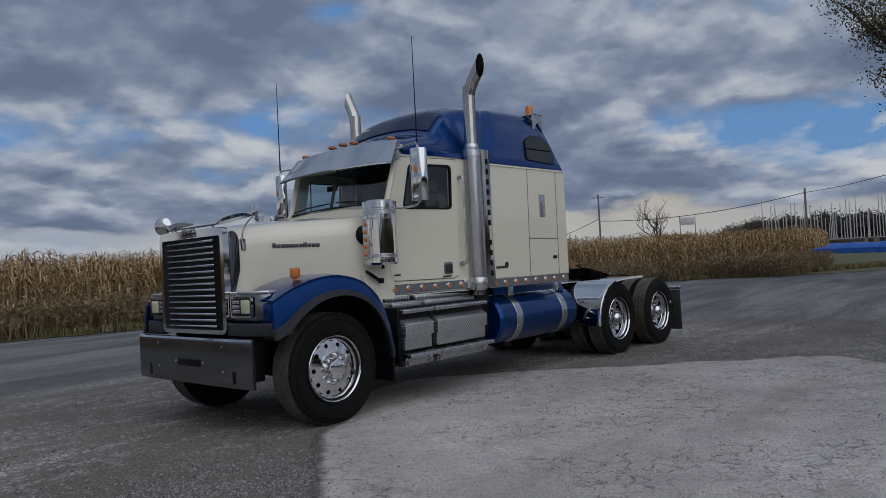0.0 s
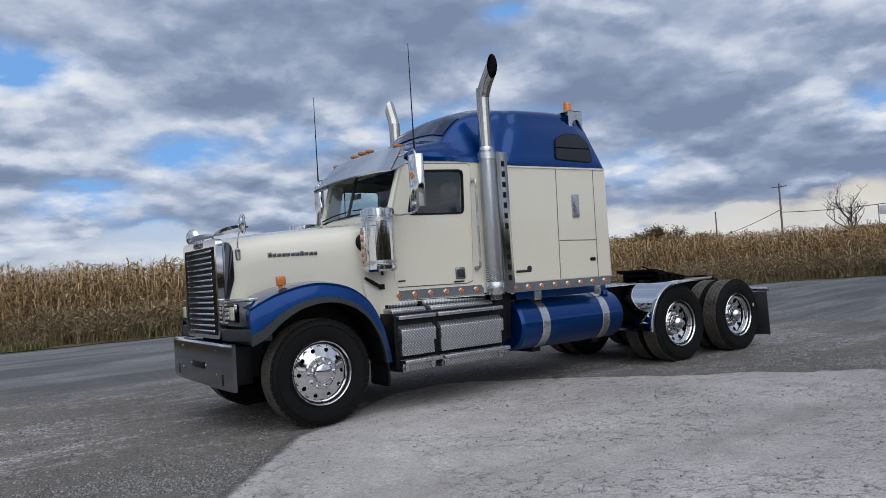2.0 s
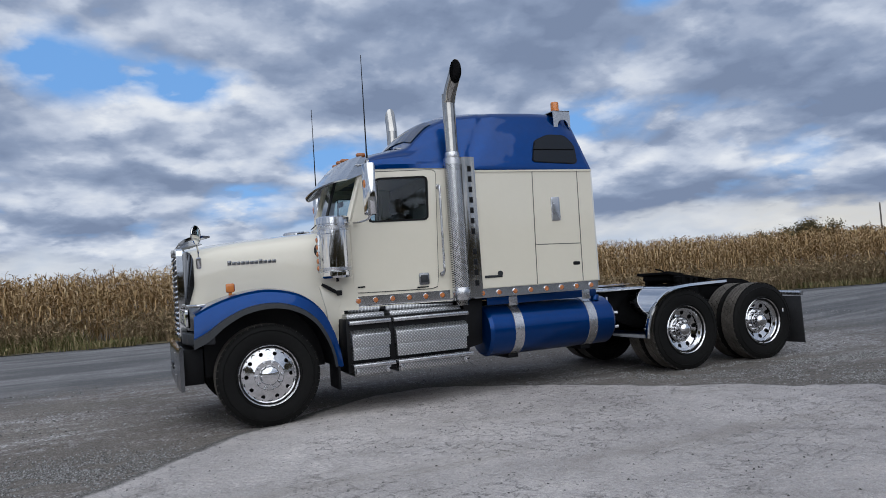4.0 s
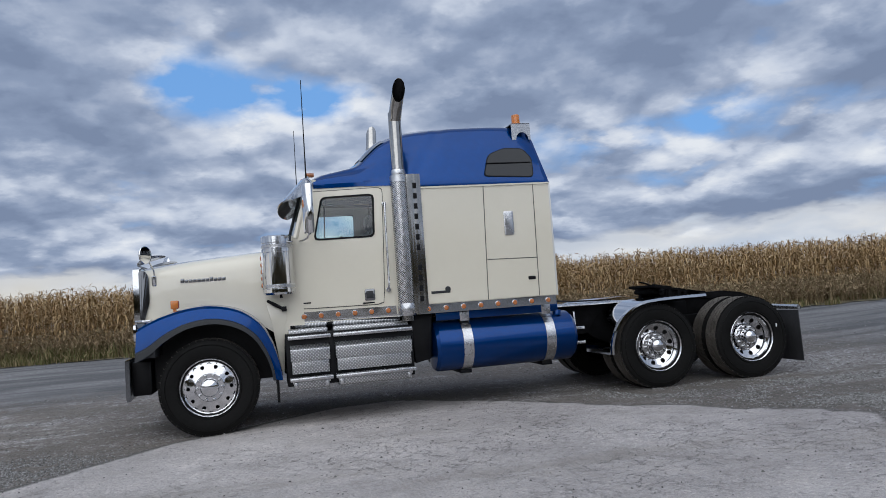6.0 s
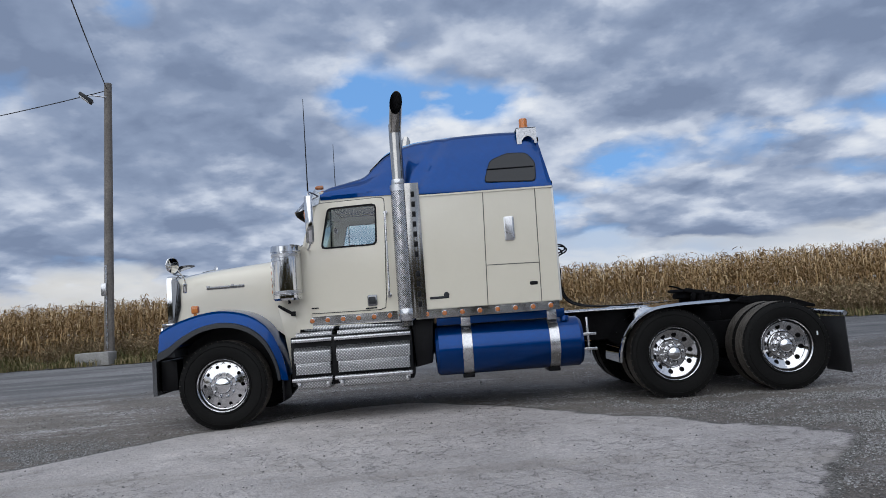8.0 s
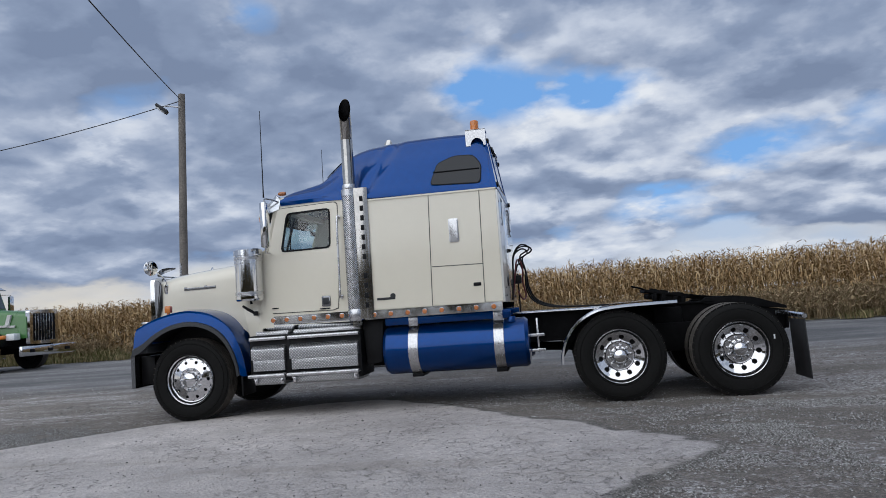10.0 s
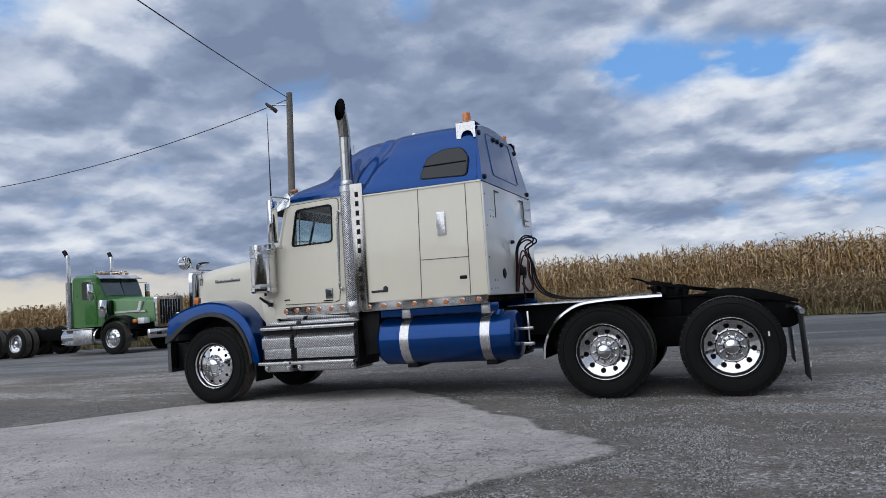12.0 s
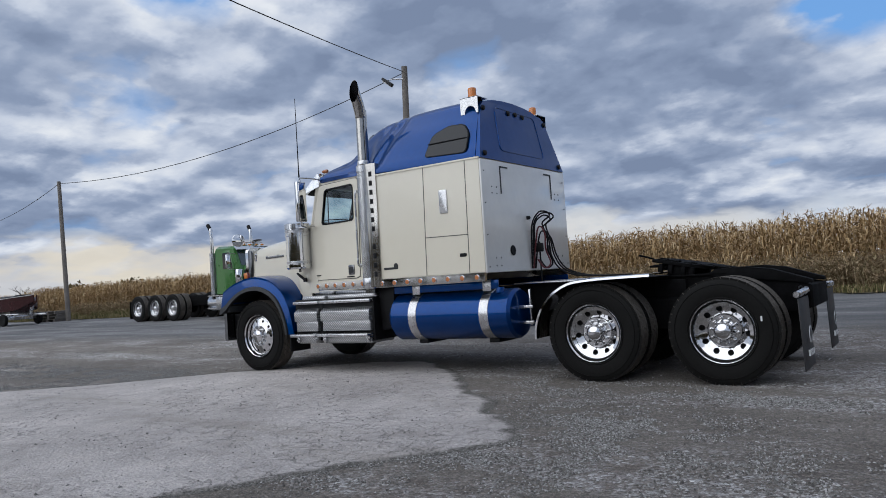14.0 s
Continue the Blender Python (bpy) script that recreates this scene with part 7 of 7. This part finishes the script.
for y in (-1.25, 1.2):
    part("post", box(bmesh.new(), -0.05, 0.05, y - 0.06, y + 0.06, 0, 7.2), WOOD, sign)

# ---- the green tractor ----
GREEN = material("green_paint", (0.040, 0.155, 0.026), 0.3, coat=0.4, grain=0.06, grain_scale=8, stain=0.1, stain_scale=1.5)
green = thing("green_semi_truck", "green day-cab semi truck with a bare black chassis", "truck", at=pose(-12.0, 10.55, rise(-12, 10.0), 0, 0, 177))


def g_part(name, bm, mat, parent=None, label="", angle=35):
    return part(name, bm, mat, parent or green, label, angle)


g_part("hood", loft(bmesh.new(), [[(x, -w, 1.0), (x, -w, h - 0.16), (x, -w + 0.12, h - 0.02), (x, 0, h), (x, w - 0.12, h - 0.02), (x, w, h - 0.16), (x, w, 1.0)] for x, w, h in ((-1.28, 0.62, 1.78), (-0.6, 0.70, 1.86), (0.2, 0.78, 1.92), (0.72, 0.82, 1.96))]), GREEN, angle=50)
for s in (-1, 1):
    g_part("hood_stripe", box(bmesh.new(), -0.75, 0.5, s * 0.745 - 0.035, s * 0.745 + 0.045, 1.36, 1.42), HULL, label="pale stripe on the hood")
    g_part("hood_stripe", prism(bmesh.new(), [(-0.75, 1.40), (-0.62, 1.40), (-0.72, 1.72), (-0.85, 1.72)], "y", s * 0.66, s * 0.735), HULL)
bm = bmesh.new()
panel_with_hole(bm, rounded([(-0.60, 0.80), (0.60, 0.80), (0.60, 1.84), (-0.60, 1.84)], 0.08, 4), rounded([(-0.47, 0.90), (0.47, 0.90), (0.47, 1.73), (-0.47, 1.73)], 0.04, 4), lambda u, v, w: (-1.38 + w, u, v), 0.14)
gg = g_part("grille_surround", bm, CHROME, label="chrome grille surround")
g_part("grille_back", box(bmesh.new(), -1.34, -1.32, -0.48, 0.48, 0.88, 1.75), BLACK, gg)
for y in (-0.36, -0.24, -0.12, 0.0, 0.12, 0.24, 0.36):
    g_part("grille_bar", box(bmesh.new(), -1.375, -1.34, y - 0.010, y + 0.010, 0.90, 1.73, 0.006), STEEL, gg)
gb = g_part("bumper", box(bmesh.new(), -1.58, -1.46, -1.16, 1.16, 0.46, 0.76, 0.03), CHROME, label="chrome bumper")
for y in (-0.75, 0.0, 0.75):
    g_part("bumper_slot", box(bmesh.new(), -1.60, -1.55, y - 0.10, y + 0.10, 0.56, 0.66, 0.01), BLACK, gb)
g_part("cab", loft(bmesh.new(), [[(x, -w, 0.95), (x, -w, h - 0.1), (x, -w + 0.15, h), (x, w - 0.15, h), (x, w, h - 0.1), (x, w, 0.95)] for x, w, h in ((0.70, 0.88, 1.95), (0.98, 0.92, 2.62), (1.10, 0.93, 2.75), (2.02, 0.96, 2.79), (2.12, 0.94, 2.71))]), GREEN, angle=50)
for s in (-1, 1):
    out = rounded([(1.08, 1.90), (1.66, 1.90), (1.66, 2.52), (1.24, 2.52)], 0.05, 3)
    win = g_part("side_window", prism(bmesh.new(), out, "y", s * 0.92, s * 0.955), DARK_GLASS, label="dark side window")
    g_part("door_line", prism(bmesh.new(), rounded([(1.0, 1.02), (1.74, 1.02), (1.74, 2.60), (1.20, 2.60), (1.0, 1.95)], 0.05, 3), "y", s * 0.90, s * 0.945, 0.01), GREEN)
    g_part("windshield_pane", loft(bmesh.new(), [[(0.72, s * 0.02, 1.99), (0.74, s * 0.80, 1.99), (0.98, s * 0.82, 2.59), (0.96, s * 0.02, 2.61)], [(0.69, s * 0.02, 2.0), (0.71, s * 0.80, 2.0), (0.95, s * 0.82, 2.60), (0.93, s * 0.02, 2.62)]]), material("green_truck_glass", (0.03, 0.05, 0.052), 0.04, spec=1.0, coat=0.6), label="dark windshield pane")
    arch([(-0.72, 0.80), (-0.60, 1.05), (-0.35, 1.22), (0.0, 1.28), (0.35, 1.20), (0.58, 0.98), (0.68, 0.72), (0.70, 0.5)], s * 0.55, s * 1.12, BLACK, "front_fender", green, "black front fender", crown=0.04)
    g_part("headlamp", box(bmesh.new(), -1.10, -0.80, s * 0.78 - 0.14, s * 0.78 + 0.14, 0.95, 1.16, 0.04), LENS)
    g_part("marker_lamp", box(bmesh.new(), -0.85, -0.68, s * 0.97 - 0.05, s * 0.97 + 0.05, 1.0, 1.12, 0.03), AMBER)
    g_part("hood_vent", box(bmesh.new(), 0.36, 0.44, s * 0.86 - 0.06, s * 0.86 + 0.06, 1.32, 1.82, 0.02), BLACK, label="dark ribbed intake vent")
    g_part("step_box", box(bmesh.new(), 1.02, 1.92, s * 1.02 - 0.14, s * 1.02 + 0.14, 0.36, 0.86, 0.03), STEEL, label="bright step box")
    g_part("hood_mark", box(bmesh.new(), -0.95, -0.70, s * 0.70 - 0.02, s * 0.70 + 0.02, 1.34, 1.40), HULL, label="pale mark as a plain bar")
    g_part("air_cleaner", lathe(bmesh.new(), [(0, 1.25), (0.15, 1.25), (0.16, 1.28), (0.16, 1.80), (0.15, 1.84), (0, 1.84)], (0.62, s * 1.0, 0), "z", 20), CHROME)
    gs = g_part("exhaust_pipe", tube(bmesh.new(), curve([(2.28, s * 0.95, 0.9), (2.28, s * 0.95, 2.5), (2.28, s * 0.95, 3.35), (2.33, s * 0.96, 3.50)], 6), 0.07, 14, False), CHROME, label="chrome exhaust stack")
    # solid black tube closes the stack's tip
    g_part("stack_mouth", tube(bmesh.new(), curve([(2.325, s * 0.96, 3.48), (2.37, s * 0.97, 3.58), (2.44, s * 0.98, 3.68)], 5), 0.072, 14, True), BLACK, gs, "black stack mouth")
    g_part("heat_shield", lathe(bmesh.new(), [(0.11, 0.95), (0.11, 2.55)], (2.28, s * 0.95, 0), "z", 18), PERF, gs)
    g_part("cab_mirror", box(bmesh.new(), 0.86, 0.96, s * 1.28 - 0.09, s * 1.28 + 0.09, 1.90, 2.42, 0.03), CHROME)
    g_part("mirror_arm", tube(bmesh.new(), [(0.95, s * 0.88, 2.46), (0.92, s * 1.28, 2.46), (0.92, s * 1.28, 1.85), (0.9, s * 0.9, 1.85)], 0.014, 6), STEEL)
    g_part("fuel_tank", lathe(bmesh.new(), [(0, 0.95), (0.27, 0.97), (0.29, 1.0), (0.29, 2.55), (0.27, 2.58), (0, 2.6)], (0, s * 0.82, 0.62), "x", 24), CHROME, label="polished fuel tank")
    g_part("tank_step", box(bmesh.new(), 1.0, 2.5, s * 1.08 - 0.06, s * 1.08 + 0.06, 0.40, 0.44), STEEL)
    g_part("tank_step", box(bmesh.new(), 1.0, 2.5, s * 0.98 - 0.12, s * 0.98 + 0.12, 0.88, 0.92), STEEL)
    g_part("frame_rail", box(bmesh.new(), -1.3, 7.9, s * 0.43 - 0.05, s * 0.43 + 0.05, 0.70, 0.98, 0.01), GREASE)
    g_part("chassis_side", box(bmesh.new(), 2.62, 7.3, s * 0.52 - 0.10, s * 0.52 + 0.10, 0.55, 0.95, 0.02), GREASE)
    g_part("mud_flap", box(bmesh.new(), 7.92, 7.94, s * 0.90 - 0.28, s * 0.90 + 0.28, 0.12, 0.85), RUBBER)
    turn = Matrix.Rotation(0 if s < 0 else math.pi, 4, "Z")
    for x, tyres, rim, nuts, tyre in ((0.0, [0.0], FRONT_RIM, FRONT_NUTS, STEER_TYRE), (4.75, [0.0, 0.3], REAR_RIM, REAR_NUTS, DRIVE_TYRE), (6.02, [0.0, 0.3], REAR_RIM, REAR_NUTS, DRIVE_TYRE), (7.29, [0.0, 0.3], REAR_RIM, REAR_NUTS, DRIVE_TYRE)):
        hub = wheel("wheel", Matrix.Translation((x, s * 1.07, 0.535)) @ turn, tyres, rim, nuts, tyre, "wheel with a polished rim")
        hub.parent = green
g_part("sun_visor", loft(bmesh.new(), [[(1.02 - 0.06 * (1 - u * u), u * 0.88, 2.74), (0.78 - 0.06 * (1 - u * u), u * 0.93, 2.60), (0.80, u * 0.93, 2.58), (1.04, u * 0.88, 2.71)] for u in (-1, -0.5, 0, 0.5, 1)]), CHROME)
for k in range(5):
    g_part("cab_lamp", box(bmesh.new(), 1.12, 1.24, -0.6 + 0.3 * k - 0.04, -0.6 + 0.3 * k + 0.04, 2.77, 2.84, 0.02), AMBER)
g_part("air_horn", tube(bmesh.new(), [(1.2, -0.45, 2.86), (1.8, -0.45, 2.86)], [0.06, 0.03], 10), CHROME)
g_part("air_horn", tube(bmesh.new(), [(1.2, 0.40, 2.86), (1.7, 0.40, 2.86)], [0.06, 0.03], 10), CHROME)
g_part("roof_rail", tube(bmesh.new(), [(1.3, -0.7, 2.80), (1.3, -0.7, 2.90), (1.3, 0.7, 2.90), (1.3, 0.7, 2.80)], 0.015, 6), STEEL)
g_part("roof_box", box(bmesh.new(), 1.80, 2.02, -0.90, -0.60, 2.76, 2.90, 0.03), HULL)
g_part("roof_vent", box(bmesh.new(), 1.55, 1.85, -0.2, 0.3, 2.77, 2.90, 0.03), STEEL)

# ---- boat on a trailer and pallets, off by the lane ----
MAROON = material("maroon_hull", (0.045, 0.008, 0.009), 0.25, coat=0.5, grain=0.1, grain_scale=5, stain=0.2)
boat = thing("motorboat", "maroon open motorboat on a road trailer", "boat", at=pose(-32.0, 10.4, rise(-32, 10.4) - 0.08, 0, 0, 4))
rings = []
for u, w, lo, hi in ((-2.8, 0.95, 0.75, 1.35), (-1.5, 1.02, 0.68, 1.36), (0.5, 1.0, 0.66, 1.42), (1.9, 0.7, 0.75, 1.52), (2.7, 0.12, 1.15, 1.60)):
    rings.append([(u, -w, hi), (u, -w * 0.85, lo + 0.12), (u, 0, lo), (u, w * 0.85, lo + 0.12), (u, w, hi), (u, w - 0.07, hi), (u, 0, hi - 0.3), (u, -w + 0.07, hi)])
part("hull", loft(bmesh.new(), rings), MAROON, boat)
part("gunwale", loft(bmesh.new(), [[(u, -w - 0.01, hi), (u, -w + 0.05, hi), (u, -w + 0.05, hi + 0.03), (u, -w - 0.01, hi + 0.03)] for u, w, lo, hi in ((-2.8, 0.95, 0.75, 1.35), (-1.5, 1.02, 0.68, 1.36), (0.5, 1.0, 0.66, 1.42), (1.9, 0.7, 0.75, 1.52), (2.7, 0.12, 1.15, 1.60))]), HULL, boat)
part("seat", box(bmesh.new(), 0.4, 0.9, -0.5, 0.5, 1.2, 1.62, 0.08), SEAT, boat)
part("bow_cushion", box(bmesh.new(), 1.3, 2.0, -0.3, 0.3, 1.45, 1.66, 0.08), BLACK, boat)
trailer = thing("boat_trailer", "galvanised boat trailer with small wheels", "trailer", at=pose(-32.0, 10.4, rise(-32, 10.4), 0, 0, 4))
for s in (-1, 1):
    part("rail", box(bmesh.new(), -2.8, 2.2, s * 0.6 - 0.04, s * 0.6 + 0.04, 0.52, 0.62, 0.01), STEEL, trailer)
    part("bunk", box(bmesh.new(), -2.2, 1.5, s * 0.55 - 0.05, s * 0.55 + 0.05, 0.62, 0.76), WOOD, trailer)
    part("trailer_wheel", lathe(bmesh.new(), [(0, -0.08), (0.16, -0.08), (0.20, -0.09), (0.29, -0.08), (0.31, 0), (0.29, 0.08), (0, 0.08)], (1.4, s * 0.9, 0.31), "y", 24), RUBBER, trailer)
part("cross_beam", box(bmesh.new(), 1.34, 1.46, -0.85, 0.85, 0.30, 0.52, 0.01), STEEL, trailer)
part("winch_post", box(bmesh.new(), 2.25, 2.35, -0.06, 0.06, 0.30, 1.2, 0.01), STEEL, trailer)
part("drawbar", box(bmesh.new(), 2.1, 3.6, -0.05, 0.05, 0.48, 0.58, 0.01), STEEL, trailer)
for k in range(4):
    z = rise(-32, 13.2) + 0.15 * k
    pallet = thing("pallet", "grey weathered wooden pallet in a low stack", "pallet", "stacked pallets", at=pose(-32.4 + 0.06 * (k % 2), 13.2, z, 0, 0, 12 + 5 * (k % 3)))
    for j in range(5):
        part("deck_board", box(bmesh.new(), -0.6, 0.6, -0.5 + 0.22 * j, -0.36 + 0.22 * j, 0.12, 0.14), WOOD, pallet)
    for j in range(3):
        part("runner", box(bmesh.new(), -0.6 + 0.55 * j, -0.5 + 0.55 * j, -0.5, 0.52, 0.0, 0.12), WOOD, pallet)

# unseen tree belt away from the field, added to darken chrome reflections
for k in range(38):
    x = -62 + 3.75 * k
    tree((x * 1.6, -78 - 4 * math.sin(k * 1.7)), 8.5 + 1.5 * math.sin(k * 2.9), 1.2, 2, "unseen leafy autumn tree, added as a dark belt for chrome reflections", AUTUMN, 40, 0.75, 1.3, seed=200 + k, name="belt_tree")

# ---- loose stones ----
STONE = leafy("loose_stones", [(0.0, (0.07, 0.066, 0.062)), (0.35, (0.14, 0.134, 0.126)), (0.75, (0.255, 0.25, 0.243)), (1.0, (0.42, 0.415, 0.405))])


def inside(x, y):
    """Whether a place lies on the pale paving."""
    hit = False
    for i in range(len(line_xy)):
        (x0, y0), (x1, y1) = line_xy[i - 1], line_xy[i]
        if (y0 > y) != (y1 > y) and x < x0 + (y - y0) * (x1 - x0) / (y1 - y0):
            hit = not hit
    return hit


line_xy = EDGE
OCTA = np.array([(1, 0, 0), (0, 1, 0), (-1, 0, 0), (0, -1, 0), (0, 0, 1), (0, 0, -0.5)], float)
OCTA_F = np.array([(0, 1, 4), (1, 2, 4), (2, 3, 4), (3, 0, 4), (1, 0, 5), (2, 1, 5), (3, 2, 5), (0, 3, 5)])
# drifts of chips thrown up beside the wheel tracks: line and half width
DRIFTS = [([(4.83, -1.1), (5.64, -2.19), (6.29, -3.29), (6.78, -3.58), (7.16, -3.28)], 0.30), ([(6.1, -1.41), (6.78, -1.82), (7.55, -1.97), (8.17, -2.23)], 0.22), ([(6.9, -5.23), (6.86, -4.77), (6.86, -4.27), (6.99, -3.98)], 0.32), ([(7.38, -4.02), (7.96, -4.26), (8.37, -4.46)], 0.25), ([(5.32, -5.46), (5.65, -5.06), (6.01, -4.46), (6.2, -4.23)], 0.22), ([(-6.5, -4.2), (-3.5, -3.9), (-2.2, -3.2)], 0.35), ([(-8.0, -1.5), (-4.0, -1.8), (-1.5, -1.9)], 0.4)]
rs = np.random.RandomState(31)
vs, fs, base = [], [], 0


def chip(x, y, r, on):
    global base
    q = OCTA * (r * rs.uniform(0.6, 1.3, (6, 3)))
    a = rs.uniform(0, 6.283)
    c, s2 = math.cos(a), math.sin(a)
    q = np.stack([q[:, 0] * c - q[:, 1] * s2 + x, q[:, 0] * s2 + q[:, 1] * c + y, q[:, 2] * 0.8 + rise(x, y) + (0.012 if on else 0.0) + 0.003], 1)
    vs.append(q)
    fs.append(OCTA_F + base)
    base += 6


while base < 6 * 14000:
    x, y = rs.uniform(-9, 14), rs.uniform(-9.5, 4.5)
    on = inside(x, y)
    if on and rs.rand() > 0.10:
        continue
    if not on and (inside(x, y - 0.45) or inside(x - 0.3, y - 0.3)):
        continue
    heap = noise.noise(Vector((x * 0.55, y * 1.1, 7.0))) + 0.4 * noise.noise(Vector((x * 2.0, y * 2.0, 1.0)))
    if not on and rs.rand() > 0.10 + 1.6 * max(0.0, heap):
        continue
    chip(x, y, rs.uniform(0.006, 0.014) * (1.6 if rs.rand() < 0.06 else 1.0) * (0.8 if on else 1.0), on)
for path, half in DRIFTS:
    pts = curve([(x, y, 0) for x, y in path], 12)
    run = sum((q - p).length for p, q in zip(pts, pts[1:]))
    for k in range(int(run * half * 11000)):
        p = pts[rs.randint(len(pts))]
        x, y = p.x + rs.normal(0, half) + rs.uniform(-0.15, 0.15), p.y + rs.normal(0, half) + rs.uniform(-0.15, 0.15)
        if noise.noise(Vector((x * 2.2, y * 2.2, 4.0))) + 0.5 * noise.noise(Vector((x * 6, y * 6, 2.0))) < -0.12 or inside(x, y):
            continue
        chip(x, y, rs.uniform(0.005, 0.011), False)
me = bpy.data.meshes.new("loose_stones")
me.from_pydata(np.concatenate(vs).tolist(), [], np.concatenate(fs).tolist())
me.materials.append(STONE)
tagged(new("loose_stones", me), "loose grey stone chips strewn on the yard", "gravel", kind="stuff")
